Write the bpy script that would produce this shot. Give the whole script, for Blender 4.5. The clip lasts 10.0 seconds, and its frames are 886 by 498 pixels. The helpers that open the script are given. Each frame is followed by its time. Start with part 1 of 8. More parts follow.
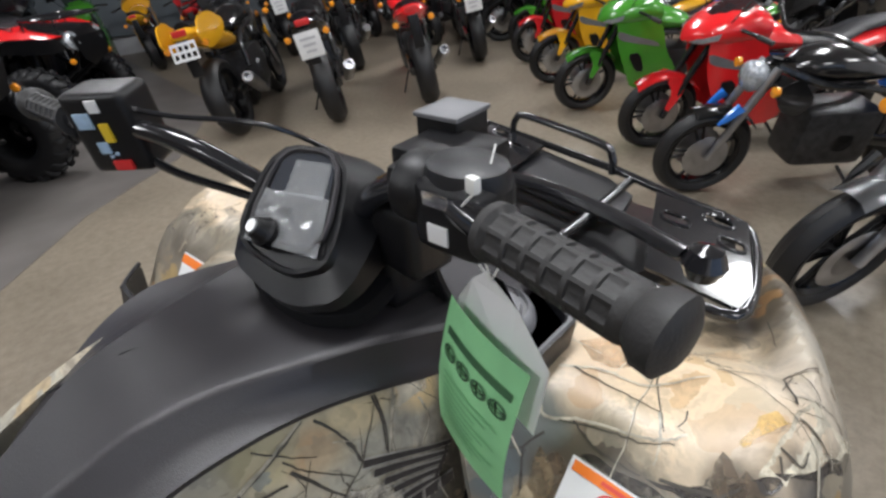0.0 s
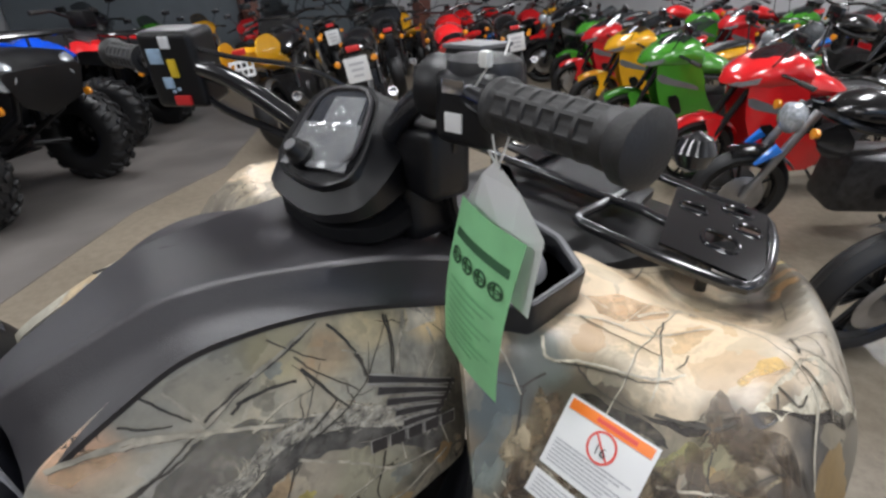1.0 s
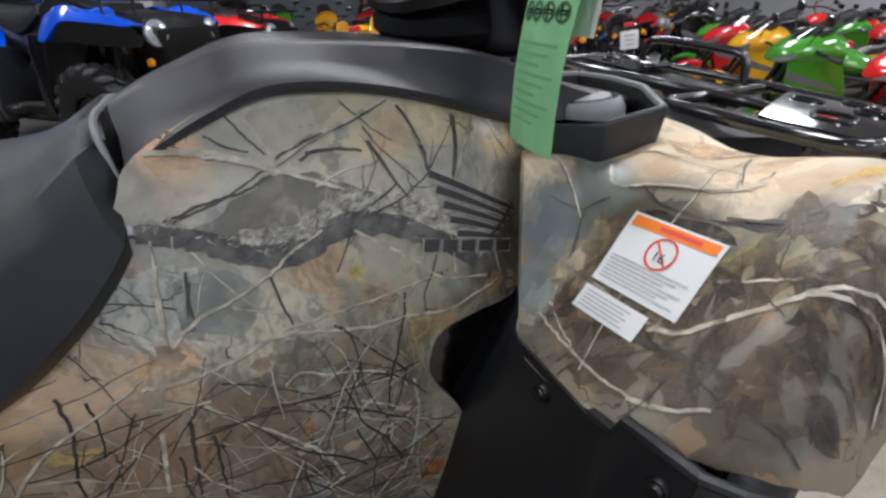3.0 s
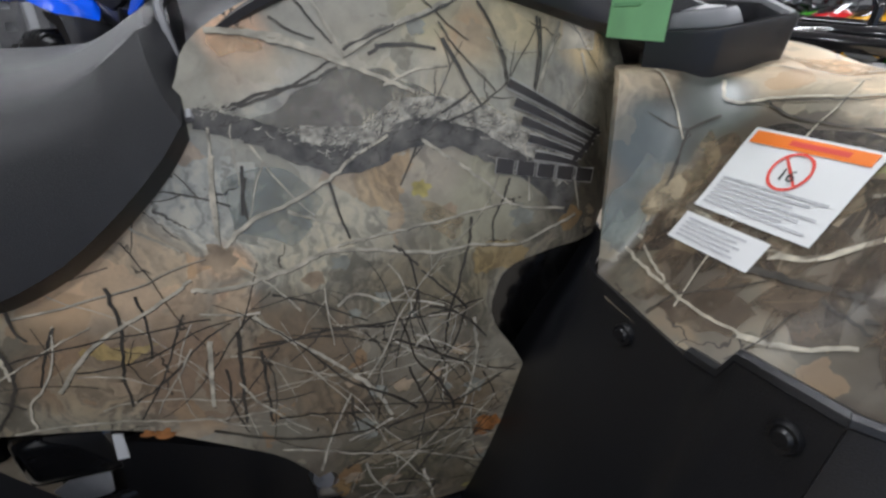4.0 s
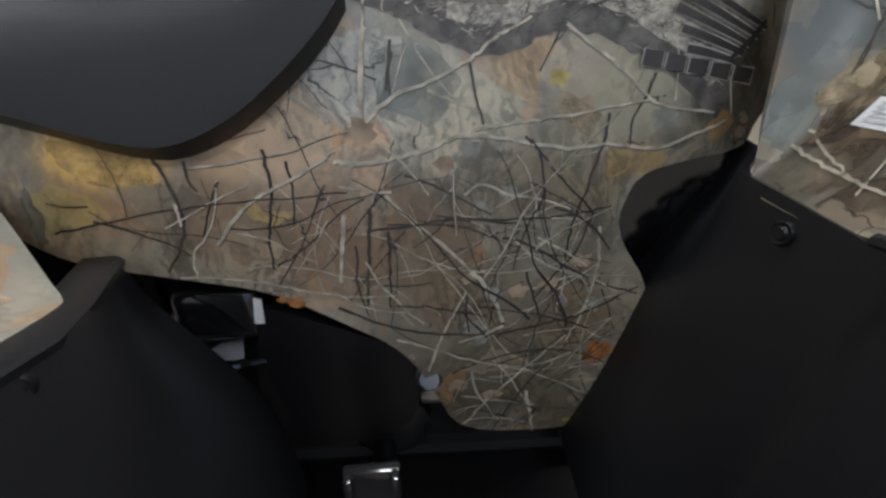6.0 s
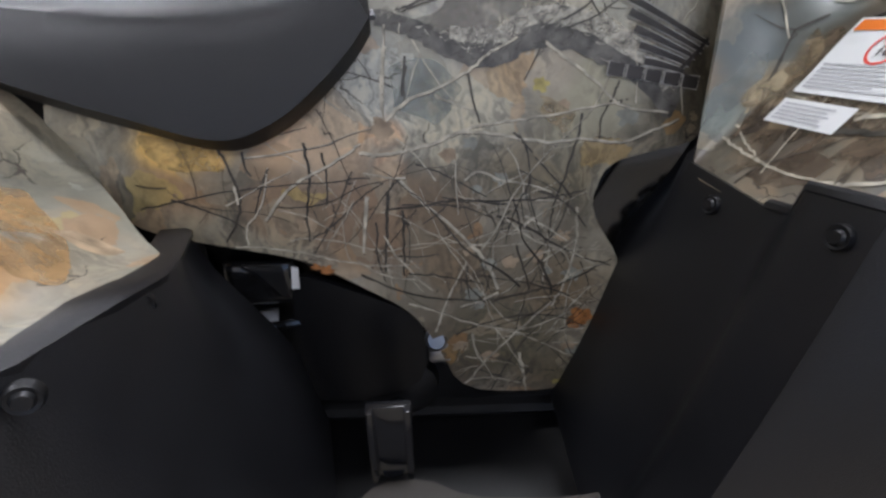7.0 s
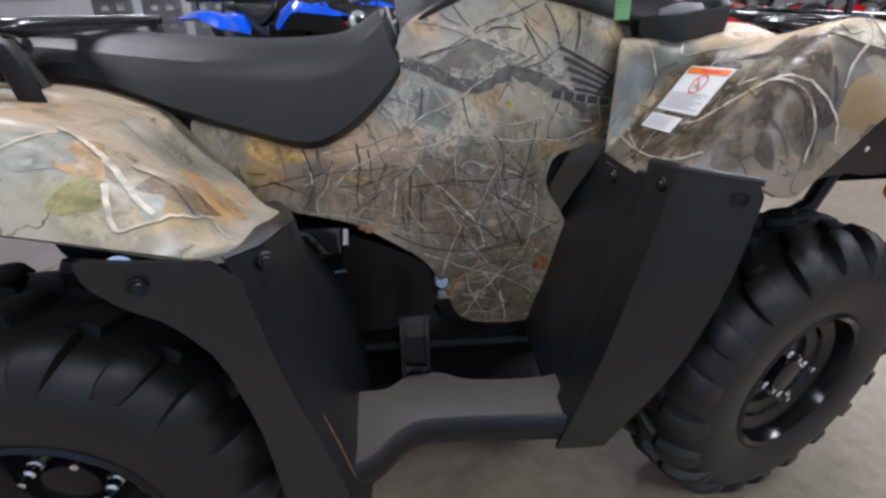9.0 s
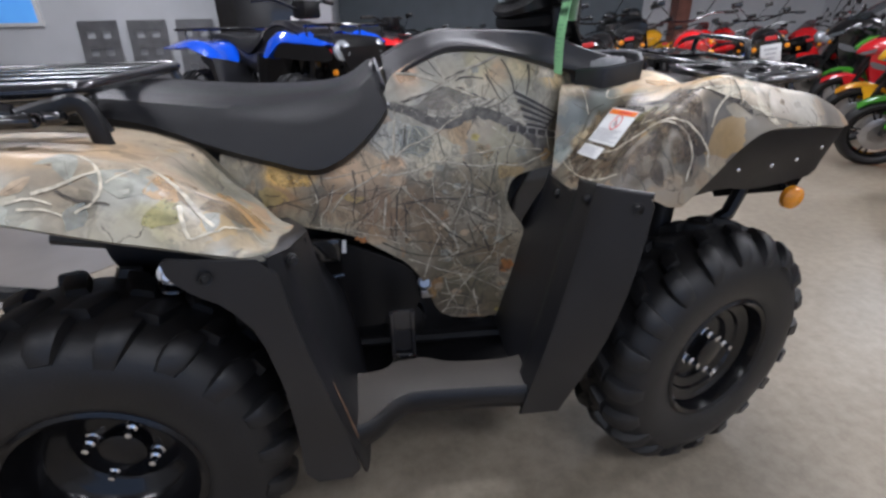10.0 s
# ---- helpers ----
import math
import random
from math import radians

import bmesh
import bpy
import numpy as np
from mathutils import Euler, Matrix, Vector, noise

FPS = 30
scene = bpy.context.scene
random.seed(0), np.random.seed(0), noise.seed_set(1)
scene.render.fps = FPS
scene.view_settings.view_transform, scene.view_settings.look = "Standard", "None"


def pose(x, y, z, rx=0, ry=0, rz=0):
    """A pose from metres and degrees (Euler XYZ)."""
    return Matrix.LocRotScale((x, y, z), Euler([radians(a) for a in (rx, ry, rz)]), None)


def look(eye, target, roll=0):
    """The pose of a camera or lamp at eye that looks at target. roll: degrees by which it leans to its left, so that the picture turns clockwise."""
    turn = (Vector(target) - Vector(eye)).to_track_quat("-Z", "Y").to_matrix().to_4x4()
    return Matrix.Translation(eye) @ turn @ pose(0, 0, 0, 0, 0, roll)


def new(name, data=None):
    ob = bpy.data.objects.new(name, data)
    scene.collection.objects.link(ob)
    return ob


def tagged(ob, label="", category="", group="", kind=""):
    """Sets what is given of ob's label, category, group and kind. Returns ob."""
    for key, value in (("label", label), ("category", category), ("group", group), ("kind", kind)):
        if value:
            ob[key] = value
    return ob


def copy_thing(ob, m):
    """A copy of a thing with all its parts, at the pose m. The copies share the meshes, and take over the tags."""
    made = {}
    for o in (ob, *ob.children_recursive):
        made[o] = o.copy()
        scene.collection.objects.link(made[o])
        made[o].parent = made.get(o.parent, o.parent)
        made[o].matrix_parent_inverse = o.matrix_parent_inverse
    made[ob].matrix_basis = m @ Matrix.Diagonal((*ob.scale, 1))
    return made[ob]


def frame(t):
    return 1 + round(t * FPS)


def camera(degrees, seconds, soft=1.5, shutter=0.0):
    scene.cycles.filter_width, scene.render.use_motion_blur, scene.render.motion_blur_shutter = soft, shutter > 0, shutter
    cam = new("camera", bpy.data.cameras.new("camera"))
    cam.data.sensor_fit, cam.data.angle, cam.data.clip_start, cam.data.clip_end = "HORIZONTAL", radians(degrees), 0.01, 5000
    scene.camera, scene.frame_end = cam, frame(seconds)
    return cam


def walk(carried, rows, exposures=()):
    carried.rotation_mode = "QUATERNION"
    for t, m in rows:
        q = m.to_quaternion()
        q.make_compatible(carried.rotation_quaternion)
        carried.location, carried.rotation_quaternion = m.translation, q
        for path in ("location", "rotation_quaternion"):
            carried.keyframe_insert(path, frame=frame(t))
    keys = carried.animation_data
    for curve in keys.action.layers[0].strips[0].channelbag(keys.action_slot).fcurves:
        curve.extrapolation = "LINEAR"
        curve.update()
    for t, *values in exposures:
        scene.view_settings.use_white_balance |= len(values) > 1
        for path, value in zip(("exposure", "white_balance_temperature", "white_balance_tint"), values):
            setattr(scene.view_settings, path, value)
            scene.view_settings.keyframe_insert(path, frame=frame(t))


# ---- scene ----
cam = camera(86.4, 10.0, soft=2.7)
EXPOSURES = [(0.0, 0.02, 6400, 10), (3.0, 0.05, 6250, 10), (4.5, 0.04, 6220, 10), (6.0, 0.0, 6250, 10), (7.5, 0.20, 6150, 14), (10.0, 0.19, 6120, 14)]
PATH = [
    (0, (0.747, -0.45, 1.288), (1.808, 0.845, 0.194), -4.3),
    (0.5, (0.725, -0.482, 1.252), (1.762, 0.897, 0.241), -3.4),
    (1, (0.704, -0.517, 1.214), (1.728, 0.911, 0.259), -1.5),
    (1.5, (0.685, -0.548, 1.167), (1.644, 0.941, 0.238), -1.5),
    (2, (0.679, -0.578, 1.121), (1.606, 0.94, 0.207), -1.2),
    (2.5, (0.677, -0.604, 1.07), (1.522, 0.961, 0.155), -0.8),
    (3, (0.67, -0.612, 1.032), (1.4, 1.005, 0.11), 0.4),
    (4.5, (0.651, -0.591, 0.914), (1.069, 1.115, -0.044), 0.4),
    (5, (0.638, -0.592, 0.895), (0.946, 1.13, -0.073), 0.1),
    (5.5, (0.626, -0.603, 0.88), (0.849, 1.13, -0.094), 0.0),
    (6, (0.62, -0.63, 0.865), (0.765, 1.109, -0.112), -0.3),
    (7.5, (0.618, -0.806, 0.887), (0.717, 0.961, -0.044), -0.9),
    (8, (0.605, -0.877, 0.891), (0.727, 0.885, -0.048), -0.9),
    (8.5, (0.588, -0.941, 0.923), (0.723, 0.823, -0.01), -0.6),
    (9, (0.557, -1.012, 0.941), (0.744, 0.759, 0.031), -0.9),
    (9.5, (0.534, -1.098, 0.952), (0.781, 0.681, 0.073), -0.8),
    (10, (0.544, -1.19, 1.003), (0.801, 0.604, 0.157), -1.2),
]
walk(cam, [(t, look(eye, target, roll)) for t, eye, target, roll in PATH], exposures=EXPOSURES)

# ---- world and lamps ----
world = bpy.data.worlds.new("world")
scene.world = world
world.use_nodes = True
world.node_tree.nodes["Background"].inputs[0].default_value = (0.45, 0.62, 0.95, 1)
world.node_tree.nodes["Background"].inputs[1].default_value = 0.8


def area_lamp(x, y, z, sx, sy, watts, tint=(0.97, 0.98, 1.0), turn=(0, 0, 0)):
    data = bpy.data.lights.new("tube_light", "AREA")
    data.shape, data.size, data.size_y, data.energy = "RECTANGLE", sx, sy, watts
    data.color = tint
    ob = new("tube_light", data)
    ob.matrix_world = pose(x, y, z, *turn)


LAMPS = [(x, y) for x in (-2.2, 1.2, 4.6, 8.0) for y in (-3.0, 0.15, 3.8)]
CEIL = 3.6
for lx, ly in LAMPS:
    area_lamp(lx, ly, CEIL - 0.16, 1.2, 0.5, 32 if ly < 0 else 58)
# bluish daylight lamp added at the unseen south window
area_lamp(0.6, -4.05, 1.55, 4.0, 1.9, 74, (0.57, 0.74, 1.0), (-90, 0, 0))


# ---- materials ----
def mat(name, color, rough=0.5, metal=0.0, coat=0.0, var=0.25, scale=8.0, bump=0.0, bscale=150.0, emit=0.0, alpha=1.0, trans=0.0, spec=0.5):
    """Plain principled surface with a two-scale variation of colour and gloss, and a fine relief."""
    m = bpy.data.materials.new(name)
    m.use_nodes = True
    nt = m.node_tree
    b = nt.nodes["Principled BSDF"]
    b.inputs["Roughness"].default_value = rough
    b.inputs["Metallic"].default_value = metal
    b.inputs["Coat Weight"].default_value = coat
    b.inputs["Coat Roughness"].default_value = 0.06
    b.inputs["Specular IOR Level"].default_value = spec
    b.inputs["Transmission Weight"].default_value = trans
    b.inputs["Alpha"].default_value = alpha
    co = nt.nodes.new("ShaderNodeTexCoord")
    if var > 0:
        n1 = nt.nodes.new("ShaderNodeTexNoise")
        n1.inputs["Scale"].default_value, n1.inputs["Detail"].default_value = scale, 8
        nt.links.new(co.outputs["Object"], n1.inputs["Vector"])
        ramp = nt.nodes.new("ShaderNodeValToRGB")
        ramp.color_ramp.elements[0].position, ramp.color_ramp.elements[1].position = 0.3, 0.7
        ramp.color_ramp.elements[0].color = [c * (1 - var) for c in color] + [1]
        ramp.color_ramp.elements[1].color = [min(1, c * (1 + var)) for c in color] + [1]
        nt.links.new(n1.outputs["Fac"], ramp.inputs["Fac"])
        nt.links.new(ramp.outputs["Color"], b.inputs["Base Color"])
        mr = nt.nodes.new("ShaderNodeMapRange")
        mr.inputs["To Min"].default_value, mr.inputs["To Max"].default_value = max(0.02, rough - 0.12 * rough), min(1, rough + 0.12 * rough)
        nt.links.new(n1.outputs["Fac"], mr.inputs["Value"])
        nt.links.new(mr.outputs["Result"], b.inputs["Roughness"])
    else:
        b.inputs["Base Color"].default_value = (*color, 1)
    if bump > 0:
        n2 = nt.nodes.new("ShaderNodeTexNoise")
        n2.inputs["Scale"].default_value, n2.inputs["Detail"].default_value = bscale, 4
        nt.links.new(co.outputs["Object"], n2.inputs["Vector"])
        bp = nt.nodes.new("ShaderNodeBump")
        bp.inputs["Strength"].default_value, bp.inputs["Distance"].default_value = bump, 0.002
        nt.links.new(n2.outputs["Fac"], bp.inputs["Height"])
        nt.links.new(bp.outputs["Normal"], b.inputs["Normal"])
    if emit > 0:
        b.inputs["Emission Color"].default_value = (*color, 1)
        b.inputs["Emission Strength"].default_value = emit
    return m


def camo_material(name, tan, lower, middle, upper, low, high, patches=(), rough=0.42, grain=1.0):
    """Printed woodland film: soft mottling, leaf shapes, grass strokes and fine twigs."""
    m = bpy.data.materials.new(name)
    m.use_nodes = True
    nt = m.node_tree
    N, L = nt.nodes.new, nt.links.new
    b = nt.nodes["Principled BSDF"]
    b.inputs["Roughness"].default_value = rough
    b.inputs["Coat Weight"].default_value = 0.10
    b.inputs["Coat Roughness"].default_value = 0.2
    co = N("ShaderNodeTexCoord")
    warp = N("ShaderNodeTexNoise")
    warp.inputs["Scale"].default_value, warp.inputs["Detail"].default_value = 14, 5
    L(co.outputs["Object"], warp.inputs["Vector"])
    cen = N("ShaderNodeVectorMath")
    cen.operation = "SUBTRACT"
    cen.inputs[1].default_value = (0.5, 0.5, 0.5)
    L(warp.outputs["Color"], cen.inputs[0])
    off = N("ShaderNodeVectorMath")
    off.operation = "SCALE"
    off.inputs["Scale"].default_value = 0.11
    L(cen.outputs[0], off.inputs[0])
    add = N("ShaderNodeVectorMath")
    L(co.outputs["Object"], add.inputs[0])
    L(off.outputs[0], add.inputs[1])

    def noise_at(scale, detail, src, rough_=0.6):
        n = N("ShaderNodeTexNoise")
        n.inputs["Scale"].default_value, n.inputs["Detail"].default_value, n.inputs["Roughness"].default_value = scale, detail, rough_
        L(src.outputs[0] if src is add else src.outputs["Object"], n.inputs["Vector"])
        return n

    def ramp(src, stops):
        r = N("ShaderNodeValToRGB")
        els = r.color_ramp.elements
        while len(els) < len(stops):
            els.new(0.5)
        for e, (p, c) in zip(els, stops):
            e.position, e.color = p, (*c, 1)
        L(src, r.inputs["Fac"])
        return r

    def mixed(fac, a, c, mode="MIX"):
        x = N("ShaderNodeMix")
        x.data_type, x.blend_type = "RGBA", mode
        if isinstance(fac, float):
            x.inputs["Factor"].default_value = fac
        else:
            L(fac, x.inputs["Factor"])
        for sock, v in ((x.inputs[6], a), (x.inputs[7], c)):
            if isinstance(v, tuple):
                sock.default_value = (*v, 1)
            else:
                L(v, sock)
        return x.outputs[2]

    base = ramp(noise_at(6.5, 3, add, 0.5).outputs["Fac"], [
        (0.34, (0.05, 0.042, 0.030)), (0.42, (0.12, 0.10, 0.072)), (0.48, (0.22, 0.195, 0.145)),
        (0.54, (0.32, 0.295, 0.235)), (0.61, tan), (0.72, (0.44, 0.42, 0.36))])
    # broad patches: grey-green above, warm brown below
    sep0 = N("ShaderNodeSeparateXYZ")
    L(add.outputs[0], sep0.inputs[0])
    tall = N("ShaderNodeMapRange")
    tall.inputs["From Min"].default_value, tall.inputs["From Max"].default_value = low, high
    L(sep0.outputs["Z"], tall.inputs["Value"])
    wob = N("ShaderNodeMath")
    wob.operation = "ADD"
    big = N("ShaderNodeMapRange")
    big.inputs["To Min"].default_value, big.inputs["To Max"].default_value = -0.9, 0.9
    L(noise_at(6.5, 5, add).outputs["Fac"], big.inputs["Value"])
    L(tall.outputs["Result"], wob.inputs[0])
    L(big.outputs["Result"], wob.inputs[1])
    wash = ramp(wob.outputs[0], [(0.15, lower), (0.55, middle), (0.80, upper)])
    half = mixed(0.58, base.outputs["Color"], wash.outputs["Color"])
    gentle = N("ShaderNodeVectorMath")
    gentle.operation = "SCALE"
    gentle.inputs["Scale"].default_value = 0.045
    L(cen.outputs[0], gentle.inputs[0])
    soft_at = N("ShaderNodeVectorMath")
    L(co.outputs["Object"], soft_at.inputs[0])
    L(gentle.outputs[0], soft_at.inputs[1])
    for spot, reach, tone in patches:
        far = N("ShaderNodeVectorMath")
        far.operation = "DISTANCE"
        L(soft_at.outputs[0], far.inputs[0])
        far.inputs[1].default_value = spot
        near = N("ShaderNodeMapRange")
        near.interpolation_type = "SMOOTHSTEP"
        near.inputs["From Min"].default_value, near.inputs["From Max"].default_value = reach * 0.5, reach * 1.3
        near.inputs["To Min"].default_value, near.inputs["To Max"].default_value = 0.88, 0.0
        L(far.outputs["Value"], near.inputs["Value"])
        half = mixed(near.outputs["Result"], half, tone)
    # leaves: cells with their own tone
    vo = N("ShaderNodeTexVoronoi")
    vo.inputs["Scale"].default_value = 26
    L(add.outputs[0], vo.inputs["Vector"])
    sep = N("ShaderNodeSeparateColor")
    L(vo.outputs["Color"], sep.inputs["Color"])
    leaf = ramp(sep.outputs[0], [(0.0, (0.05, 0.045, 0.03)), (0.35, (0.30, 0.27, 0.2)), (0.7, (0.47, 0.40, 0.28)), (0.92, (0.42, 0.20, 0.06)), (1.0, (0.5, 0.38, 0.1))])
    pick = ramp(sep.outputs[1], [(0.66, (0, 0, 0)), (0.72, (0.42, 0.42, 0.42))])
    col = mixed(pick.outputs["Color"], half, leaf.outputs["Color"])
    # grass strokes, upright and thin
    mp = N("ShaderNodeMapping")
    mp.inputs["Scale"].default_value = (1.0, 1.0, 0.14)
    mp.inputs["Rotation"].default_value = (0.0, 0.35, 0.0)
    L(add.outputs[0], mp.inputs["Vector"])
    g = N("ShaderNodeTexNoise")
    g.inputs["Scale"].default_value, g.inputs["Detail"].default_value = 110, 3
    L(mp.outputs["Vector"], g.inputs["Vector"])
    strokes = ramp(g.outputs["Fac"], [(0.40, (0.55, 0.55, 0.55)), (0.5, (1, 1, 1)), (0.62, (1.35, 1.3, 1.2))])
    zone = ramp(noise_at(9, 3, co).outputs["Fac"], [(0.42, (0, 0, 0)), (0.6, (0.8 * grain, 0.8 * grain, 0.8 * grain))])
    col = mixed(zone.outputs["Color"], col, mixed(1.0, col, strokes.outputs["Color"], "MULTIPLY"))
    # bark speckle
    sp = ramp(noise_at(70, 5, co).outputs["Fac"], [(0.35, (0.75, 0.75, 0.75)), (0.6, (1.12, 1.12, 1.12))])
    col = mixed(0.4 * grain, col, mixed(1.0, col, sp.outputs["Color"], "MULTIPLY"))
    # fine twigs along cell borders, broken up
    for scale, width, tone, lo in ((13, 0.010, (0.05, 0.04, 0.03), 0.57),):
        e = N("ShaderNodeTexVoronoi")
        e.feature = "DISTANCE_TO_EDGE"
        e.inputs["Scale"].default_value = scale
        L(add.outputs[0], e.inputs["Vector"])
        line = ramp(e.outputs["Distance"], [(width * 0.6, (1, 1, 1)), (width * 1.4, (0, 0, 0))])
        gate = ramp(noise_at(scale * 0.9, 2, co).outputs["Fac"], [(lo, (0, 0, 0)), (lo + 0.04, (1, 1, 1))])
        f = mixed(1.0, line.outputs["Color"], gate.outputs["Color"], "MULTIPLY")
        col = mixed(f, col, tone)
    L(col, b.inputs["Base Color"])
    return m


TAN = (0.50, 0.375, 0.235)


def film(name, color, cover=0.85):
    """A printed shape whose ink thins out in mottled patches."""
    m = mat(name, color, 0.42, var=0.4, scale=45)
    nt = m.node_tree
    co = nt.nodes.new("ShaderNodeTexCoord")
    n = nt.nodes.new("ShaderNodeTexNoise")
    n.inputs["Scale"].default_value, n.inputs["Detail"].default_value, n.inputs["Roughness"].default_value = 38, 6, 0.65
    nt.links.new(co.outputs["Object"], n.inputs["Vector"])
    r = nt.nodes.new("ShaderNodeMapRange")
    r.inputs["From Min"].default_value, r.inputs["From Max"].default_value = 0.36, 0.56
    r.inputs["To Min"].default_value, r.inputs["To Max"].default_value = 0.12, cover
    nt.links.new(n.outputs["Fac"], r.inputs["Value"])
    nt.links.new(r.outputs["Result"], nt.nodes["Principled BSDF"].inputs["Alpha"])
    return m


def tone_at(spots, x, y, z, reach, tone):
    """A broad printed patch of the woodland pattern."""
    spots.append(((x, y, z), reach, tone))


ON_PANEL = []
tone_at(ON_PANEL, 0.36, -0.215, 0.745, 0.045, (0.800, 0.505, 0.152))
tone_at(ON_PANEL, 0.405, -0.215, 0.745, 0.03, (0.784, 0.485, 0.162))
tone_at(ON_PANEL, 0.365, -0.215, 0.7, 0.05, (0.357, 0.224, 0.118))
tone_at(ON_PANEL, 0.36, -0.215, 0.655, 0.03, (0.723, 0.595, 0.381))
tone_at(ON_PANEL, 0.47, -0.215, 0.745, 0.035, (0.763, 0.530, 0.320))
tone_at(ON_PANEL, 0.525, -0.215, 0.745, 0.05, (0.607, 0.440, 0.283))
tone_at(ON_PANEL, 0.554, -0.215, 0.646, 0.07, (0.264, 0.174, 0.109))
tone_at(ON_PANEL, 0.47, -0.215, 0.67, 0.05, (0.300, 0.198, 0.118))
tone_at(ON_PANEL, 0.64, -0.215, 0.65, 0.06, (0.206, 0.149, 0.095))
tone_at(ON_PANEL, 0.663, -0.215, 0.776, 0.06, (0.496, 0.453, 0.342))
tone_at(ON_PANEL, 0.742, -0.215, 0.705, 0.05, (0.217, 0.180, 0.117))
tone_at(ON_PANEL, 0.797, -0.215, 0.698, 0.04, (0.212, 0.180, 0.117))
tone_at(ON_PANEL, 0.59, -0.215, 0.8, 0.05, (0.594, 0.577, 0.488))
tone_at(ON_PANEL, 0.73, -0.215, 0.47, 0.08, (0.131, 0.113, 0.073))
tone_at(ON_PANEL, 0.8, -0.215, 0.55, 0.05, (0.212, 0.154, 0.093))
tone_at(ON_PANEL, 0.74, -0.215, 0.56, 0.05, (0.177, 0.139, 0.093))
tone_at(ON_PANEL, 0.66, -0.215, 0.59, 0.05, (0.206, 0.154, 0.100))
tone_at(ON_PANEL, 0.915, -0.215, 0.776, 0.04, (0.107, 0.092, 0.065))
tone_at(ON_PANEL, 0.584, -0.215, 0.753, 0.02, (0.674, 0.446, 0.269))
tone_at(ON_PANEL, 0.588, -0.215, 0.711, 0.02, (0.641, 0.418, 0.257))
tone_at(ON_PANEL, 0.81, -0.215, 0.94, 0.06, (0.763, 0.618, 0.384))
tone_at(ON_PANEL, 0.63, -0.215, 0.905, 0.04, (0.763, 0.487, 0.302))
tone_at(ON_PANEL, 0.66, -0.215, 0.865, 0.05, (0.481, 0.476, 0.415))
tone_at(ON_PANEL, 0.935, -0.215, 0.92, 0.03, (0.763, 0.597, 0.324))
tone_at(ON_PANEL, 0.72, -0.215, 0.925, 0.05, (0.560, 0.504, 0.379))
tone_at(ON_PANEL, 0.81, -0.215, 0.78, 0.06, (0.367, 0.337, 0.236))
tone_at(ON_PANEL, 0.83, -0.215, 0.4, 0.05, (0.172, 0.143, 0.093))
tone_at(ON_PANEL, 0.621, -0.17, 0.922, 0.028, (0.724, 0.456, 0.285))
tone_at(ON_PANEL, 0.81, -0.17, 0.915, 0.028, (0.478, 0.318, 0.182))
tone_at(ON_PANEL, 0.931, -0.17, 0.921, 0.038, (0.763, 0.587, 0.310))
tone_at(ON_PANEL, 0.766, -0.17, 0.946, 0.035, (0.493, 0.427, 0.247))
tone_at(ON_PANEL, 0.576, -0.20, 0.814, 0.045, (0.376, 0.372, 0.332))
tone_at(ON_PANEL, 0.678, -0.19, 0.850, 0.040, (0.289, 0.256, 0.227))
tone_at(ON_PANEL, 0.766, -0.20, 0.810, 0.035, (0.390, 0.337, 0.259))
tone_at(ON_PANEL, 0.86, -0.17, 0.93, 0.03, (0.607, 0.497, 0.312))
# the golden leaf by the seat lies over the rest
tone_at(ON_PANEL, 0.365, -0.228, 0.748, 0.034, (0.800, 0.525, 0.142))
tone_at(ON_PANEL, 0.41, -0.225, 0.742, 0.020, (0.800, 0.505, 0.162))
tone_at(ON_PANEL, 0.93, -0.215, 0.785, 0.050, (0.090, 0.079, 0.057))
tone_at(ON_PANEL, 0.965, -0.215, 0.765, 0.028, (0.117, 0.106, 0.081))
ON_FRONT = []
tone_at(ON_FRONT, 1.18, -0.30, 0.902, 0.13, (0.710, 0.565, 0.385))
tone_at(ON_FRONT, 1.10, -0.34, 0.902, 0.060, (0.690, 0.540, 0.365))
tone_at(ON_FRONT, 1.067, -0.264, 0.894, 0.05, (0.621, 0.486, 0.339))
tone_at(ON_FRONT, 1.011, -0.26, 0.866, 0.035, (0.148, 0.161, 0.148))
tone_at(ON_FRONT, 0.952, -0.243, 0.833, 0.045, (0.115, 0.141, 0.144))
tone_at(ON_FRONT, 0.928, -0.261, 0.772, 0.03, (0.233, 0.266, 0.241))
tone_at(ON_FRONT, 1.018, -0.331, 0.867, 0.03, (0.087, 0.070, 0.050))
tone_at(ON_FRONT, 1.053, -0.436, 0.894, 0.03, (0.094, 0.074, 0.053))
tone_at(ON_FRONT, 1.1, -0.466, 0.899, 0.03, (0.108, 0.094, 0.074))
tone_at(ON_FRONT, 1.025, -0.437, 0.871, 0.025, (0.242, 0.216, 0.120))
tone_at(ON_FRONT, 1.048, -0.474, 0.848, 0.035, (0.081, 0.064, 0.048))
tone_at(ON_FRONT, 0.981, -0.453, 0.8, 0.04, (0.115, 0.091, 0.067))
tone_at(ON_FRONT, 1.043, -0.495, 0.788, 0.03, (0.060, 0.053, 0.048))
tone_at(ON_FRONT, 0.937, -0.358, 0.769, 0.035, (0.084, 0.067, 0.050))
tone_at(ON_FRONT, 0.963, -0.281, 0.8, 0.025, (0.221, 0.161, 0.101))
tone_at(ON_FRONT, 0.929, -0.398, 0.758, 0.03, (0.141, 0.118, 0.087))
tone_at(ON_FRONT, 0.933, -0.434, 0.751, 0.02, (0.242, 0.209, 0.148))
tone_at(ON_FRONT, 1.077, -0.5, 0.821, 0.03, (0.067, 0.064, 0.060))
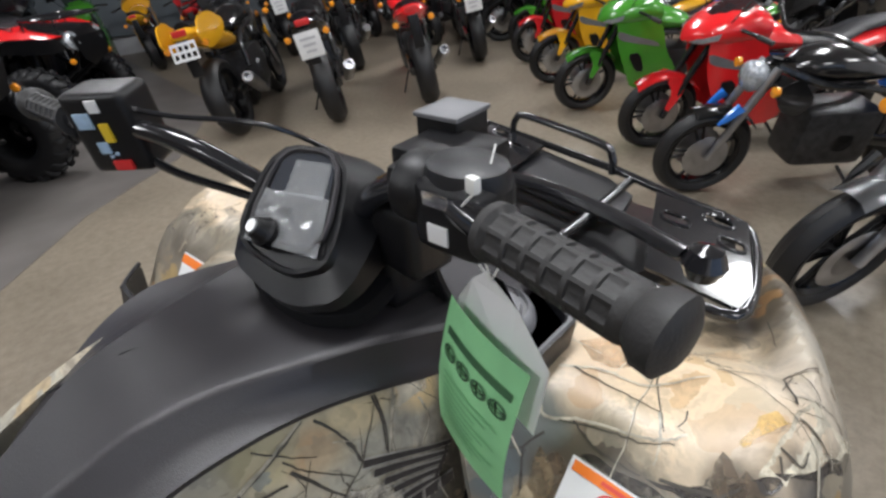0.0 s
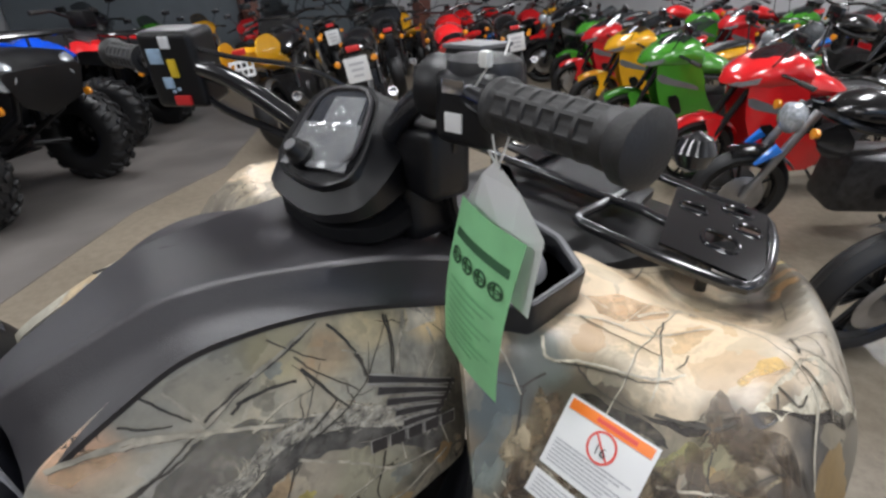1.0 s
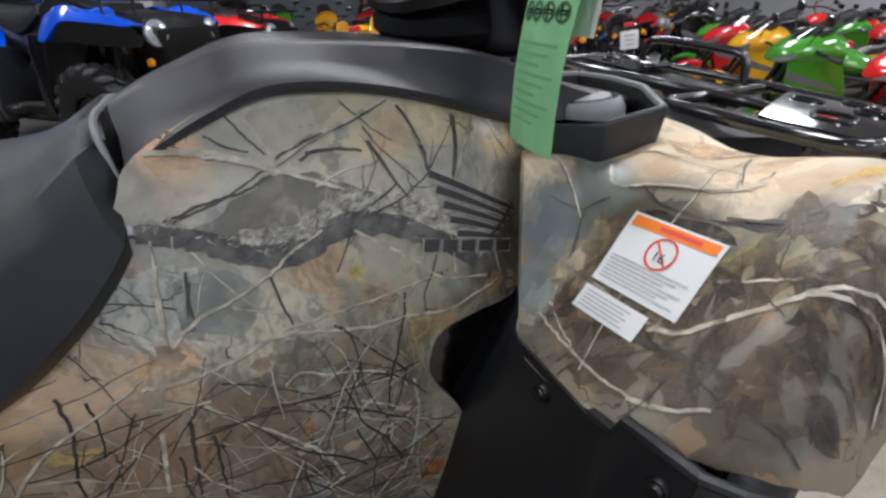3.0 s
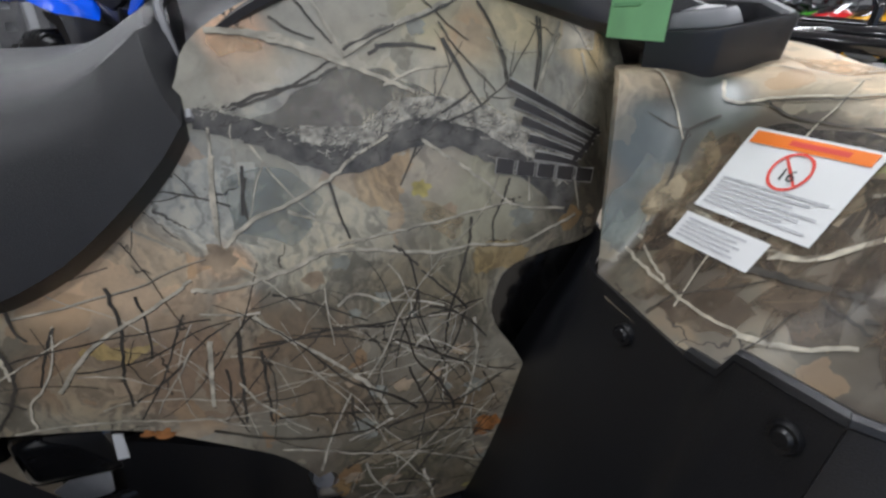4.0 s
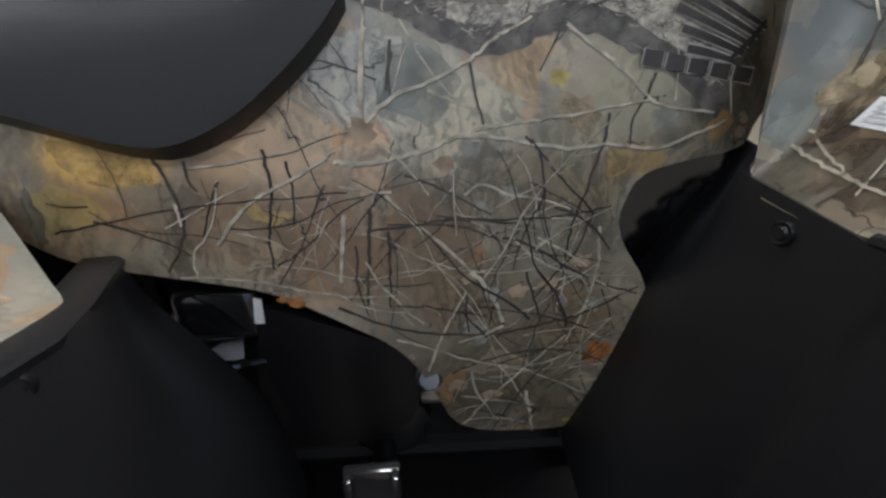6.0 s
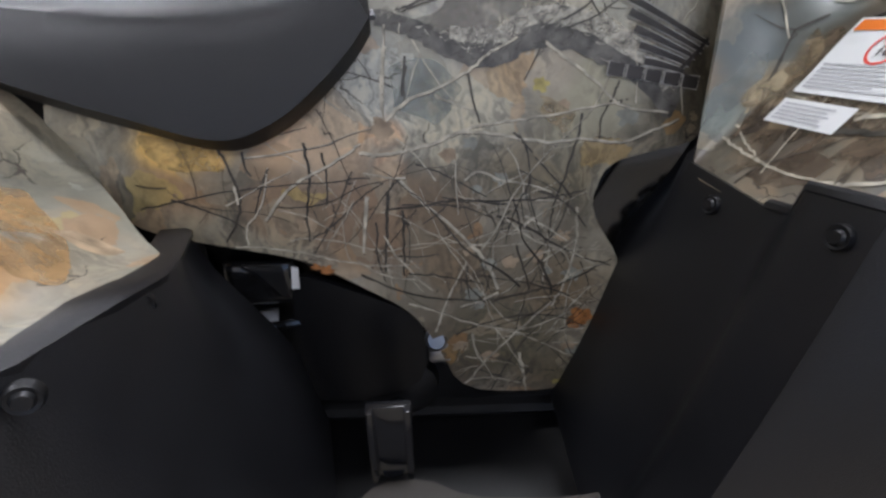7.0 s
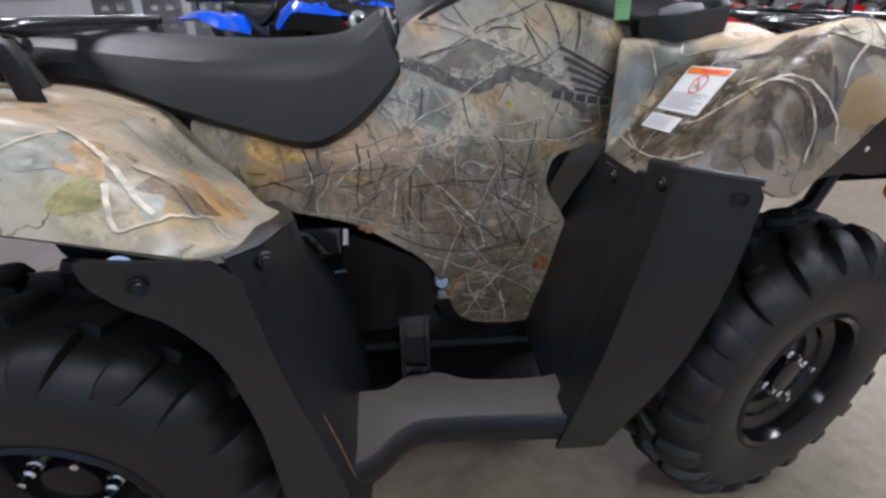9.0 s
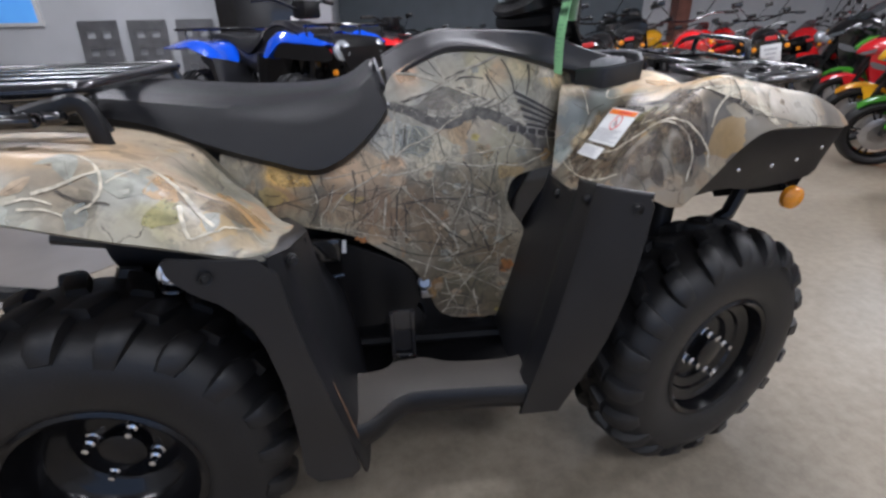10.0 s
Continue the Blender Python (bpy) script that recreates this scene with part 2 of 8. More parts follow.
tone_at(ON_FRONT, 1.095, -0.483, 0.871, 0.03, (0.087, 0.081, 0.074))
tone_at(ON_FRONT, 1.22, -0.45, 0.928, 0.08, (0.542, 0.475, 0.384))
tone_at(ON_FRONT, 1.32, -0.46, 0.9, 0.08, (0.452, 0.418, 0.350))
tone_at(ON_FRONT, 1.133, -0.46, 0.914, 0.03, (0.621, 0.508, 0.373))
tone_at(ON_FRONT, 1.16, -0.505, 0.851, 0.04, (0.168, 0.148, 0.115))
ON_REAR = []
tone_at(ON_REAR, 0.363, -0.471, 0.755, 0.04, (0.508, 0.313, 0.130))
tone_at(ON_REAR, 0.386, -0.5, 0.738, 0.02, (0.487, 0.341, 0.138))
tone_at(ON_REAR, 0.257, -0.523, 0.815, 0.03, (0.446, 0.294, 0.168))
tone_at(ON_REAR, 0.227, -0.557, 0.805, 0.04, (0.335, 0.332, 0.290))
tone_at(ON_REAR, 0.251, -0.451, 0.82, 0.06, (0.436, 0.332, 0.230))
tone_at(ON_REAR, 0.314, -0.484, 0.789, 0.05, (0.375, 0.286, 0.190))
tone_at(ON_REAR, 0.355, -0.554, 0.736, 0.03, (0.364, 0.286, 0.184))
tone_at(ON_REAR, 0.246, -0.574, 0.776, 0.035, (0.305, 0.277, 0.152))
tone_at(ON_REAR, 0.219, -0.597, 0.765, 0.05, (0.335, 0.313, 0.252))
tone_at(ON_REAR, 0.31, -0.562, 0.756, 0.03, (0.305, 0.259, 0.184))
tone_at(ON_REAR, 0.1, -0.4, 0.865, 0.12, (0.456, 0.323, 0.199))
tone_at(ON_REAR, 0.08, -0.6, 0.8, 0.06, (0.385, 0.396, 0.351))
tone_at(ON_REAR, 0, -0.6, 0.8, 0.1, (0.305, 0.305, 0.252))
tone_at(ON_REAR, 0.1, -0.5, 0.867, 0.05, (0.406, 0.286, 0.168))
M_CAMO = camo_material("camo_film", (0.43, 0.37, 0.28), (0.175, 0.138, 0.098), (0.28, 0.248, 0.186), (0.42, 0.40, 0.335), 0.36, 0.97, ON_PANEL)
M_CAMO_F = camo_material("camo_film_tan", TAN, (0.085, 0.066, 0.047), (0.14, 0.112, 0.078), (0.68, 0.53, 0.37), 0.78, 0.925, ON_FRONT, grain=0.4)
M_CAMO_R = camo_material("camo_film_warm", (0.46, 0.37, 0.27), (0.22, 0.22, 0.185), (0.29, 0.245, 0.18), (0.39, 0.305, 0.21), 0.70, 0.90, ON_REAR, grain=0.6)
M_PLASTIC = mat("black_plastic", (0.0105, 0.0108, 0.0130), 0.36, spec=0.58, var=0.25, scale=5, bump=0.25, bscale=900)
M_PLASTIC_D = mat("dark_plastic", (0.006, 0.006, 0.007), 0.36, spec=0.4, var=0.25, scale=6, bump=0.2, bscale=700)
M_SEAT = mat("seat_vinyl", (0.0045, 0.0048, 0.0070), 0.38, spec=0.40, var=0.15, scale=4, bump=0.3, bscale=1100)
M_COVER = mat("grey_black_plastic", (0.030, 0.028, 0.031), 0.36, var=0.2, scale=5, bump=0.25, bscale=900)
M_BOARD = mat("dusty_plastic", (0.036, 0.030, 0.025), 0.55, var=0.3, scale=7, bump=0.25, bscale=500)
M_GREY = mat("grey_plastic", (0.16, 0.16, 0.17), 0.45, var=0.15, bump=0.15, bscale=800)
M_CAP = mat("silver_grey_plastic", (0.20, 0.20, 0.21), 0.42, var=0.15, bump=0.15, bscale=800)
M_RIM = mat("rim_black", (0.005, 0.005, 0.006), 0.18, coat=0.12, spec=0.35, var=0.3, scale=14, bump=0.1, bscale=200)
M_GLOSS = mat("gloss_black", (0.010, 0.010, 0.011), 0.12, coat=0.8, var=0.2, scale=12)
M_STEEL = mat("black_enamel", (0.012, 0.012, 0.014), 0.16, coat=0.6, var=0.25, scale=10, bump=0.06, bscale=90)
M_RUBBER = mat("tyre_rubber", (0.008, 0.008, 0.009), 0.46, var=0.3, scale=9, bump=0.3, bscale=260)
M_GRIP = mat("grip_rubber", (0.025, 0.024, 0.024), 0.55, var=0.2, bump=0.2, bscale=500)
M_CHROME = mat("chrome", (0.8, 0.8, 0.82), 0.14, metal=1.0, var=0.1)
M_ALU = mat("cast_alloy", (0.45, 0.45, 0.46), 0.32, metal=1.0, var=0.2, bump=0.1)
M_ENGINE = mat("engine_metal", (0.03, 0.03, 0.032), 0.42, metal=0.6, var=0.3, bump=0.2)
# darker, duller black: puts the shade under the pod into the colour
M_NECK_SHADE = mat("shade_black", (0.005, 0.005, 0.006), 0.75, spec=0.2, var=0.2)
M_TIN = mat("dull_grey_metal", (0.62, 0.63, 0.65), 0.5, metal=0.35, var=0.15, scale=30, bump=0.1)
M_CASE = mat("grey_engine_case", (0.06, 0.06, 0.063), 0.38, metal=0.7, var=0.35, scale=20, bump=0.2)
M_WHITE = mat("label_white", (0.78, 0.78, 0.78), 0.35, var=0.04)
M_INK = mat("label_ink", (0.04, 0.04, 0.045), 0.5, var=0.1)
M_INKG = mat("label_print_grey", (0.50, 0.50, 0.52), 0.5, var=0.2, scale=300)
M_RED_INK = mat("label_red", (0.75, 0.08, 0.06), 0.45, var=0.1)
M_ORANGE = mat("label_orange", (0.9, 0.22, 0.03), 0.4, var=0.06)
M_TAG = mat("tag_green", (0.27, 0.62, 0.30), 0.6, var=0.08, scale=30)
M_TAGINK = mat("tag_ink", (0.045, 0.13, 0.06), 0.6, var=0.2)
M_TAGFAINT = mat("tag_faint_print", (0.20, 0.50, 0.24), 0.6, var=0.1)
M_STRING = mat("string_white", (0.75, 0.75, 0.72), 0.6, var=0.1)
M_AMBER = mat("amber_lens", (0.9, 0.32, 0.02), 0.15, coat=0.5, var=0.15, scale=60)
M_YELLOW = mat("yellow_mark", (0.75, 0.52, 0.03), 0.4, var=0.05)
M_BTNRED = mat("red_button", (0.62, 0.03, 0.03), 0.35, var=0.1)
M_BTNBLUE = mat("switch_print", (0.35, 0.48, 0.62), 0.4, var=0.2, scale=80)
M_LCD = mat("lcd_glass", (0.035, 0.038, 0.045), 0.08, coat=0.6, var=0.1)
M_FILM = mat("clear_film", (0.80, 0.82, 0.86), 0.10, coat=0.6, var=0.2, scale=45, trans=0.8, bump=0.8, bscale=60)
M_GLASS = mat("lens_glass", (0.42, 0.45, 0.48), 0.08, metal=0.3, coat=0.8, var=0.3, scale=60, bump=0.5, bscale=120)
M_SHIELD = mat("tinted_screen", (0.04, 0.045, 0.05), 0.06, coat=0.7, var=0.1, alpha=0.75)
M_BARK_T = mat("printed_bark_top", (0.34, 0.315, 0.265), 0.45, var=0.8, scale=110)
M_BARK = mat("printed_bark", (0.105, 0.097, 0.086), 0.45, var=0.6, scale=60, bump=0.0)
M_TWIG_L = mat("printed_twig_pale", (0.47, 0.425, 0.335), 0.42, var=0.5, scale=60)
M_BADGE_L = mat("badge_pale_edge", (0.46, 0.44, 0.40), 0.4, var=0.15)
M_BADGE = mat("badge_brown_black", (0.040, 0.034, 0.031), 0.4, var=0.3, scale=40)
M_TWIG_D = mat("printed_twig_dark", (0.058, 0.050, 0.040), 0.45, var=0.5, scale=60)
M_LEAF_O = mat("printed_leaf_rust", (0.36, 0.15, 0.05), 0.42, var=0.5, scale=90)
M_LEAF_Y = mat("printed_leaf_yellow", (0.42, 0.35, 0.12), 0.42, var=0.35, scale=70)
M_LEAF_G = mat("printed_leaf_grey", (0.25, 0.25, 0.21), 0.42, var=0.4, scale=50)
M_LEAF_D = film("printed_leaf_dark", (0.058, 0.042, 0.030), 0.78)
M_LEAF_B = film("printed_leaf_brown", (0.120, 0.086, 0.056), 0.78)
M_LEAF_K = film("printed_leaf_khaki", (0.21, 0.156, 0.094), 0.78)
M_LEAF_T = mat("printed_leaf_tan", (0.38, 0.285, 0.19), 0.42, var=0.45, scale=45)
PRINTS = {
    "CREAM": film("printed_cream", (0.66, 0.60, 0.47)), "SHADE": film("printed_shade", (0.055, 0.046, 0.040)), "PEACH": film("printed_peach", (0.66, 0.46, 0.28), 0.45),
    "GOLD": film("printed_gold", (0.72, 0.49, 0.18), 0.7), "KHAKI": film("printed_khaki", (0.36, 0.29, 0.185)), "TEAL": film("printed_grey_green", (0.33, 0.36, 0.335), 0.36),
    "EARTH": film("printed_earth", (0.165, 0.122, 0.085), 0.5), "OLIVE": film("printed_olive", (0.34, 0.31, 0.14), 0.75), "AMBER": film("printed_amber", (0.52, 0.33, 0.155), 0.62),
    "BARK": film("printed_bark_mass", (0.22, 0.205, 0.175), 0.42)}
M_DIRT = mat("rust_streak", (0.13, 0.075, 0.042), 0.7, var=0.4, scale=60)
M_WALL = mat("painted_wall", (0.60, 0.61, 0.63), 0.7, var=0.05, scale=2, bump=0.15, bscale=120)
# invented dark brown for the unseen west wall, to darken reflections in black plastic
M_WALLW = mat("unseen_dark_wall", (0.14, 0.115, 0.09), 0.6, var=0.15, scale=3)
M_WALLD = mat("slat_wall_grey", (0.13, 0.155, 0.175), 0.6, var=0.1, scale=3)
M_CEIL = mat("ceiling_tile", (0.48, 0.48, 0.47), 0.85, var=0.05, bump=0.2, bscale=60)
M_LAMP = mat("lamp_diffuser", (1.0, 0.98, 0.94), 0.4, var=0.0, emit=3.0)
M_RED = mat("red_paint", (0.80, 0.018, 0.022), 0.22, coat=0.9, var=0.12, scale=3)
M_DRED = mat("dark_red_paint", (0.55, 0.015, 0.02), 0.22, coat=0.9, var=0.12, scale=3)
M_GREENP = mat("green_paint", (0.06, 0.28, 0.025), 0.22, coat=0.9, var=0.15, scale=3)
M_YELP = mat("yellow_paint", (0.80, 0.40, 0.015), 0.22, coat=0.9, var=0.1, scale=3)
M_BLUE = mat("blue_paint", (0.005, 0.09, 0.75), 0.22, coat=0.9, var=0.12, scale=3)
M_LBLUE = mat("light_blue_paint", (0.03, 0.22, 0.80), 0.2, coat=0.9, var=0.12, scale=3)
M_SILVER = mat("silver_paint", (0.55, 0.56, 0.58), 0.25, metal=0.6, coat=0.8, var=0.1, scale=3)
M_BLACKP = mat("black_paint", (0.008, 0.008, 0.009), 0.2, coat=0.8, var=0.2, scale=3)
M_WOOD = mat("reddish_post", (0.22, 0.085, 0.06), 0.5, var=0.3, scale=5)
M_RAMP = mat("grey_metal_ramp", (0.30, 0.30, 0.31), 0.45, metal=0.4, var=0.15)


def floor_material():
    m = mat("polished_concrete", (0.255, 0.218, 0.170), 0.36, var=0.12, scale=1.7, bump=0.05, bscale=45)
    nt = m.node_tree
    b = nt.nodes["Principled BSDF"]
    src = b.inputs["Base Color"].links[0].from_socket
    co = nt.nodes.new("ShaderNodeTexCoord")
    n = nt.nodes.new("ShaderNodeTexNoise")
    n.inputs["Scale"].default_value, n.inputs["Detail"].default_value, n.inputs["Roughness"].default_value = 22, 8, 0.7
    nt.links.new(co.outputs["Object"], n.inputs["Vector"])
    r = nt.nodes.new("ShaderNodeValToRGB")
    r.color_ramp.elements[0].position, r.color_ramp.elements[1].position = 0.30, 0.62
    r.color_ramp.elements[0].color, r.color_ramp.elements[1].color = (0.72, 0.70, 0.67, 1), (1.06, 1.05, 1.03, 1)
    nt.links.new(n.outputs["Fac"], r.inputs["Fac"])
    x = nt.nodes.new("ShaderNodeMix")
    x.data_type, x.blend_type = "RGBA", "MULTIPLY"
    x.inputs["Factor"].default_value = 1.0
    nt.links.new(src, x.inputs[6])
    nt.links.new(r.outputs["Color"], x.inputs[7])
    nt.links.new(x.outputs[2], b.inputs["Base Color"])
    return m


M_FLOOR = floor_material()
M_FLOORG = mat("grey_floor_coating", (0.17, 0.155, 0.145), 0.35, var=0.2, scale=3, bump=0.05, bscale=60)


# ---- mesh helpers ----
def mesh_of(name, bm, material, smooth=True):
    bmesh.ops.recalc_face_normals(bm, faces=bm.faces[:])
    me = bpy.data.meshes.new(name)
    bm.to_mesh(me)
    bm.free()
    if smooth:
        for p in me.polygons:
            p.use_smooth = True
        me.set_sharp_from_angle(angle=radians(38))
    me.materials.append(material)
    return me


def part(name, bm, material, parent, label="", smooth=True):
    ob = new(name, mesh_of(name, bm, material, smooth))
    ob.parent = parent
    if label:
        tagged(ob, label)
    return ob


def thing(name, label, category, group="", m=None):
    ob = new(name)
    ob.empty_display_size = 0.1
    tagged(ob, label, category, group)
    if m is not None:
        ob.matrix_basis = m
    return ob


def structure(name, bm, material, smooth=False):
    ob = new(name, mesh_of(name, bm, material, smooth))
    tagged(ob, kind="structure")
    return ob


def box(bm, cx, cy, cz, sx, sy, sz, bevel=0.0, m=None, seg=2):
    made = bmesh.ops.create_cube(bm, size=1.0)["verts"]
    t = Matrix.Translation((cx, cy, cz)) @ Matrix.Diagonal((sx, sy, sz, 1))
    bmesh.ops.transform(bm, matrix=t, verts=made)
    if bevel > 0:
        edges = list({e for v in made for e in v.link_edges})
        got = bmesh.ops.bevel(bm, geom=edges, offset=bevel, segments=seg, affect="EDGES", profile=0.6)
        made = list({v for f in got["faces"] for v in f.verts} | {v for v in made if v.is_valid})
    if m is not None:
        bmesh.ops.transform(bm, matrix=m, verts=made)
    return made


def lathe(bm, profile, m, seg=32, caps=True):
    """Turn (radius, height) pairs round the z axis of the pose m."""
    rings = []
    for r, h in profile:
        rings.append([bm.verts.new(m @ Vector((r * math.cos(2 * math.pi * k / seg), r * math.sin(2 * math.pi * k / seg), h))) for k in range(seg)])
    for a, b in zip(rings, rings[1:]):
        for k in range(seg):
            bm.faces.new((a[k], a[(k + 1) % seg], b[(k + 1) % seg], b[k]))
    for ring, (r, h) in ((rings[0], profile[0]), (rings[-1], profile[-1])):
        if r > 1e-5 and caps:
            bm.faces.new(ring)


def spline(pts, n=6, closed=False):
    """Catmull-Rom through the points."""
    p = [Vector(q) for q in pts]
    out, k = [], len(p)
    for i in range(k if closed else k - 1):
        a = p[(i - 1) % k] if closed or i else p[0] * 2 - p[1]
        b, c = p[i], p[(i + 1) % k]
        d = p[(i + 2) % k] if closed or i + 2 < k else p[-1] * 2 - p[-2]
        for s in range(n):
            t = s / n
            out.append(0.5 * ((2 * b) + (c - a) * t + (2 * a - 5 * b + 4 * c - d) * t * t + (3 * b - a - 3 * c + d) * t ** 3))
    if not closed:
        out.append(p[-1])
    return out


def tube(bm, pts, r, seg=10, closed=False, flat=1.0, r_end=None):
    """A round bar along the points. flat: squash across the bend."""
    pts = [Vector(p) for p in pts]
    n, rings = len(pts), []
    side = None
    for i, p in enumerate(pts):
        a = pts[(i - 1) % n] if closed or i else p
        b = pts[(i + 1) % n] if closed or i + 1 < n else p
        d = (b - a).normalized()
        if side is None:
            side = d.cross(Vector((0, 0, 1))) if abs(d.z) < 0.9 else d.cross(Vector((0, 1, 0)))
        side = (side - d * side.dot(d)).normalized()
        up = side.cross(d)
        rr = r if r_end is None else r + (r_end - r) * i / max(1, n - 1)
        rings.append([bm.verts.new(p + side * (rr * math.cos(2 * math.pi * k / seg)) + up * (rr * flat * math.sin(2 * math.pi * k / seg))) for k in range(seg)])
    for i in range(n if closed else n - 1):
        a, b = rings[i], rings[(i + 1) % n]
        for k in range(seg):
            bm.faces.new((a[k], a[(k + 1) % seg], b[(k + 1) % seg], b[k]))
    if not closed:
        bm.faces.new(rings[0])
        bm.faces.new(rings[-1])


def loft(bm, sections, closed=True, caps=True):
    rings = [[bm.verts.new(p) for p in s] for s in sections]
    n = len(rings[0])
    for a, b in zip(rings, rings[1:]):
        for k in range(n if closed else n - 1):
            bm.faces.new((a[k], a[(k + 1) % n], b[(k + 1) % n], b[k]))
    if caps and closed:
        bm.faces.new(rings[0])
        bm.faces.new(rings[-1])


def round_outline(pts, times=2):
    for _ in range(times):
        out = []
        for i, p in enumerate(pts):
            q = pts[(i + 1) % len(pts)]
            out += [(0.8 * p[0] + 0.2 * q[0], 0.8 * p[1] + 0.2 * q[1]), (0.2 * p[0] + 0.8 * q[0], 0.2 * p[1] + 0.8 * q[1])]
        pts = out
    return pts


def sheet(bm, outline, place, thick, step=0.03, rounds=2, out=(0, -1, 0.3)):
    """A moulded panel: the outline in (u, v), cut into a grid, laid by place(u, v) and given a thickness away from out."""
    o = round_outline(outline, rounds)
    tmp = bmesh.new()
    tmp.faces.new([tmp.verts.new((u, v, 0)) for u, v in o])
    for axis in (0, 1):
        lo, hi = min(p[axis] for p in o), max(p[axis] for p in o)
        k = int(lo / step) + 1
        while k * step < hi - 1e-4:
            if k * step > lo + 1e-4:
                no = (1, 0, 0) if axis == 0 else (0, 1, 0)
                co = (k * step, 0, 0) if axis == 0 else (0, k * step, 0)
                bmesh.ops.bisect_plane(tmp, geom=tmp.verts[:] + tmp.edges[:] + tmp.faces[:], plane_co=co, plane_no=no, dist=1e-5)
            k += 1
    for v in tmp.verts:
        v.co = place(v.co.x, v.co.y)
    tmp.normal_update()
    if sum((f.normal * f.calc_area() for f in tmp.faces), Vector()).dot(Vector(out)) < 0:
        thick = -thick
    front = {v: bm.verts.new(v.co) for v in tmp.verts}
    back = {v: bm.verts.new(v.co - v.normal * thick) for v in tmp.verts}
    for f in tmp.faces:
        bm.faces.new([front[v] for v in f.verts])
        bm.faces.new([back[v] for v in reversed(f.verts)])
    for e in tmp.edges:
        if e.is_boundary:
            a, b = e.verts
            bm.faces.new((front[a], front[b], back[b], back[a]))
    tmp.free()


def curve(*pts):
    """A smooth function of one variable through the pairs."""
    xs, ys = [p[0] for p in pts], [p[1] for p in pts]
    sl = []
    for i in range(len(xs)):
        a, b = max(0, i - 1), min(len(xs) - 1, i + 1)
        sl.append((ys[b] - ys[a]) / (xs[b] - xs[a]))

    def at(x):
        if x <= xs[0]:
            return ys[0] + sl[0] * (x - xs[0])
        if x >= xs[-1]:
            return ys[-1] + sl[-1] * (x - xs[-1])
        i = max(k for k in range(len(xs) - 1) if xs[k] <= x)
        h = xs[i + 1] - xs[i]
        t = (x - xs[i]) / h
        return ((2 * t ** 3 - 3 * t * t + 1) * ys[i] + (t ** 3 - 2 * t * t + t) * h * sl[i] + (3 * t * t - 2 * t ** 3) * ys[i + 1] + (t ** 3 - t * t) * h * sl[i + 1])

    return at


def ease(t):
    t = min(1.0, max(0.0, t))
    return t * t * (3 - 2 * t)


# ---- room ----
def slab(name, pts, z0, z1, material):
    bm = bmesh.new()
    lo = [bm.verts.new((x, y, z0)) for x, y in pts]
    hi = [bm.verts.new((x, y, z1)) for x, y in pts]
    bm.faces.new(lo)
    bm.faces.new(hi)
    for i in range(len(pts)):
        j = (i + 1) % len(pts)
        bm.faces.new((lo[i], lo[j], hi[j], hi[i]))
    return structure(name, bm, material)


X0, X1, Y0, Y1 = -5.0, 11.0, -4.0, 9.5
slab("floor", [(X0, Y0), (X1, Y0), (X1, Y1), (X0, Y1)], -0.12, 0.0, M_FLOOR)
slab("floor_coating", [(-1.4, 0.2), (0.28, 2.38), (0.73, 2.97), (1.45, 3.55), (2.2, 4.9), (2.2, 9.4), (-4.9, 9.4), (-4.9, 0.2)], 0.0, 0.004, M_FLOORG)
slab("ceiling", [(X0, Y0), (X1, Y0), (X1, Y1), (X0, Y1)], CEIL, CEIL + 0.1, M_CEIL)
def south(name, xa, xb, za, zb):
    return slab(name, [(xa, Y0 - 0.15), (xb, Y0 - 0.15), (xb, Y0), (xa, Y0)], za, zb, M_WALL)


south("wall_south", X0 - 0.15, -1.5, 0, CEIL)
south("wall_south", 2.7, X1 + 0.15, 0, CEIL)
south("wall_south", -1.5, 2.7, 0, 0.55)
south("wall_south", -1.5, 2.7, 2.55, CEIL)
bm = bmesh.new()
for xa in (-1.5, -0.1, 1.3, 2.7):
    box(bm, xa, Y0 - 0.07, 1.55, 0.06, 0.08, 2.0, 0.005)
for za in (0.57, 2.53):
    box(bm, 0.6, Y0 - 0.07, za, 4.2, 0.08, 0.05, 0.005)
structure("window_1", bm, M_WALL)
slab("wall_north", [(X0 - 0.15, Y1), (X1 + 0.15, Y1), (X1 + 0.15, Y1 + 0.15), (X0 - 0.15, Y1 + 0.15)], 0, CEIL, M_WALL)
# west wall is never in view; its dark colour only shapes the reflections
slab("wall_west", [(X0 - 0.15, Y0), (X0, Y0), (X0, Y1), (X0 - 0.15, Y1)], 0, CEIL, M_WALLW)
slab("wall_east", [(X1, Y0), (X1 + 0.15, Y0), (X1 + 0.15, Y1), (X1, Y1)], 0, CEIL, M_WALL)
slab("wall_partition", [(X0, 6.6), (0.1, 6.6), (0.1, 6.72), (X0, 6.72)], 0, CEIL, M_WALL)

for lx, ly in LAMPS:
    fx = thing("ceiling_light", "white ceiling light fitting with a bright diffuser", "ceiling light", "ceiling lights", pose(lx, ly, CEIL))
    bm = bmesh.new()
    box(bm, 0, 0, -0.03, 1.3, 0.6, 0.06, 0.01)
    part("frame", bm, M_CEIL, fx)
    bm = bmesh.new()
    box(bm, 0, 0, -0.07, 1.2, 0.5, 0.03, 0.008)
    part("diffuser", bm, M_LAMP, fx, "glowing white diffuser")


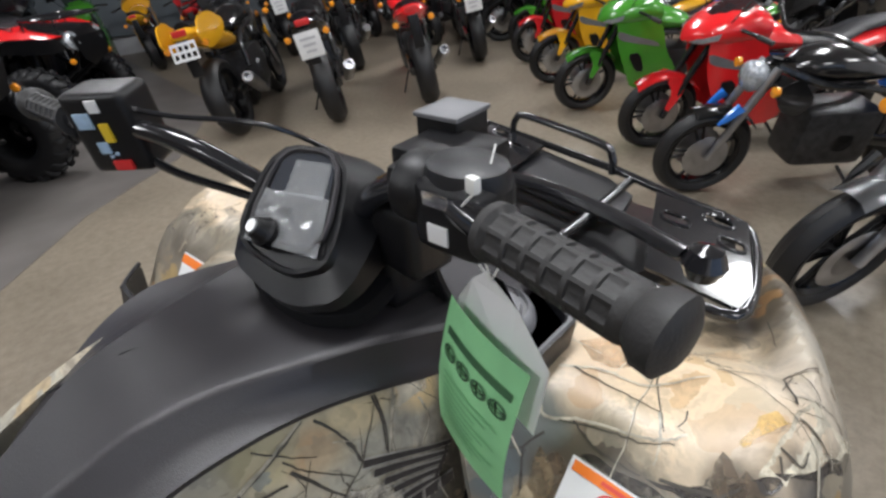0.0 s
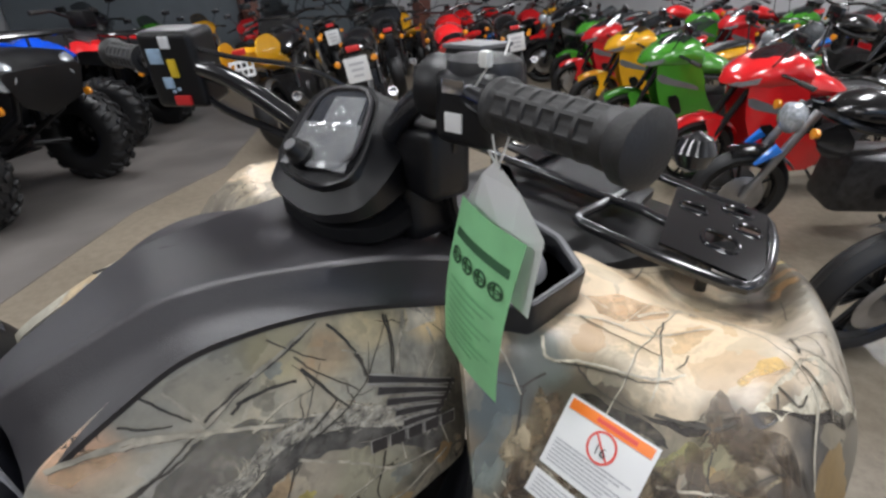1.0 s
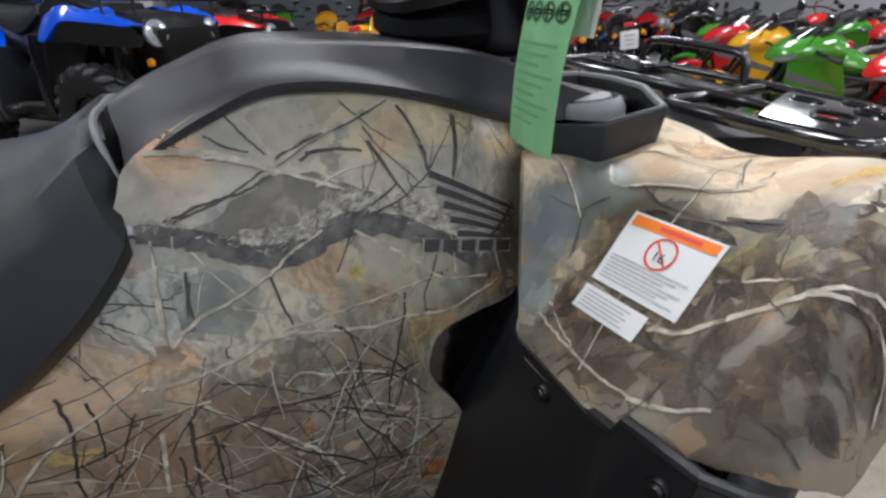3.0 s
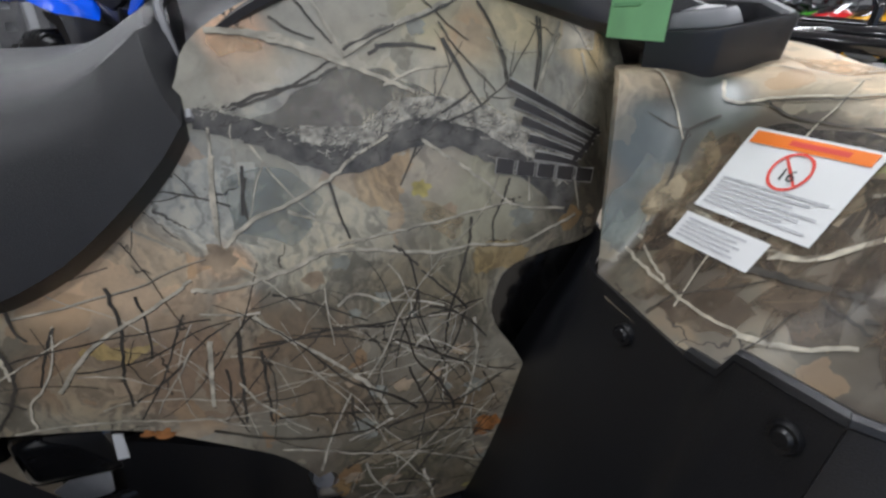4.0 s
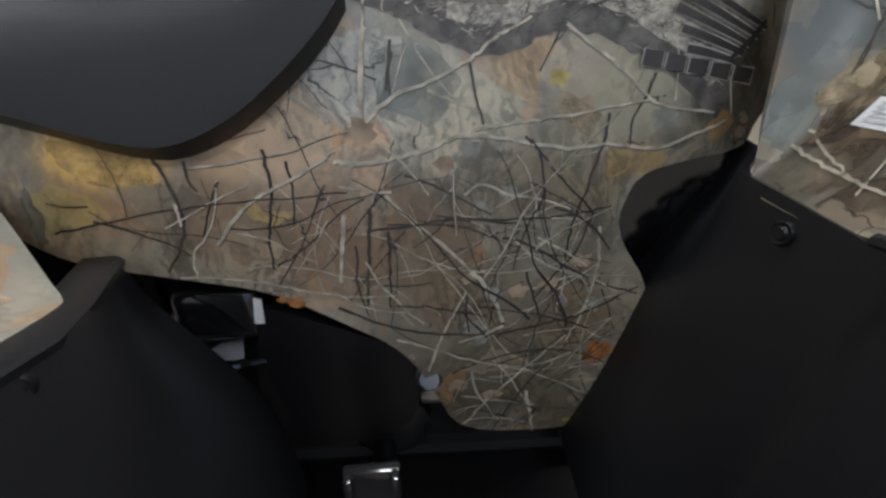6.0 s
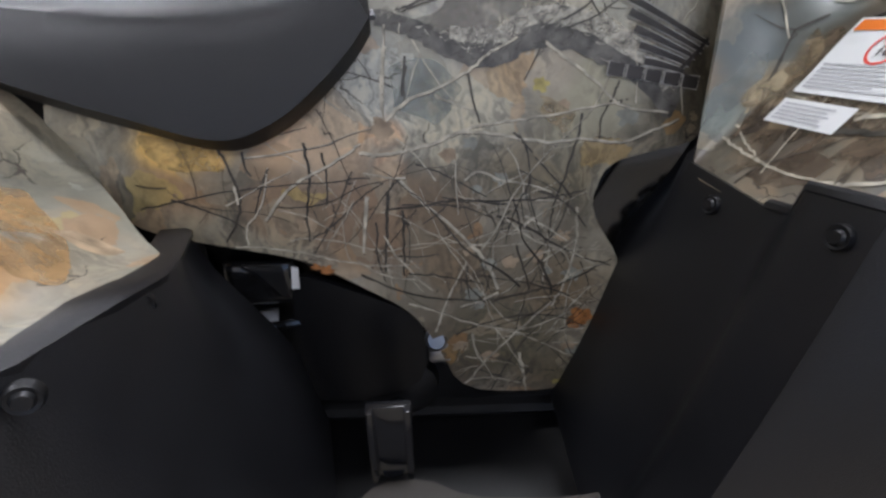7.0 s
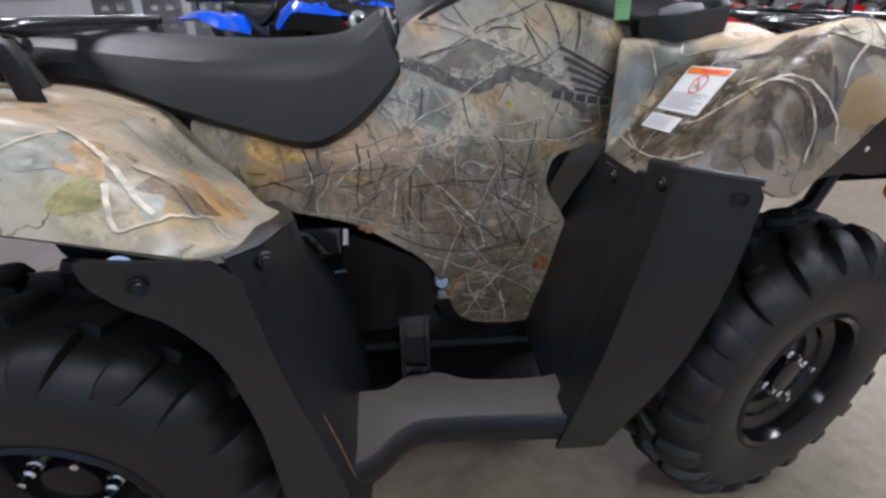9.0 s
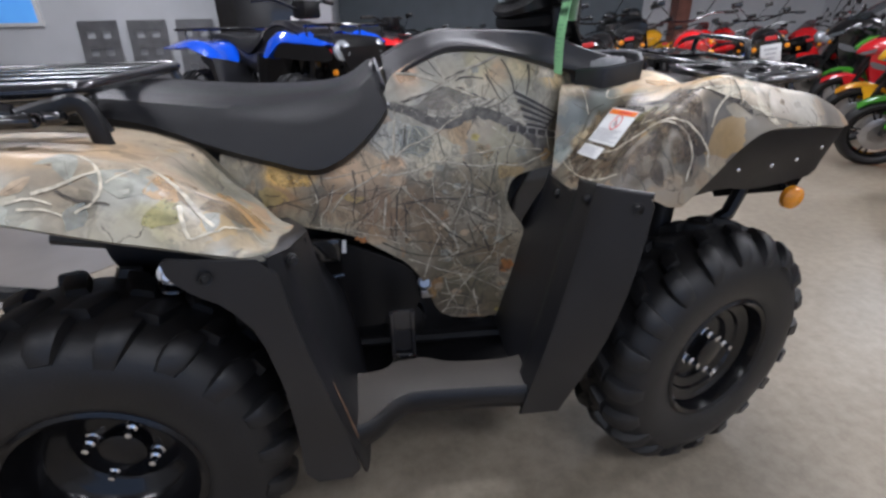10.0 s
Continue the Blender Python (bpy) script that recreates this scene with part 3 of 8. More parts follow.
# ---- wheels ----
def tread_lug(rb, w, lay, s, pitch, kind):
    """One moulded tread block: on the crown, or over the shoulder down on to the sidewall."""
    e = w - 0.050
    if kind == "crown":
        path = [(rb + 0.001, 0.04 * w, 0.012, 0.40, 0.0), (rb + 0.001, 0.35 * e, 0.015, 0.48, 0.10), (rb, 0.86 * e, 0.015, 0.44, 0.24)]
    else:
        path = [(rb - 0.001, e - 0.004, 0.014, 0.44, 0.42), (rb - 0.005, e + 0.008, 0.018, 0.52, 0.48), (rb - 0.013, w - 0.026, 0.018, 0.56, 0.54), (rb - 0.028, w - 0.010, 0.014, 0.52, 0.58), (rb - (0.052 if kind == "long" else 0.041), w + 0.001, 0.003, 0.40, 0.60)]
    bm = bmesh.new()
    secs = []
    for k, (r, h, up, wide, lag) in enumerate(path):
        r0, h0 = path[max(0, k - 1)][:2]
        r1, h1 = path[min(len(path) - 1, k + 1)][:2]
        n = Vector((h1 - h0, 0, -(r1 - r0))).normalized()
        ring = []
        for side, lift in ((-1, -0.003), (-0.80, up * 0.86), (-0.62, up), (0.62, up), (0.80, up * 0.86), (1, -0.003)):
            a = (lag * pitch + side * wide * pitch * 0.5) / rb
            rr, hh = r + n.x * lift, (h + n.z * lift) * s
            ring.append(lay @ Vector((rr * math.cos(a), rr * math.sin(a), hh)))
        secs.append(ring)
    loft(bm, secs)
    return mesh_of("tread_lug", bm, M_RUBBER)


def wheel(parent, name, centre, yaw, side, width, radius, rim_r, lugs=20, knobby=True, dish=0.062):
    """A wheel with its axle along y; side -1 faces -y. The tyre carries the rim, the nuts and the tread blocks."""
    lay = pose(0, 0, 0, 90 if side < 0 else -90)
    w = width / 2
    bm = bmesh.new()
    rb = radius - 0.012 if knobby else radius
    tp = [(rim_r, w - 0.016), (rim_r + 0.010, w - 0.006), (rim_r + 0.026, w + 0.002), (rim_r + (rb - rim_r) * 0.5, w + 0.006), (rb - 0.045, w + 0.001), (rb - 0.028, w - 0.010), (rb - 0.012, w - 0.028), (rb - 0.004, w - 0.050), (rb + 0.001, 0.0)]
    full = tp + [(r, -h) for r, h in reversed(tp[:-1])]
    lathe(bm, full, lay, 56, False)
    tyre = part(name, bm, M_RUBBER, parent, "black knobbly rubber tyre on a black steel rim" if knobby else "black rubber tyre")
    tyre.matrix_basis = pose(*centre, 0, 0, yaw)
    bm = bmesh.new()
    d = dish
    prof = [(rim_r + 0.010, w - 0.012), (rim_r + 0.011, w - 0.005), (rim_r + 0.004, w - 0.001), (rim_r - 0.004, w - 0.006), (rim_r - 0.009, w - 0.022), (rim_r - 0.011, w - 0.034), (rim_r - 0.020, w - 0.038), (rim_r - 0.023, w - d * 0.8), (rim_r - 0.034, w - d * 0.86), (rim_r - 0.038, w - d), (rim_r * 0.60, w - d - 0.006), (rim_r * 0.52, w - d), (rim_r * 0.30, w - d + 0.002), (rim_r * 0.27, w - d + 0.022), (rim_r * 0.2, w - d + 0.026), (0.0, w - d + 0.026)]
    if dish > 0.08:
        prof = prof[:5] + [(rim_r - 0.014, w - d * 0.5), (rim_r - 0.020, w - d * 0.75), (rim_r - 0.036, w - d * 0.93), (rim_r - 0.055, w - d)] + prof[10:]
    if not knobby:
        prof = [(rim_r, w - 0.02), (rim_r + 0.004, w - 0.012), (rim_r - 0.006, w - 0.012), (rim_r - 0.022, w - 0.03), (rim_r - 0.022, 0.03 - w), (rim_r - 0.006, 0.012 - w), (rim_r + 0.004, 0.012 - w), (rim_r, 0.02 - w)]
    lathe(bm, prof, lay, 40, False)
    rim = part("rim", bm, M_RIM, tyre, "glossy black steel wheel rim" if knobby else "black cast wheel rim")
    if not knobby:
        bm = bmesh.new()
        lathe(bm, [(0.0, 0.05), (0.035, 0.05), (0.04, 0.04), (0.04, -0.04), (0.035, -0.05), (0.0, -0.05)], lay, 16)
        for k in range(5):
            for a in (-8, 8):
                box(bm, 0.11, 0, 0, 0.17, 0.016, 0.022, 0.004, lay @ pose(0, 0, 0, 0, 0, 72 * k + a), 1)
        part("spokes", bm, M_ENGINE, tyre, "dark cast wheel spokes")
        return tyre
    for k in range(4):
        bm = bmesh.new()
        a = math.pi / 2 * k + (1.05 if dish > 0.08 else 0.15)
        at = lay @ pose(rim_r * 0.36 * math.cos(a), rim_r * 0.36 * math.sin(a), w - d)
        lathe(bm, [(0.014, 0.0), (0.014, 0.003), (0.0105, 0.004), (0.0105, 0.017), (0.006, 0.020), (0.006, 0.034), (0.0, 0.035)], at, 6)
        part("lug_nut", bm, M_CHROME, tyre, "bright zinc lug nut")
    pitch = 2 * math.pi * rb / lugs
    for s in (-1, 1):
        long, short, crown = (tread_lug(rb, w, lay, s, pitch, kind) for kind in ("long", "short", "crown"))
        for k in range(lugs):
            for shape in (crown, long if k % 2 else short):
                ob = new("tread_lug", shape)
                ob.parent = tyre
                ob.matrix_basis = lay @ pose(0, 0, 0, 0, 0, 360 * (k + (0.5 if s > 0 else 0)) / lugs) @ lay.inverted()
    return tyre


# ---- the quad bikes ----
PANEL = [(0.985, 0.93), (0.983, 0.79), (0.960, 0.742), (0.925, 0.726), (0.895, 0.722), (0.838, 0.708), (0.822, 0.655), (0.875, 0.58), (0.885, 0.458), (0.84, 0.340), (0.676, 0.352), (0.632, 0.475), (0.600, 0.524), (0.545, 0.562), (0.484, 0.604), (0.399, 0.630), (0.318, 0.653), (0.265, 0.695), (0.243, 0.765), (0.25, 0.80), (0.436, 0.79), (0.52, 0.82), (0.572, 0.88), (0.585, 0.918), (0.655, 0.955), (0.715, 0.975), (0.80, 0.970)]


def panel_place(x, z):
    return Vector((x, -(0.233 - 0.5 * (z - 0.57) ** 2) - 0.016 * ease((0.54 - x) / 0.22) + 0.02 * ease((x - 0.935) / 0.03), z))


F_TOP = curve((0.875, 0.69), (0.925, 0.755), (0.968, 0.806), (1.01, 0.86), (1.06, 0.895), (1.12, 0.911), (1.18, 0.914), (1.24, 0.909), (1.30, 0.901), (1.38, 0.888), (1.46, 0.868), (1.54, 0.846), (1.60, 0.83))
F_EDGE = curve((0.88, 0.42), (0.925, 0.478), (0.965, 0.520), (1.005, 0.536), (1.09, 0.520), (1.15, 0.508), (1.19, 0.497), (1.235, 0.482), (1.30, 0.456), (1.40, 0.412), (1.48, 0.375), (1.54, 0.335), (1.60, 0.30))
F_DROP = curve((0.90, 0.0), (0.97, 0.066), (1.005, 0.120), (1.035, 0.152), (1.09, 0.124), (1.137, 0.092), (1.18, 0.074), (1.30, 0.066), (1.43, 0.056), (1.60, 0.045))
FENDER = [(0.968, -0.18), (0.948, -0.195), (0.928, -0.235), (0.896, -0.30), (0.897, -0.36), (0.910, -0.430), (0.932, -0.480), (0.968, -0.522), (1.0, -0.536), (1.020, -0.534), (1.09, -0.520), (1.15, -0.508), (1.19, -0.497), (1.235, -0.482), (1.30, -0.456), (1.38, -0.421), (1.44, -0.394), (1.485, -0.365), (1.515, -0.31), (1.525, -0.20), (1.13, -0.17), (1.05, -0.17)]


def fender_place(x, y):
    s = min(1.0, max(0.0, (-y - F_EDGE(x) + 0.075) / 0.075))
    z = F_TOP(x) - F_DROP(x) * s * s
    z += 0.010 * ease((x - 1.03) / 0.08) * ease((1.27 - x) / 0.08) * math.exp(-((y + F_EDGE(x) - 0.085) / 0.045) ** 2)
    z += max(0.0, 0.892 - F_TOP(x)) * ease((y + 0.292) / 0.07)
    z -= 0.040 * ease((x - 1.14) / 0.10) * ease((y + F_EDGE(x) - 0.045) / 0.04)
    z -= 0.016 * ease((x - 1.05) / 0.06) * math.exp(-((y + 0.30) / 0.06) ** 2)
    return Vector((x, y, z))


R_TOP = curve((-0.5, 0.80), (-0.3, 0.848), (-0.1, 0.872), (0.05, 0.868), (0.15, 0.85), (0.25, 0.803), (0.31, 0.765), (0.37, 0.725), (0.42, 0.69))
R_EDGE = curve((-0.45, 0.55), (0.0, 0.606), (0.2, 0.604), (0.33, 0.59), (0.44, 0.55))
REAR = [(0.245, -0.222), (0.285, -0.25), (0.345, -0.305), (0.385, -0.345), (0.390, -0.36), (0.389, -0.46), (0.389, -0.570), (0.384, -0.584), (0.30, -0.596), (0.2, -0.604), (0.0, -0.606), (-0.3, -0.59), (-0.45, -0.53), (-0.48, -0.2), (0.0, -0.2)]


def rear_place(x, y):
    xe = x - 0.055 * min(1.0, max(0.0, (-y - 0.3) / 0.25))
    s = min(1.0, max(0.0, (-y - R_EDGE(x) + 0.115) / 0.115))
    top = R_TOP(xe) - 0.052 * ease((y + 0.52) / 0.17) * ease((x - 0.2) / 0.08)
    top -= 0.019 * ease((y + 0.53) / 0.13) * ease((0.27 - x) / 0.10)
    edge = min(0.805, 0.722 + 0.28 * max(0.0, 0.39 - x))
    z = top + (min(edge, top) - top) * s ** 1.8
    rim = 0.679 + 0.21 * max(0.0, -y - 0.345)
    return Vector((x, y, z + (rim - z) * ease((x - 0.325) / 0.06)))


def inside(poly, u, v):
    hit = False
    for i in range(len(poly)):
        (a, b), (c, d) = poly[i - 1], poly[i]
        if (b > v) != (d > v) and u < (c - a) * (v - b) / (d - b) + a:
            hit = not hit
    return hit


def lifted(place, u, v, lift, out):
    e = 0.004
    p = place(u, v)
    n = (place(u + e, v) - p).cross(place(u, v + e) - p).normalized()
    if n.dot(out) < 0:
        n = -n
    return p + n * lift, n


def ribbon(bm, pts, w0, w1, place, lift, out):
    """A printed stroke that follows a moulded surface."""
    left, right = [], []
    n = len(pts)
    for i, (u, v) in enumerate(pts):
        a, b = pts[max(0, i - 1)], pts[min(n - 1, i + 1)]
        p, nor = lifted(place, u, v, lift, out)
        q0, _ = lifted(place, a[0], a[1], lift, out)
        q1, _ = lifted(place, b[0], b[1], lift, out)
        d = (q1 - q0).normalized()
        s = d.cross(nor)
        w = (w0 + (w1 - w0) * i / max(1, n - 1)) * (0.88 + 0.24 * random.random()) / 2
        left.append(bm.verts.new(p + s * w))
        right.append(bm.verts.new(p - s * w))
    for i in range(n - 1):
        bm.faces.new((left[i], left[i + 1], right[i + 1], right[i]))


def crooked(pts, jitter=0.003):
    q = [(p.x, p.y) for p in spline([(u, v, 0) for u, v in pts], 6)]
    return [(u + random.gauss(0, jitter), v + random.gauss(0, jitter)) for u, v in q]


def twig_walk(poly, length, step=0.012):
    us, vs = [p[0] for p in poly], [p[1] for p in poly]
    for _ in range(60):
        u, v = random.uniform(min(us), max(us)), random.uniform(min(vs), max(vs))
        if inside(poly, u, v):
            break
    a = random.uniform(0, 2 * math.pi)
    pts = [(u, v)]
    while len(pts) * step < length:
        a += random.gauss(0, 0.13)
        u, v = u + step * math.cos(a), v + step * math.sin(a)
        if not inside(poly, u, v):
            break
        pts.append((u, v))
    return pts


def shrunk(poly, f=0.93):
    cx, cy = sum(p[0] for p in poly) / len(poly), sum(p[1] for p in poly) / len(poly)
    return [(cx + (u - cx) * f, cy + (v - cy) * f) for u, v in poly]


def oak_leaf(bm, u, v, size, place, out):
    """A lobed leaf lying flat in the print."""
    a, pts = random.uniform(0, 6.28), []
    for k in range(14):
        b = 2 * math.pi * k / 14
        r = size * (0.55 + 0.45 * abs(math.cos(2.5 * b))) * random.uniform(0.75, 1.15)
        pts.append((u + r * math.cos(b + a), v + 0.8 * r * math.sin(b + a)))
    c = bm.verts.new(lifted(place, u, v, 0.0005, out)[0])
    ring = [bm.verts.new(lifted(place, p, q, 0.0005, out)[0]) for p, q in pts]
    for k in range(14):
        bm.faces.new((c, ring[k], ring[(k + 1) % 14]))


def leaf_pile(bms, poly, place, out, count, seed, tones, where, sizes):
    """Long pointed leaves printed one over another, each with a midrib."""
    random.seed(seed)
    for i in range(count):
        u, v = twig_walk(poly, 0.02, 0.01)[0]
        if not where(u, v):
            continue
        key, size, a, wide = random.choice(tones), random.uniform(*sizes), random.uniform(0, 6.28), random.uniform(0.22, 0.55)
        bend = random.uniform(-0.25, 0.25)
        if not all(inside(poly, u + 0.55 * size * math.cos(a + q), v + 0.55 * size * math.sin(a + q)) for q in (0, 1.57, 3.14, 4.71)):
            continue
        spine = [(t, bend * (1 - t * t)) for t in (-1, -0.66, -0.33, 0, 0.33, 0.66, 1)]
        lift = 0.0006 + 0.000001 * i

        def at(t, w):
            p = t * size * 0.5, w * size
            return lifted(place, u + p[0] * math.cos(a) - p[1] * math.sin(a), v + p[0] * math.sin(a) + p[1] * math.cos(a), lift, out)[0]

        bm = bms[key]
        rows = []
        for t, b in spine:
            w = wide * 0.5 * max(0.02, (1 - t * t)) * random.uniform(0.85, 1.15)
            rows.append([bm.verts.new(at(t, b * 0.5 - w)), bm.verts.new(at(t, b * 0.5)), bm.verts.new(at(t, b * 0.5 + w))])
        for p, q in zip(rows, rows[1:]):
            bm.faces.new((p[0], q[0], q[1], p[1]))
            bm.faces.new((p[1], q[1], q[2], p[2]))
        rib = [(u + t * size * 0.5 * math.cos(a) - b * 0.5 * size * math.sin(a), v + t * size * 0.5 * math.sin(a) + b * 0.5 * size * math.cos(a)) for t, b in spine]
        ribbon(bms["K" if key in "SB" else "B"], rib, 0.0006, 0.0003, place, lift + 0.00008, out)


def draw_twigs(bms, rows, place, out, shade=True):
    for key, w, pts in rows:
        q = crooked(pts, min(0.0007, 0.02 * math.dist(pts[0], pts[-1]) / len(pts)))
        ribbon(bms[key], q, w / 1000, w / 1500, place, 0.0013, out)
        if key == "L" and shade:
            ribbon(bms["D"], [(u + 0.0008, v - w / 2600) for u, v in q], w / 1900, w / 3500, place, 0.0011, out)


def print_twigs(parent, poly, place, out, count, seed, leaves=24, tones="OYGGGTTTT", thin=1.0):
    """The printed woodland: pale and dark twigs with forks, and leaves."""
    random.seed(seed)
    bms = {k: bmesh.new() for k in "LDOYGTBKS"}
    for i in range(count):
        key = random.choice("LLDDD")
        pts = twig_walk(poly, random.uniform(0.06, 0.34))
        if len(pts) < 3:
            continue
        w = random.uniform(0.0012, 0.0030) if random.random() < 0.8 else random.uniform(0.003, 0.0055)
        w *= thin
        ribbon(bms[key], pts, w, 0.0007, place, 0.0008 + 0.00015 * (i % 6), out)
        if key == "L" and len(pts) > 3:
            ribbon(bms["D"], [(u + w * 0.35, v - w * 0.45) for u, v in pts], w * 0.7, 0.0006, place, 0.0006 + 0.0001 * (i % 3), out)
        for _ in range(random.randint(0, 3)):
            k = random.randrange(1, len(pts))
            a = math.atan2(pts[k][1] - pts[k - 1][1], pts[k][0] - pts[k - 1][0]) + random.choice((-1, 1)) * random.uniform(0.4, 1.0)
            sub = [pts[k]]
            for _ in range(random.randint(3, 7)):
                a += random.gauss(0, 0.2)
                q = (sub[-1][0] + 0.008 * math.cos(a), sub[-1][1] + 0.008 * math.sin(a))
                if not inside(poly, *q):
                    break
                sub.append(q)
            if len(sub) > 2:
                ribbon(bms[key], sub, w * 0.55, 0.0005, place, 0.0007 + 0.0001 * (i % 5), out)
    for i in range(leaves):
        key = random.choice(tones)
        us = twig_walk(poly, 0.03, 0.01)[0]
        size = random.uniform(0.006, 0.016)
        if all(inside(poly, us[0] + size * a, us[1] + size * b) for a, b in ((1, 0), (-1, 0), (0, 1), (0, -1))):
            oak_leaf(bms[key], us[0], us[1], size, place, out)
    return bms


LIMB = [(0.583, 0.862), (0.623, 0.851), (0.656, 0.835), (0.683, 0.825), (0.714, 0.827), (0.743, 0.843), (0.782, 0.845), (0.828, 0.829), (0.877, 0.803), (0.915, 0.772)]
BARK = [(0.66, 0.847), (0.690, 0.843), (0.716, 0.845), (0.745, 0.860), (0.784, 0.861), (0.828, 0.846), (0.872, 0.822), (0.905, 0.794)]
def twig(rows, key, width, *pts):
    """One printed twig: pale (L) or dark (D), its width in millimetres."""
    rows.append((key, width, pts))


PANEL_TWIGS = []
twig(PANEL_TWIGS, "L", 3.6, (0.589, 0.762), (0.610, 0.780), (0.644, 0.793), (0.679, 0.810), (0.703, 0.827), (0.732, 0.841))
twig(PANEL_TWIGS, "L", 4.1, (0.557, 0.729), (0.582, 0.726), (0.612, 0.731), (0.643, 0.738), (0.668, 0.747), (0.704, 0.745), (0.740, 0.739), (0.772, 0.734), (0.809, 0.737), (0.853, 0.732), (0.884, 0.742), (0.917, 0.755))
twig(PANEL_TWIGS, "L", 3.0, (0.668, 0.748), (0.688, 0.753), (0.719, 0.757), (0.755, 0.761), (0.806, 0.769), (0.847, 0.775))
twig(PANEL_TWIGS, "L", 3.5, (0.446, 0.658), (0.474, 0.691), (0.511, 0.711), (0.542, 0.727), (0.558, 0.738))
twig(PANEL_TWIGS, "D", 1.9, (0.319, 0.680), (0.358, 0.687), (0.404, 0.694), (0.460, 0.697), (0.509, 0.698), (0.567, 0.701))
twig(PANEL_TWIGS, "D", 2.7, (0.582, 0.663), (0.619, 0.666), (0.662, 0.671), (0.706, 0.669), (0.750, 0.669), (0.778, 0.671), (0.816, 0.678))
twig(PANEL_TWIGS, "D", 2.1, (0.619, 0.715), (0.642, 0.706), (0.662, 0.695), (0.700, 0.674))
twig(PANEL_TWIGS, "L", 2.7, (0.673, 0.694), (0.691, 0.704), (0.716, 0.693), (0.743, 0.689), (0.777, 0.677))
twig(PANEL_TWIGS, "L", 2.2, (0.591, 0.855), (0.589, 0.813), (0.585, 0.764))
twig(PANEL_TWIGS, "D", 2.5, (0.612, 0.826), (0.610, 0.804), (0.610, 0.782))
twig(PANEL_TWIGS, "L", 4.8, (0.562, 0.680), (0.557, 0.646), (0.552, 0.609))
twig(PANEL_TWIGS, "D", 3.9, (0.586, 0.684), (0.581, 0.633), (0.576, 0.581))
twig(PANEL_TWIGS, "D", 3.2, (0.602, 0.661), (0.601, 0.619), (0.599, 0.576))
twig(PANEL_TWIGS, "D", 3.2, (0.498, 0.741), (0.500, 0.704), (0.493, 0.667), (0.491, 0.627))
twig(PANEL_TWIGS, "D", 2.5, (0.516, 0.731), (0.519, 0.703), (0.516, 0.671))
twig(PANEL_TWIGS, "D", 3.1, (0.410, 0.740), (0.418, 0.715), (0.423, 0.684), (0.415, 0.658), (0.400, 0.637))
twig(PANEL_TWIGS, "L", 2.9, (0.419, 0.700), (0.420, 0.687), (0.420, 0.679))
twig(PANEL_TWIGS, "D", 2.8, (0.433, 0.736), (0.434, 0.719), (0.439, 0.709))
twig(PANEL_TWIGS, "D", 2.4, (0.457, 0.717), (0.446, 0.693), (0.436, 0.667))
twig(PANEL_TWIGS, "D", 2.1, (0.494, 0.632), (0.522, 0.648), (0.557, 0.680), (0.582, 0.695))
twig(PANEL_TWIGS, "L", 2.2, (0.408, 0.630), (0.447, 0.624), (0.496, 0.610), (0.527, 0.599), (0.571, 0.591), (0.605, 0.591))
twig(PANEL_TWIGS, "L", 2.0, (0.423, 0.628), (0.425, 0.651), (0.445, 0.677), (0.457, 0.717))
twig(PANEL_TWIGS, "L", 4.3, (0.600, 0.697), (0.620, 0.675), (0.651, 0.647), (0.682, 0.615))
twig(PANEL_TWIGS, "L", 5.3, (0.682, 0.615), (0.703, 0.586), (0.717, 0.549))
twig(PANEL_TWIGS, "L", 3.7, (0.718, 0.545), (0.693, 0.531), (0.669, 0.524))
twig(PANEL_TWIGS, "L", 3.0, (0.637, 0.483), (0.650, 0.530), (0.662, 0.560), (0.677, 0.592))
twig(PANEL_TWIGS, "D", 3.2, (0.712, 0.533), (0.755, 0.542), (0.792, 0.551), (0.832, 0.571), (0.860, 0.587))
twig(PANEL_TWIGS, "L", 2.5, (0.792, 0.551), (0.820, 0.572), (0.852, 0.581))
twig(PANEL_TWIGS, "L", 2.6, (0.602, 0.534), (0.638, 0.519), (0.682, 0.497), (0.749, 0.473), (0.834, 0.422))
twig(PANEL_TWIGS, "D", 3.0, (0.547, 0.579), (0.602, 0.549), (0.650, 0.538), (0.712, 0.533))
twig(PANEL_TWIGS, "D", 2.9, (0.712, 0.650), (0.735, 0.643), (0.778, 0.616), (0.816, 0.593), (0.859, 0.578))
twig(PANEL_TWIGS, "L", 2.3, (0.746, 0.649), (0.776, 0.632), (0.801, 0.614))
twig(PANEL_TWIGS, "L", 3.0, (0.808, 0.658), (0.811, 0.614), (0.803, 0.558), (0.790, 0.519))
twig(PANEL_TWIGS, "D", 2.6, (0.737, 0.611), (0.749, 0.576), (0.758, 0.546))
twig(PANEL_TWIGS, "L", 3.4, (0.680, 0.372), (0.712, 0.430), (0.755, 0.486), (0.789, 0.527))
twig(PANEL_TWIGS, "D", 2.5, (0.718, 0.352), (0.746, 0.437), (0.769, 0.476), (0.791, 0.510))
twig(PANEL_TWIGS, "L", 3.7, (0.753, 0.436), (0.765, 0.387), (0.773, 0.344))
twig(PANEL_TWIGS, "D", 2.7, (0.679, 0.808), (0.683, 0.785), (0.691, 0.757))
twig(PANEL_TWIGS, "L", 2.8, (0.642, 0.786), (0.659, 0.779), (0.688, 0.767))
twig(PANEL_TWIGS, "L", 3.2, (0.761, 0.837), (0.792, 0.815), (0.819, 0.796), (0.853, 0.770), (0.903, 0.762))
twig(PANEL_TWIGS, "L", 1.9, (0.914, 0.792), (0.918, 0.773), (0.920, 0.759))
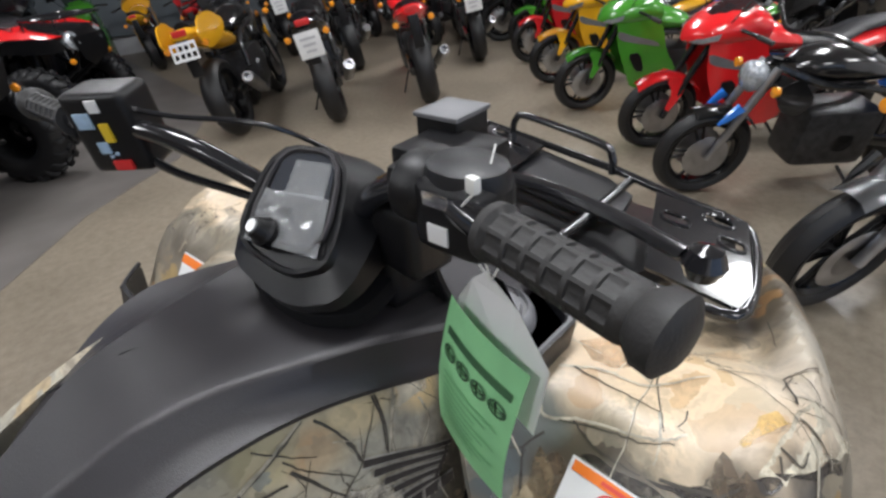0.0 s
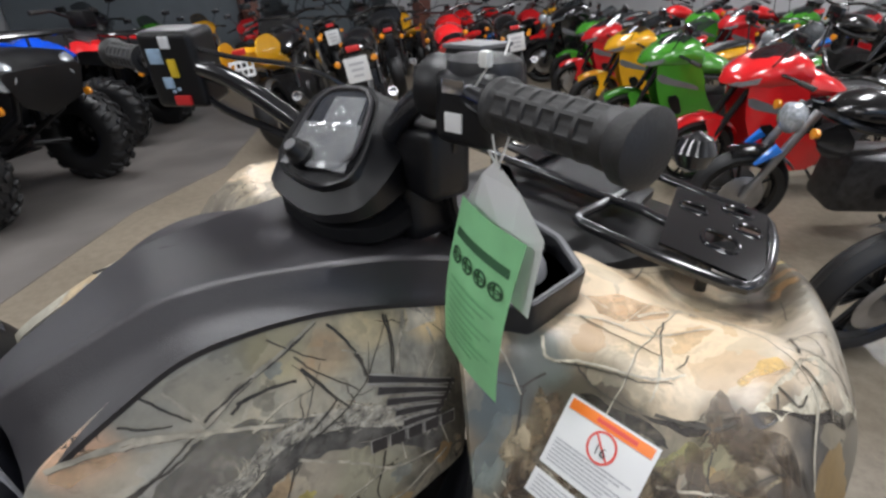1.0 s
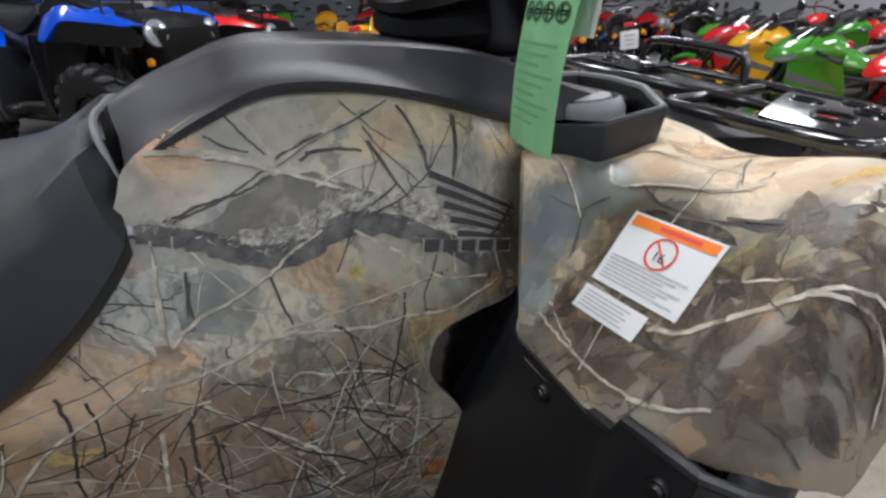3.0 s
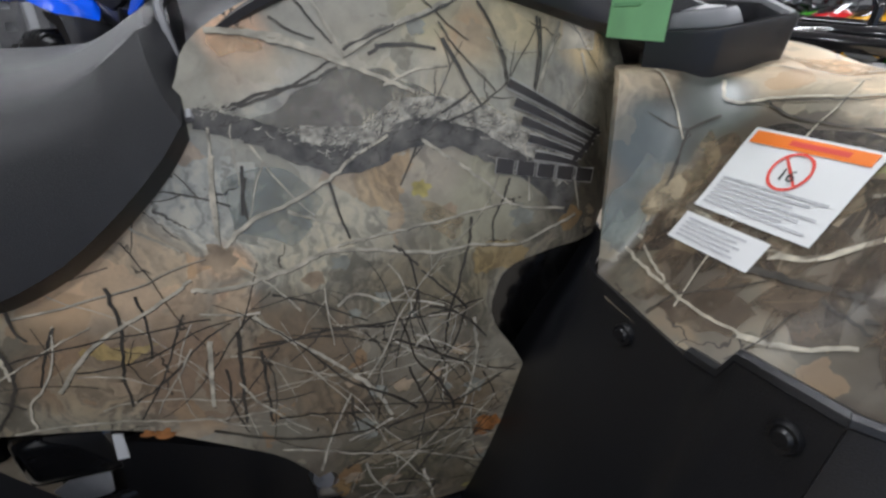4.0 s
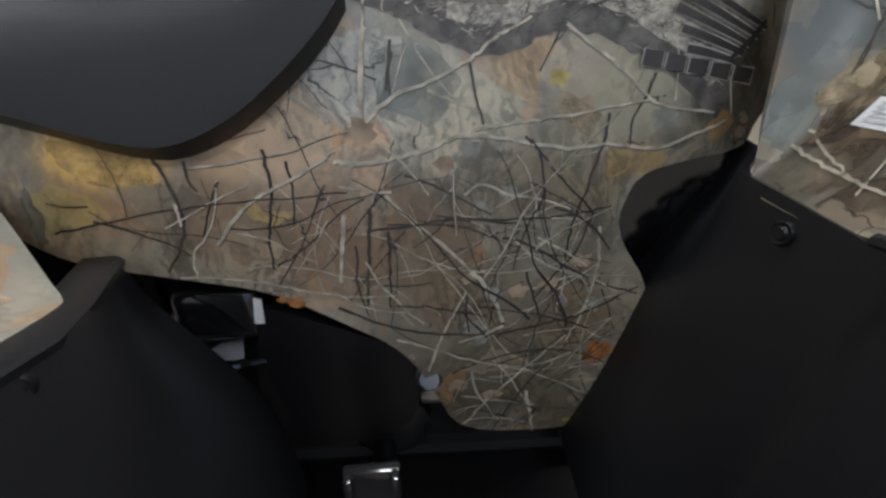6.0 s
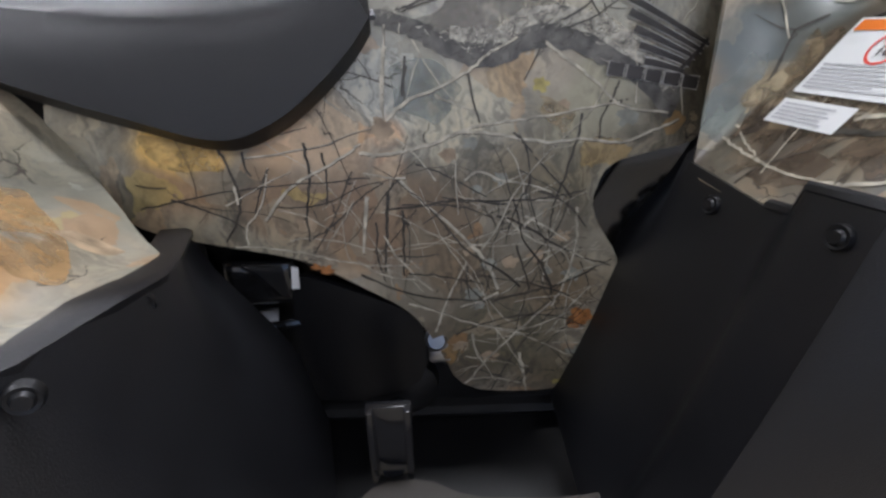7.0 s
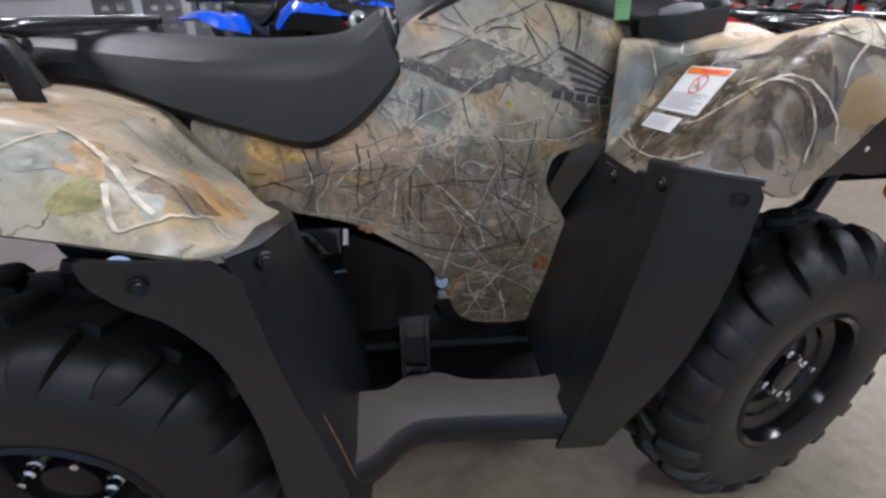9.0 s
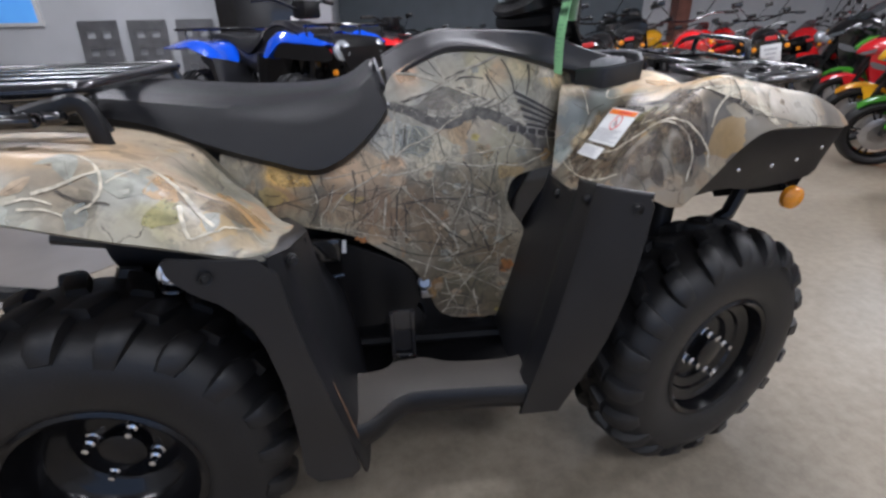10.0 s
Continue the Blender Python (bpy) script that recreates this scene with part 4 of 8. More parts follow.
twig(PANEL_TWIGS, "D", 2.7, (0.806, 0.764), (0.801, 0.734), (0.791, 0.698), (0.779, 0.659), (0.777, 0.622))
twig(PANEL_TWIGS, "D", 2.6, (0.729, 0.746), (0.740, 0.735), (0.752, 0.723))
twig(PANEL_TWIGS, "D", 1.6, (0.657, 0.673), (0.646, 0.659), (0.624, 0.643))
twig(PANEL_TWIGS, "L", 2.3, (0.521, 0.788), (0.538, 0.775), (0.556, 0.763))
twig(PANEL_TWIGS, "D", 1.4, (0.437, 0.743), (0.465, 0.750), (0.503, 0.758))
twig(PANEL_TWIGS, "D", 2.4, (0.845, 0.796), (0.839, 0.780), (0.828, 0.759), (0.827, 0.734))
twig(PANEL_TWIGS, "D", 2.6, (0.663, 0.476), (0.695, 0.492), (0.746, 0.505), (0.799, 0.501), (0.843, 0.478))
twig(PANEL_TWIGS, "D", 2.4, (0.604, 0.579), (0.650, 0.572), (0.699, 0.558))
twig(PANEL_TWIGS, "L", 2.0, (0.722, 0.480), (0.768, 0.485), (0.817, 0.508))
twig(PANEL_TWIGS, "L", 4.6, (0.600, 0.922), (0.633, 0.921), (0.663, 0.915), (0.697, 0.900), (0.734, 0.886), (0.754, 0.877))
twig(PANEL_TWIGS, "L", 4.1, (0.702, 0.904), (0.741, 0.924), (0.775, 0.936), (0.811, 0.951))
twig(PANEL_TWIGS, "D", 3.1, (0.605, 0.868), (0.642, 0.879), (0.670, 0.884), (0.696, 0.895))
twig(PANEL_TWIGS, "D", 3.1, (0.722, 0.904), (0.739, 0.911), (0.781, 0.908))
twig(PANEL_TWIGS, "L", 2.1, (0.682, 0.943), (0.692, 0.924), (0.702, 0.904))
twig(PANEL_TWIGS, "D", 2.6, (0.821, 0.945), (0.835, 0.921), (0.844, 0.899), (0.844, 0.883))
twig(PANEL_TWIGS, "D", 2.1, (0.877, 0.933), (0.878, 0.907), (0.872, 0.874))
twig(PANEL_TWIGS, "L", 2.6, (0.900, 0.929), (0.887, 0.900), (0.874, 0.868))
twig(PANEL_TWIGS, "D", 2.1, (0.781, 0.856), (0.803, 0.868), (0.811, 0.875))
twig(PANEL_TWIGS, "D", 3.1, (0.613, 0.816), (0.609, 0.802), (0.607, 0.786))
twig(PANEL_TWIGS, "L", 3.6, (0.591, 0.835), (0.586, 0.802), (0.584, 0.771))
twig(PANEL_TWIGS, "L", 2.1, (0.733, 0.881), (0.762, 0.892), (0.790, 0.894))
twig(PANEL_TWIGS, "D", 1.5, (0.767, 0.951), (0.785, 0.933), (0.810, 0.913))
twig(PANEL_TWIGS, "D", 2.1, (0.648, 0.932), (0.664, 0.921), (0.681, 0.916))
twig(PANEL_TWIGS, "L", 1.5, (0.828, 0.916), (0.850, 0.904), (0.876, 0.904))
twig(PANEL_TWIGS, "L", 2.1, (0.922, 0.902), (0.926, 0.874), (0.909, 0.852))
random.seed(77)
LOWER = [(0.30, 0.68), (0.42, 0.65), (0.56, 0.575), (0.64, 0.50), (0.69, 0.37), (0.83, 0.36), (0.87, 0.47), (0.865, 0.57), (0.815, 0.65), (0.82, 0.70), (0.70, 0.745), (0.45, 0.75), (0.32, 0.74)]
for k in range(46):
    pts = twig_walk(LOWER, random.uniform(0.05, 0.16), 0.016)
    if len(pts) > 2:
        twig(PANEL_TWIGS, "LDD"[k % 3], random.uniform(1.1, 2.4), *pts)
FRONT_TWIGS = []
twig(FRONT_TWIGS, "L", 4.4, (0.957, -0.391), (0.964, -0.413), (0.981, -0.435), (1.005, -0.464), (1.044, -0.488), (1.072, -0.505), (1.075, -0.516))
twig(FRONT_TWIGS, "L", 3.9, (1.005, -0.464), (1.022, -0.481), (1.039, -0.494), (1.048, -0.509), (1.037, -0.521))
twig(FRONT_TWIGS, "D", 5.3, (0.948, -0.388), (0.955, -0.425), (0.963, -0.460), (0.975, -0.486))
twig(FRONT_TWIGS, "L", 2.6, (0.934, -0.293), (0.926, -0.324), (0.920, -0.357))
twig(FRONT_TWIGS, "L", 2.6, (0.971, -0.222), (0.976, -0.239), (0.979, -0.268))
twig(FRONT_TWIGS, "L", 3.7, (1.122, -0.469), (1.095, -0.483), (1.083, -0.495))
twig(FRONT_TWIGS, "D", 2.5, (1.073, -0.483), (1.075, -0.498), (1.064, -0.505))
twig(FRONT_TWIGS, "L", 3.1, (0.989, -0.337), (0.970, -0.347))
twig(FRONT_TWIGS, "D", 3.5, (1.029, -0.383), (1.042, -0.423), (1.058, -0.437))
twig(FRONT_TWIGS, "L", 2.6, (0.994, -0.413), (1.004, -0.439), (1.014, -0.458))
twig(FRONT_TWIGS, "L", 3.8, (0.960, -0.321), (0.958, -0.376), (0.962, -0.409))
twig(FRONT_TWIGS, "D", 3.4, (0.955, -0.459), (0.964, -0.474), (0.964, -0.489))
twig(FRONT_TWIGS, "L", 4.0, (0.922, -0.415), (0.932, -0.441), (0.949, -0.466))
twig(FRONT_TWIGS, "L", 3.0, (0.924, -0.291), (0.921, -0.324), (0.920, -0.359), (0.920, -0.388), (0.924, -0.422))
twig(FRONT_TWIGS, "D", 1.6, (0.904, -0.352), (0.919, -0.360), (0.934, -0.385), (0.948, -0.405))
twig(FRONT_TWIGS, "D", 1.4, (0.912, -0.420), (0.928, -0.428), (0.942, -0.430))
twig(FRONT_TWIGS, "L", 3.2, (1.060, -0.250), (1.090, -0.290), (1.100, -0.330), (1.140, -0.370))
twig(FRONT_TWIGS, "L", 3.5, (1.190, -0.490), (1.210, -0.450), (1.260, -0.430))
twig(FRONT_TWIGS, "D", 2.4, (1.150, -0.440), (1.190, -0.420), (1.240, -0.440))
twig(FRONT_TWIGS, "L", 4.0, (1.120, -0.300), (1.180, -0.340), (1.220, -0.350))
twig(FRONT_TWIGS, "D", 2.0, (1.160, -0.490), (1.220, -0.480), (1.290, -0.460))
CROWN = [(1.09, -0.21), (1.24, -0.21), (1.24, -0.41), (1.16, -0.48), (1.09, -0.49)]
for k in range(16):
    pts = twig_walk(CROWN, random.uniform(0.04, 0.14), 0.014)
    if len(pts) > 2:
        twig(FRONT_TWIGS, "DL"[k % 2], random.uniform(0.9, 2.0), *pts)
REAR_TWIGS = []
twig(REAR_TWIGS, "L", 8.5, (0.210, -0.474), (0.248, -0.499), (0.279, -0.523), (0.303, -0.547), (0.322, -0.557))
twig(REAR_TWIGS, "L", 3.0, (0.199, -0.544), (0.216, -0.518), (0.230, -0.480))
twig(REAR_TWIGS, "L", 3.3, (0.298, -0.583), (0.327, -0.560), (0.346, -0.531), (0.355, -0.505))
twig(REAR_TWIGS, "L", 2.9, (0.357, -0.513), (0.366, -0.519), (0.374, -0.522))
twig(REAR_TWIGS, "L", 6.6, (0.280, -0.546), (0.288, -0.569), (0.296, -0.583))
twig(REAR_TWIGS, "D", 3.0, (0.309, -0.468), (0.327, -0.477), (0.349, -0.500))
twig(REAR_TWIGS, "D", 2.8, (0.290, -0.514), (0.323, -0.513), (0.345, -0.527))
twig(REAR_TWIGS, "L", 5.9, (0.127, -0.572), (0.154, -0.557), (0.185, -0.531))
twig(REAR_TWIGS, "L", 4.7, (0.144, -0.491), (0.178, -0.518), (0.195, -0.547), (0.192, -0.569), (0.175, -0.584))
twig(REAR_TWIGS, "L", 3.8, (0.105, -0.585), (0.128, -0.577), (0.151, -0.579))
twig(REAR_TWIGS, "L", 3.8, (0.117, -0.590), (0.140, -0.586), (0.163, -0.588))
twig(REAR_TWIGS, "D", 3.3, (0.150, -0.565), (0.174, -0.571), (0.209, -0.568))
twig(FRONT_TWIGS, "L", 3.4, (1.024, -0.250), (1.015, -0.268), (1.030, -0.295), (1.040, -0.327), (1.048, -0.356), (1.060, -0.375), (1.070, -0.383))
twig(FRONT_TWIGS, "D", 1.6, (1.021, -0.281), (1.037, -0.329), (1.045, -0.358), (1.058, -0.379))
twig(FRONT_TWIGS, "D", 1.8, (1.070, -0.263), (1.073, -0.296), (1.076, -0.326), (1.077, -0.354))
twig(FRONT_TWIGS, "D", 2.0, (1.028, -0.294), (1.021, -0.322), (1.021, -0.347), (1.023, -0.369))
twig(FRONT_TWIGS, "L", 2.6, (1.077, -0.354), (1.052, -0.369), (1.035, -0.374))
twig(FRONT_TWIGS, "D", 1.8, (1.127, -0.327), (1.097, -0.342), (1.062, -0.366))
twig(FRONT_TWIGS, "D", 1.6, (1.091, -0.373), (1.081, -0.376), (1.072, -0.374))
twig(FRONT_TWIGS, "D", 2.2, (1.098, -0.444), (1.099, -0.461), (1.117, -0.461))
twig(FRONT_TWIGS, "D", 2.0, (1.092, -0.447), (1.079, -0.454))
twig(FRONT_TWIGS, "D", 2.6, (1.137, -0.445), (1.140, -0.466), (1.139, -0.478))
twig(FRONT_TWIGS, "D", 1.4, (1.327, -0.372), (1.272, -0.397))
twig(FRONT_TWIGS, "D", 2.6, (0.988, -0.475), (0.996, -0.495), (1.009, -0.511), (1.015, -0.521))
twig(FRONT_TWIGS, "D", 2.6, (0.951, -0.425), (0.952, -0.451), (0.957, -0.476), (0.968, -0.499), (0.974, -0.517))
twig(FRONT_TWIGS, "D", 1.8, (1.002, -0.435), (0.997, -0.455), (0.995, -0.466))
twig(FRONT_TWIGS, "D", 1.6, (1.031, -0.434), (1.013, -0.443), (1.012, -0.459), (1.032, -0.468), (1.053, -0.477))
twig(PANEL_TWIGS, "L", 4.2, (0.623, 0.922), (0.658, 0.913), (0.688, 0.903), (0.725, 0.889), (0.759, 0.875))
twig(PANEL_TWIGS, "D", 2.6, (0.610, 0.867), (0.641, 0.876), (0.671, 0.889), (0.692, 0.900))
twig(PANEL_TWIGS, "D", 2.4, (0.702, 0.908), (0.741, 0.924), (0.774, 0.933), (0.810, 0.949))
twig(PANEL_TWIGS, "L", 1.6, (0.702, 0.911), (0.742, 0.927), (0.775, 0.936))
twig(PANEL_TWIGS, "D", 2.2, (0.779, 0.856), (0.797, 0.865), (0.810, 0.873))
twig(PANEL_TWIGS, "D", 2.6, (0.839, 0.909), (0.845, 0.888), (0.846, 0.877))
twig(PANEL_TWIGS, "D", 2.4, (0.880, 0.931), (0.880, 0.901), (0.872, 0.870))
twig(PANEL_TWIGS, "L", 1.8, (0.899, 0.920), (0.883, 0.890), (0.878, 0.862))
twig(PANEL_TWIGS, "D", 3.2, (0.728, 0.910), (0.760, 0.911), (0.781, 0.907))
twig(PANEL_TWIGS, "D", 2.0, (0.667, 0.946), (0.679, 0.930), (0.694, 0.912))
twig(PANEL_TWIGS, "D", 1.8, (0.784, 0.928), (0.803, 0.903), (0.834, 0.873))

BLOTS = []


def blot(where, tone, *pts):
    """One printed leaf or shadow shape with a soft mottled edge: F front fender, R rear fender, P side panel."""
    BLOTS.append((where, tone, pts))


blot("F", "CREAM", (1.068, -0.441), (1.095, -0.444), (1.131, -0.442), (1.170, -0.447), (1.176, -0.472), (1.219, -0.488), (1.151, -0.482), (1.101, -0.465), (1.077, -0.457))
# shadow band below the fender's dish, painted on as a dark shape
blot("F", "SHADE", (1.024, -0.373), (1.040, -0.413), (1.064, -0.439), (1.100, -0.466), (1.161, -0.485), (1.154, -0.489), (1.096, -0.468), (1.054, -0.444), (1.030, -0.415), (1.023, -0.390))
blot("F", "PEACH", (1.101, -0.246), (1.137, -0.266), (1.155, -0.311), (1.136, -0.327), (1.103, -0.296), (1.091, -0.269))
blot("F", "GOLD", (1.084, -0.421), (1.115, -0.422), (1.129, -0.430), (1.127, -0.444), (1.110, -0.435), (1.087, -0.426))
blot("F", "SHADE", (1.011, -0.315), (1.019, -0.345), (1.023, -0.397), (1.015, -0.410), (1.012, -0.392), (1.011, -0.349))
blot("F", "KHAKI", (1.002, -0.450), (1.015, -0.449), (1.038, -0.451), (1.050, -0.469), (1.050, -0.480), (1.015, -0.468), (0.997, -0.468), (0.995, -0.458))
blot("F", "SHADE", (0.993, -0.468), (1.006, -0.469), (1.021, -0.475), (1.014, -0.480), (0.997, -0.477))
blot("F", "KHAKI", (0.955, -0.436), (0.973, -0.434), (0.970, -0.443), (0.951, -0.450))
blot("F", "KHAKI", (0.964, -0.277), (0.986, -0.290), (0.983, -0.305), (0.956, -0.300), (0.942, -0.289), (0.940, -0.276))
blot("F", "TEAL", (0.918, -0.267), (0.941, -0.264), (0.963, -0.265), (0.966, -0.272), (0.936, -0.279), (0.907, -0.274))
blot("F", "EARTH", (0.909, -0.355), (0.937, -0.375), (0.937, -0.414), (0.918, -0.413), (0.912, -0.382))
blot("F", "EARTH", (0.958, -0.469), (0.976, -0.473), (0.988, -0.485), (0.992, -0.503), (0.984, -0.514), (0.970, -0.499), (0.960, -0.482))
blot("F", "OLIVE", (1.000, -0.402), (1.015, -0.410), (1.029, -0.419), (1.025, -0.431), (1.004, -0.422))
blot("F", "OLIVE", (0.957, -0.465), (0.973, -0.477), (0.976, -0.484), (0.962, -0.474))
blot("R", "AMBER", (0.268, -0.355), (0.277, -0.329), (0.307, -0.352), (0.351, -0.402), (0.369, -0.440), (0.354, -0.458), (0.328, -0.438))
blot("R", "AMBER", (0.239, -0.547), (0.246, -0.517), (0.248, -0.473), (0.274, -0.513), (0.279, -0.543), (0.257, -0.546))
blot("R", "OLIVE", (0.243, -0.582), (0.262, -0.545), (0.281, -0.542), (0.288, -0.565), (0.256, -0.582))
blot("R", "TEAL", (0.163, -0.585), (0.185, -0.569), (0.187, -0.591), (0.168, -0.601))
blot("P", "BARK", (0.602, 0.855), (0.643, 0.863), (0.670, 0.884), (0.696, 0.895), (0.735, 0.892), (0.775, 0.870), (0.806, 0.851), (0.854, 0.837), (0.895, 0.809), (0.904, 0.779), (0.877, 0.797), (0.827, 0.818), (0.770, 0.839), (0.725, 0.830), (0.692, 0.818), (0.647, 0.837))
blot("P", "CREAM", (0.803, 0.866), (0.821, 0.868), (0.858, 0.842), (0.865, 0.817), (0.835, 0.837))
blot("P", "PEACH", (0.599, 0.915), (0.617, 0.926), (0.637, 0.920), (0.640, 0.911), (0.617, 0.905))
blot("P", "CREAM", (0.903, 0.936), (0.937, 0.937), (0.936, 0.904), (0.902, 0.907))
blot("P", "KHAKI", (0.757, 0.783), (0.796, 0.763), (0.787, 0.742), (0.760, 0.765))
blot("P", "TEAL", (0.594, 0.818), (0.644, 0.822), (0.674, 0.792), (0.646, 0.757), (0.599, 0.772))
blot("P", "GOLD", (0.332, 0.759), (0.381, 0.751), (0.416, 0.730), (0.410, 0.716), (0.349, 0.723), (0.337, 0.738))


def seat_front(x, z):
    """The seat's nose leans back from the tank cover, leaving a gap."""
    return x - ease((x - 0.44) / 0.12) * (0.014 * ease((z - 0.86) / 0.03) + 0.32 * max(0.0, z - 0.89))


def seat_mesh(bm):
    rows = [(-0.30, 0.895, 0.12, 0.87, 0.15), (-0.15, 0.915, 0.17, 0.868, 0.19), (0.04, 0.908, 0.185, 0.856, 0.212), (0.14, 0.899, 0.186, 0.835, 0.222), (0.24, 0.892, 0.186, 0.80, 0.246), (0.34, 0.889, 0.182, 0.768, 0.256), (0.425, 0.892, 0.175, 0.744, 0.256), (0.48, 0.899, 0.170, 0.760, 0.248), (0.528, 0.913, 0.162, 0.795, 0.235), (0.563, 0.930, 0.152, 0.83, 0.218), (0.585, 0.941, 0.142, 0.862, 0.198), (0.593, 0.938, 0.122, 0.885, 0.158)]
    prof = [curve(*[(r[0], r[i]) for r in rows]) for i in range(1, 5)]
    secs = []
    for k in range(61):
        x = rows[0][0] + (rows[-1][0] - rows[0][0]) * k / 60
        zt, wt, zb, wb = (f(x) for f in prof)
        h = zt - zb
        half = [(wb * 0.93, zb - 0.004), (wb, zb + 0.012), (wb - (wb - wt) * 0.18, zb + h * 0.35), (wb - (wb - wt) * 0.42, zb + h * 0.62), (wb - (wb - wt) * 0.72, zb + h * 0.82), (wt * 0.93, zt - 0.014), (wt * 0.78, zt - 0.003), (wt * 0.45, zt + 0.003), (0.0, zt + 0.004)]
        secs.append([Vector((seat_front(x, z), -w, z)) for w, z in half] + [Vector((seat_front(x, z), w - 0.085 * ease(x / 0.5) * w / wb, z)) for w, z in reversed(half[:-1])])
    loft(bm, secs)


def cover_mesh(bm):
    rows = [(0.585, 0.952, 0.107, 0.897, 0.166), (0.62, 0.972, 0.118, 0.925, 0.172), (0.665, 0.993, 0.127, 0.950, 0.171), (0.705, 1.002, 0.127, 0.964, 0.168), (0.76, 1.002, 0.131, 0.965, 0.167), (0.82, 1.000, 0.148, 0.957, 0.169), (0.885, 0.995, 0.167, 0.942, 0.178), (0.93, 0.985, 0.178, 0.930, 0.187), (0.99, 0.964, 0.182, 0.914, 0.192), (1.06, 0.945, 0.175, 0.89, 0.19), (1.14, 0.93, 0.16, 0.87, 0.18)]
    prof = [curve(*[(r[0], r[i]) for r in rows]) for i in range(1, 5)]
    top_l, secs = curve((0.565, -0.06), (0.62, -0.05), (0.685, -0.018), (0.826, 0.03), (0.95, 0.07), (1.14, 0.095)), []
    for k in range(64):
        x = rows[0][0] + (rows[-1][0] - rows[0][0]) * k / 63
        zt, wt, zb, wb = (f(x) for f in prof)
        low_l = wb - 0.042 - 0.10 * ease((0.79 - x) / 0.19)
        half = [(wb - 0.014, zb - 0.008), (wb - 0.001, zb - 0.001), (wb, zb + 0.005), (wt + (wb - wt) * 0.62, zb + (zt - zb) * 0.24), (wt + (wb - wt) * 0.24, zt - (zt - zb) * 0.46), (wt + 0.0015, zt - 0.004), (wt - 0.002, zt - 0.001), (wt - 0.007, zt), (wt * 0.8, zt + 0.0005), (wt * 0.7, zt + 0.001)]
        back = 0.15 * ease((0.66 - x) / 0.07)
        secs.append([Vector((x - back * max(0.0, z - 0.89), -w, z)) for w, z in half] + [Vector((x - back * max(0.0, z - 0.89), max(0.0, w - wt) / (wb - wt) * (low_l - top_l(x)) + top_l(x) if w > wt - 0.03 else (top_l(x) - 0.02) * w / wt, z)) for w, z in reversed(half[:-1])])
    loft(bm, secs)


FOLD = curve((0.28, 0.490), (0.45, 0.508), (0.60, 0.508), (0.76, 0.50))
FLANGE = curve((0.28, 0.080), (0.45, 0.088), (0.60, 0.080), (0.76, 0.064))


def shield_at(s, z):
    """The guard behind the front wheel: s from its inner edge to its fold."""
    y = -0.205 - s * (FOLD(z) - 0.205)
    x = 0.822 + 0.215 * (z - 0.37) + 0.045 * ease((z - 0.58) / 0.15) * ease((0.28 + y) / 0.06)
    return Vector((x - 0.012 * ease((s - 0.745) / 0.04) + 0.012 * max(0.0, s - 0.8), y, z))


def front_shield(bm):
    sheet(bm, [(0.0, 0.33), (0.0, 0.735), (0.3, 0.728), (0.66, 0.727), (0.755, 0.733), (0.795, 0.757), (1.0, 0.765), (1.0, 0.30)], shield_at, 0.007, 0.04, 0, (-1, 0, 0.2))
    tube(bm, [shield_at(s, z) + Vector((0.005, 0, 0)) for s, z in ((0.66, 0.727), (0.755, 0.733), (0.795, 0.757), (0.9, 0.761), (1.0, 0.765))], 0.006, 8)


def front_flange(bm):
    def side(s, z):
        return shield_at(1.0, z) + Vector((s * FLANGE(z) - 0.001, -0.001 - 0.068 * s ** 0.85 * ease((z - 0.22) / 0.5), 0))

    sheet(bm, [(0.0, 0.29), (0.0, 0.765), (0.5, 0.767), (0.9, 0.766), (1.0, 0.75), (1.0, 0.60), (1.0, 0.45), (1.0, 0.29)], side, 0.006, 0.05, 0)
    tube(bm, [side(s, 0.7665) + Vector((0.003, 0.003, 0)) for s in (0.0, 0.25, 0.5, 0.75, 0.95)], 0.005, 8)


def rear_shield(bm):
    def wall(y, z):
        x = 0.474 - (z - 0.35) * 0.175 - 0.06 * ease((0.40 + y) / 0.16) * ease((z - 0.45) / 0.2)
        return Vector((x - 0.012 * (max(0.0, -y - 0.50) / 0.06) ** 2, y, z))

    sheet(bm, [(-0.235, 0.33), (-0.243, 0.650), (-0.345, 0.674), (-0.46, 0.700), (-0.535, 0.714), (-0.582, 0.724), (-0.575, 0.5), (-0.545, 0.25), (-0.30, 0.27)], wall, 0.006, 0.02, 0, (1, 0, 0.2))
    lip = []
    for y, z in ((-0.235, 0.650), (-0.345, 0.674), (-0.40, 0.686), (-0.46, 0.700), (-0.535, 0.714), (-0.582, 0.724)):
        p = wall(y, z)
        lip.append([p + Vector((0.001, 0, -0.005)), p + Vector((0.002, 0, 0.001)), p + Vector((-0.004, 0, 0.005)), p + Vector((-0.032, 0, 0.004)), p + Vector((-0.032, 0, -0.004))])
    loft(bm, lip)


def rear_flange(bm):
    def side(x, z):
        return Vector((x, -0.584 - 0.022 * ease((0.40 - x) / 0.12) + 0.03 * ease((0.6 - z) / 0.3), z))

    sheet(bm, [(0.262, 0.745), (0.30, 0.738), (0.394, 0.722), (0.413, 0.60), (0.438, 0.47), (0.460, 0.35), (0.476, 0.25), (0.376, 0.25), (0.377, 0.38), (0.376, 0.50), (0.360, 0.605), (0.326, 0.664), (0.292, 0.690), (0.266, 0.716)], side, 0.006, 0.03, 1)


def mirror(bm, refl):
    if refl is not None:
        bmesh.ops.transform(bm, matrix=refl, verts=bm.verts[:])
    return bm


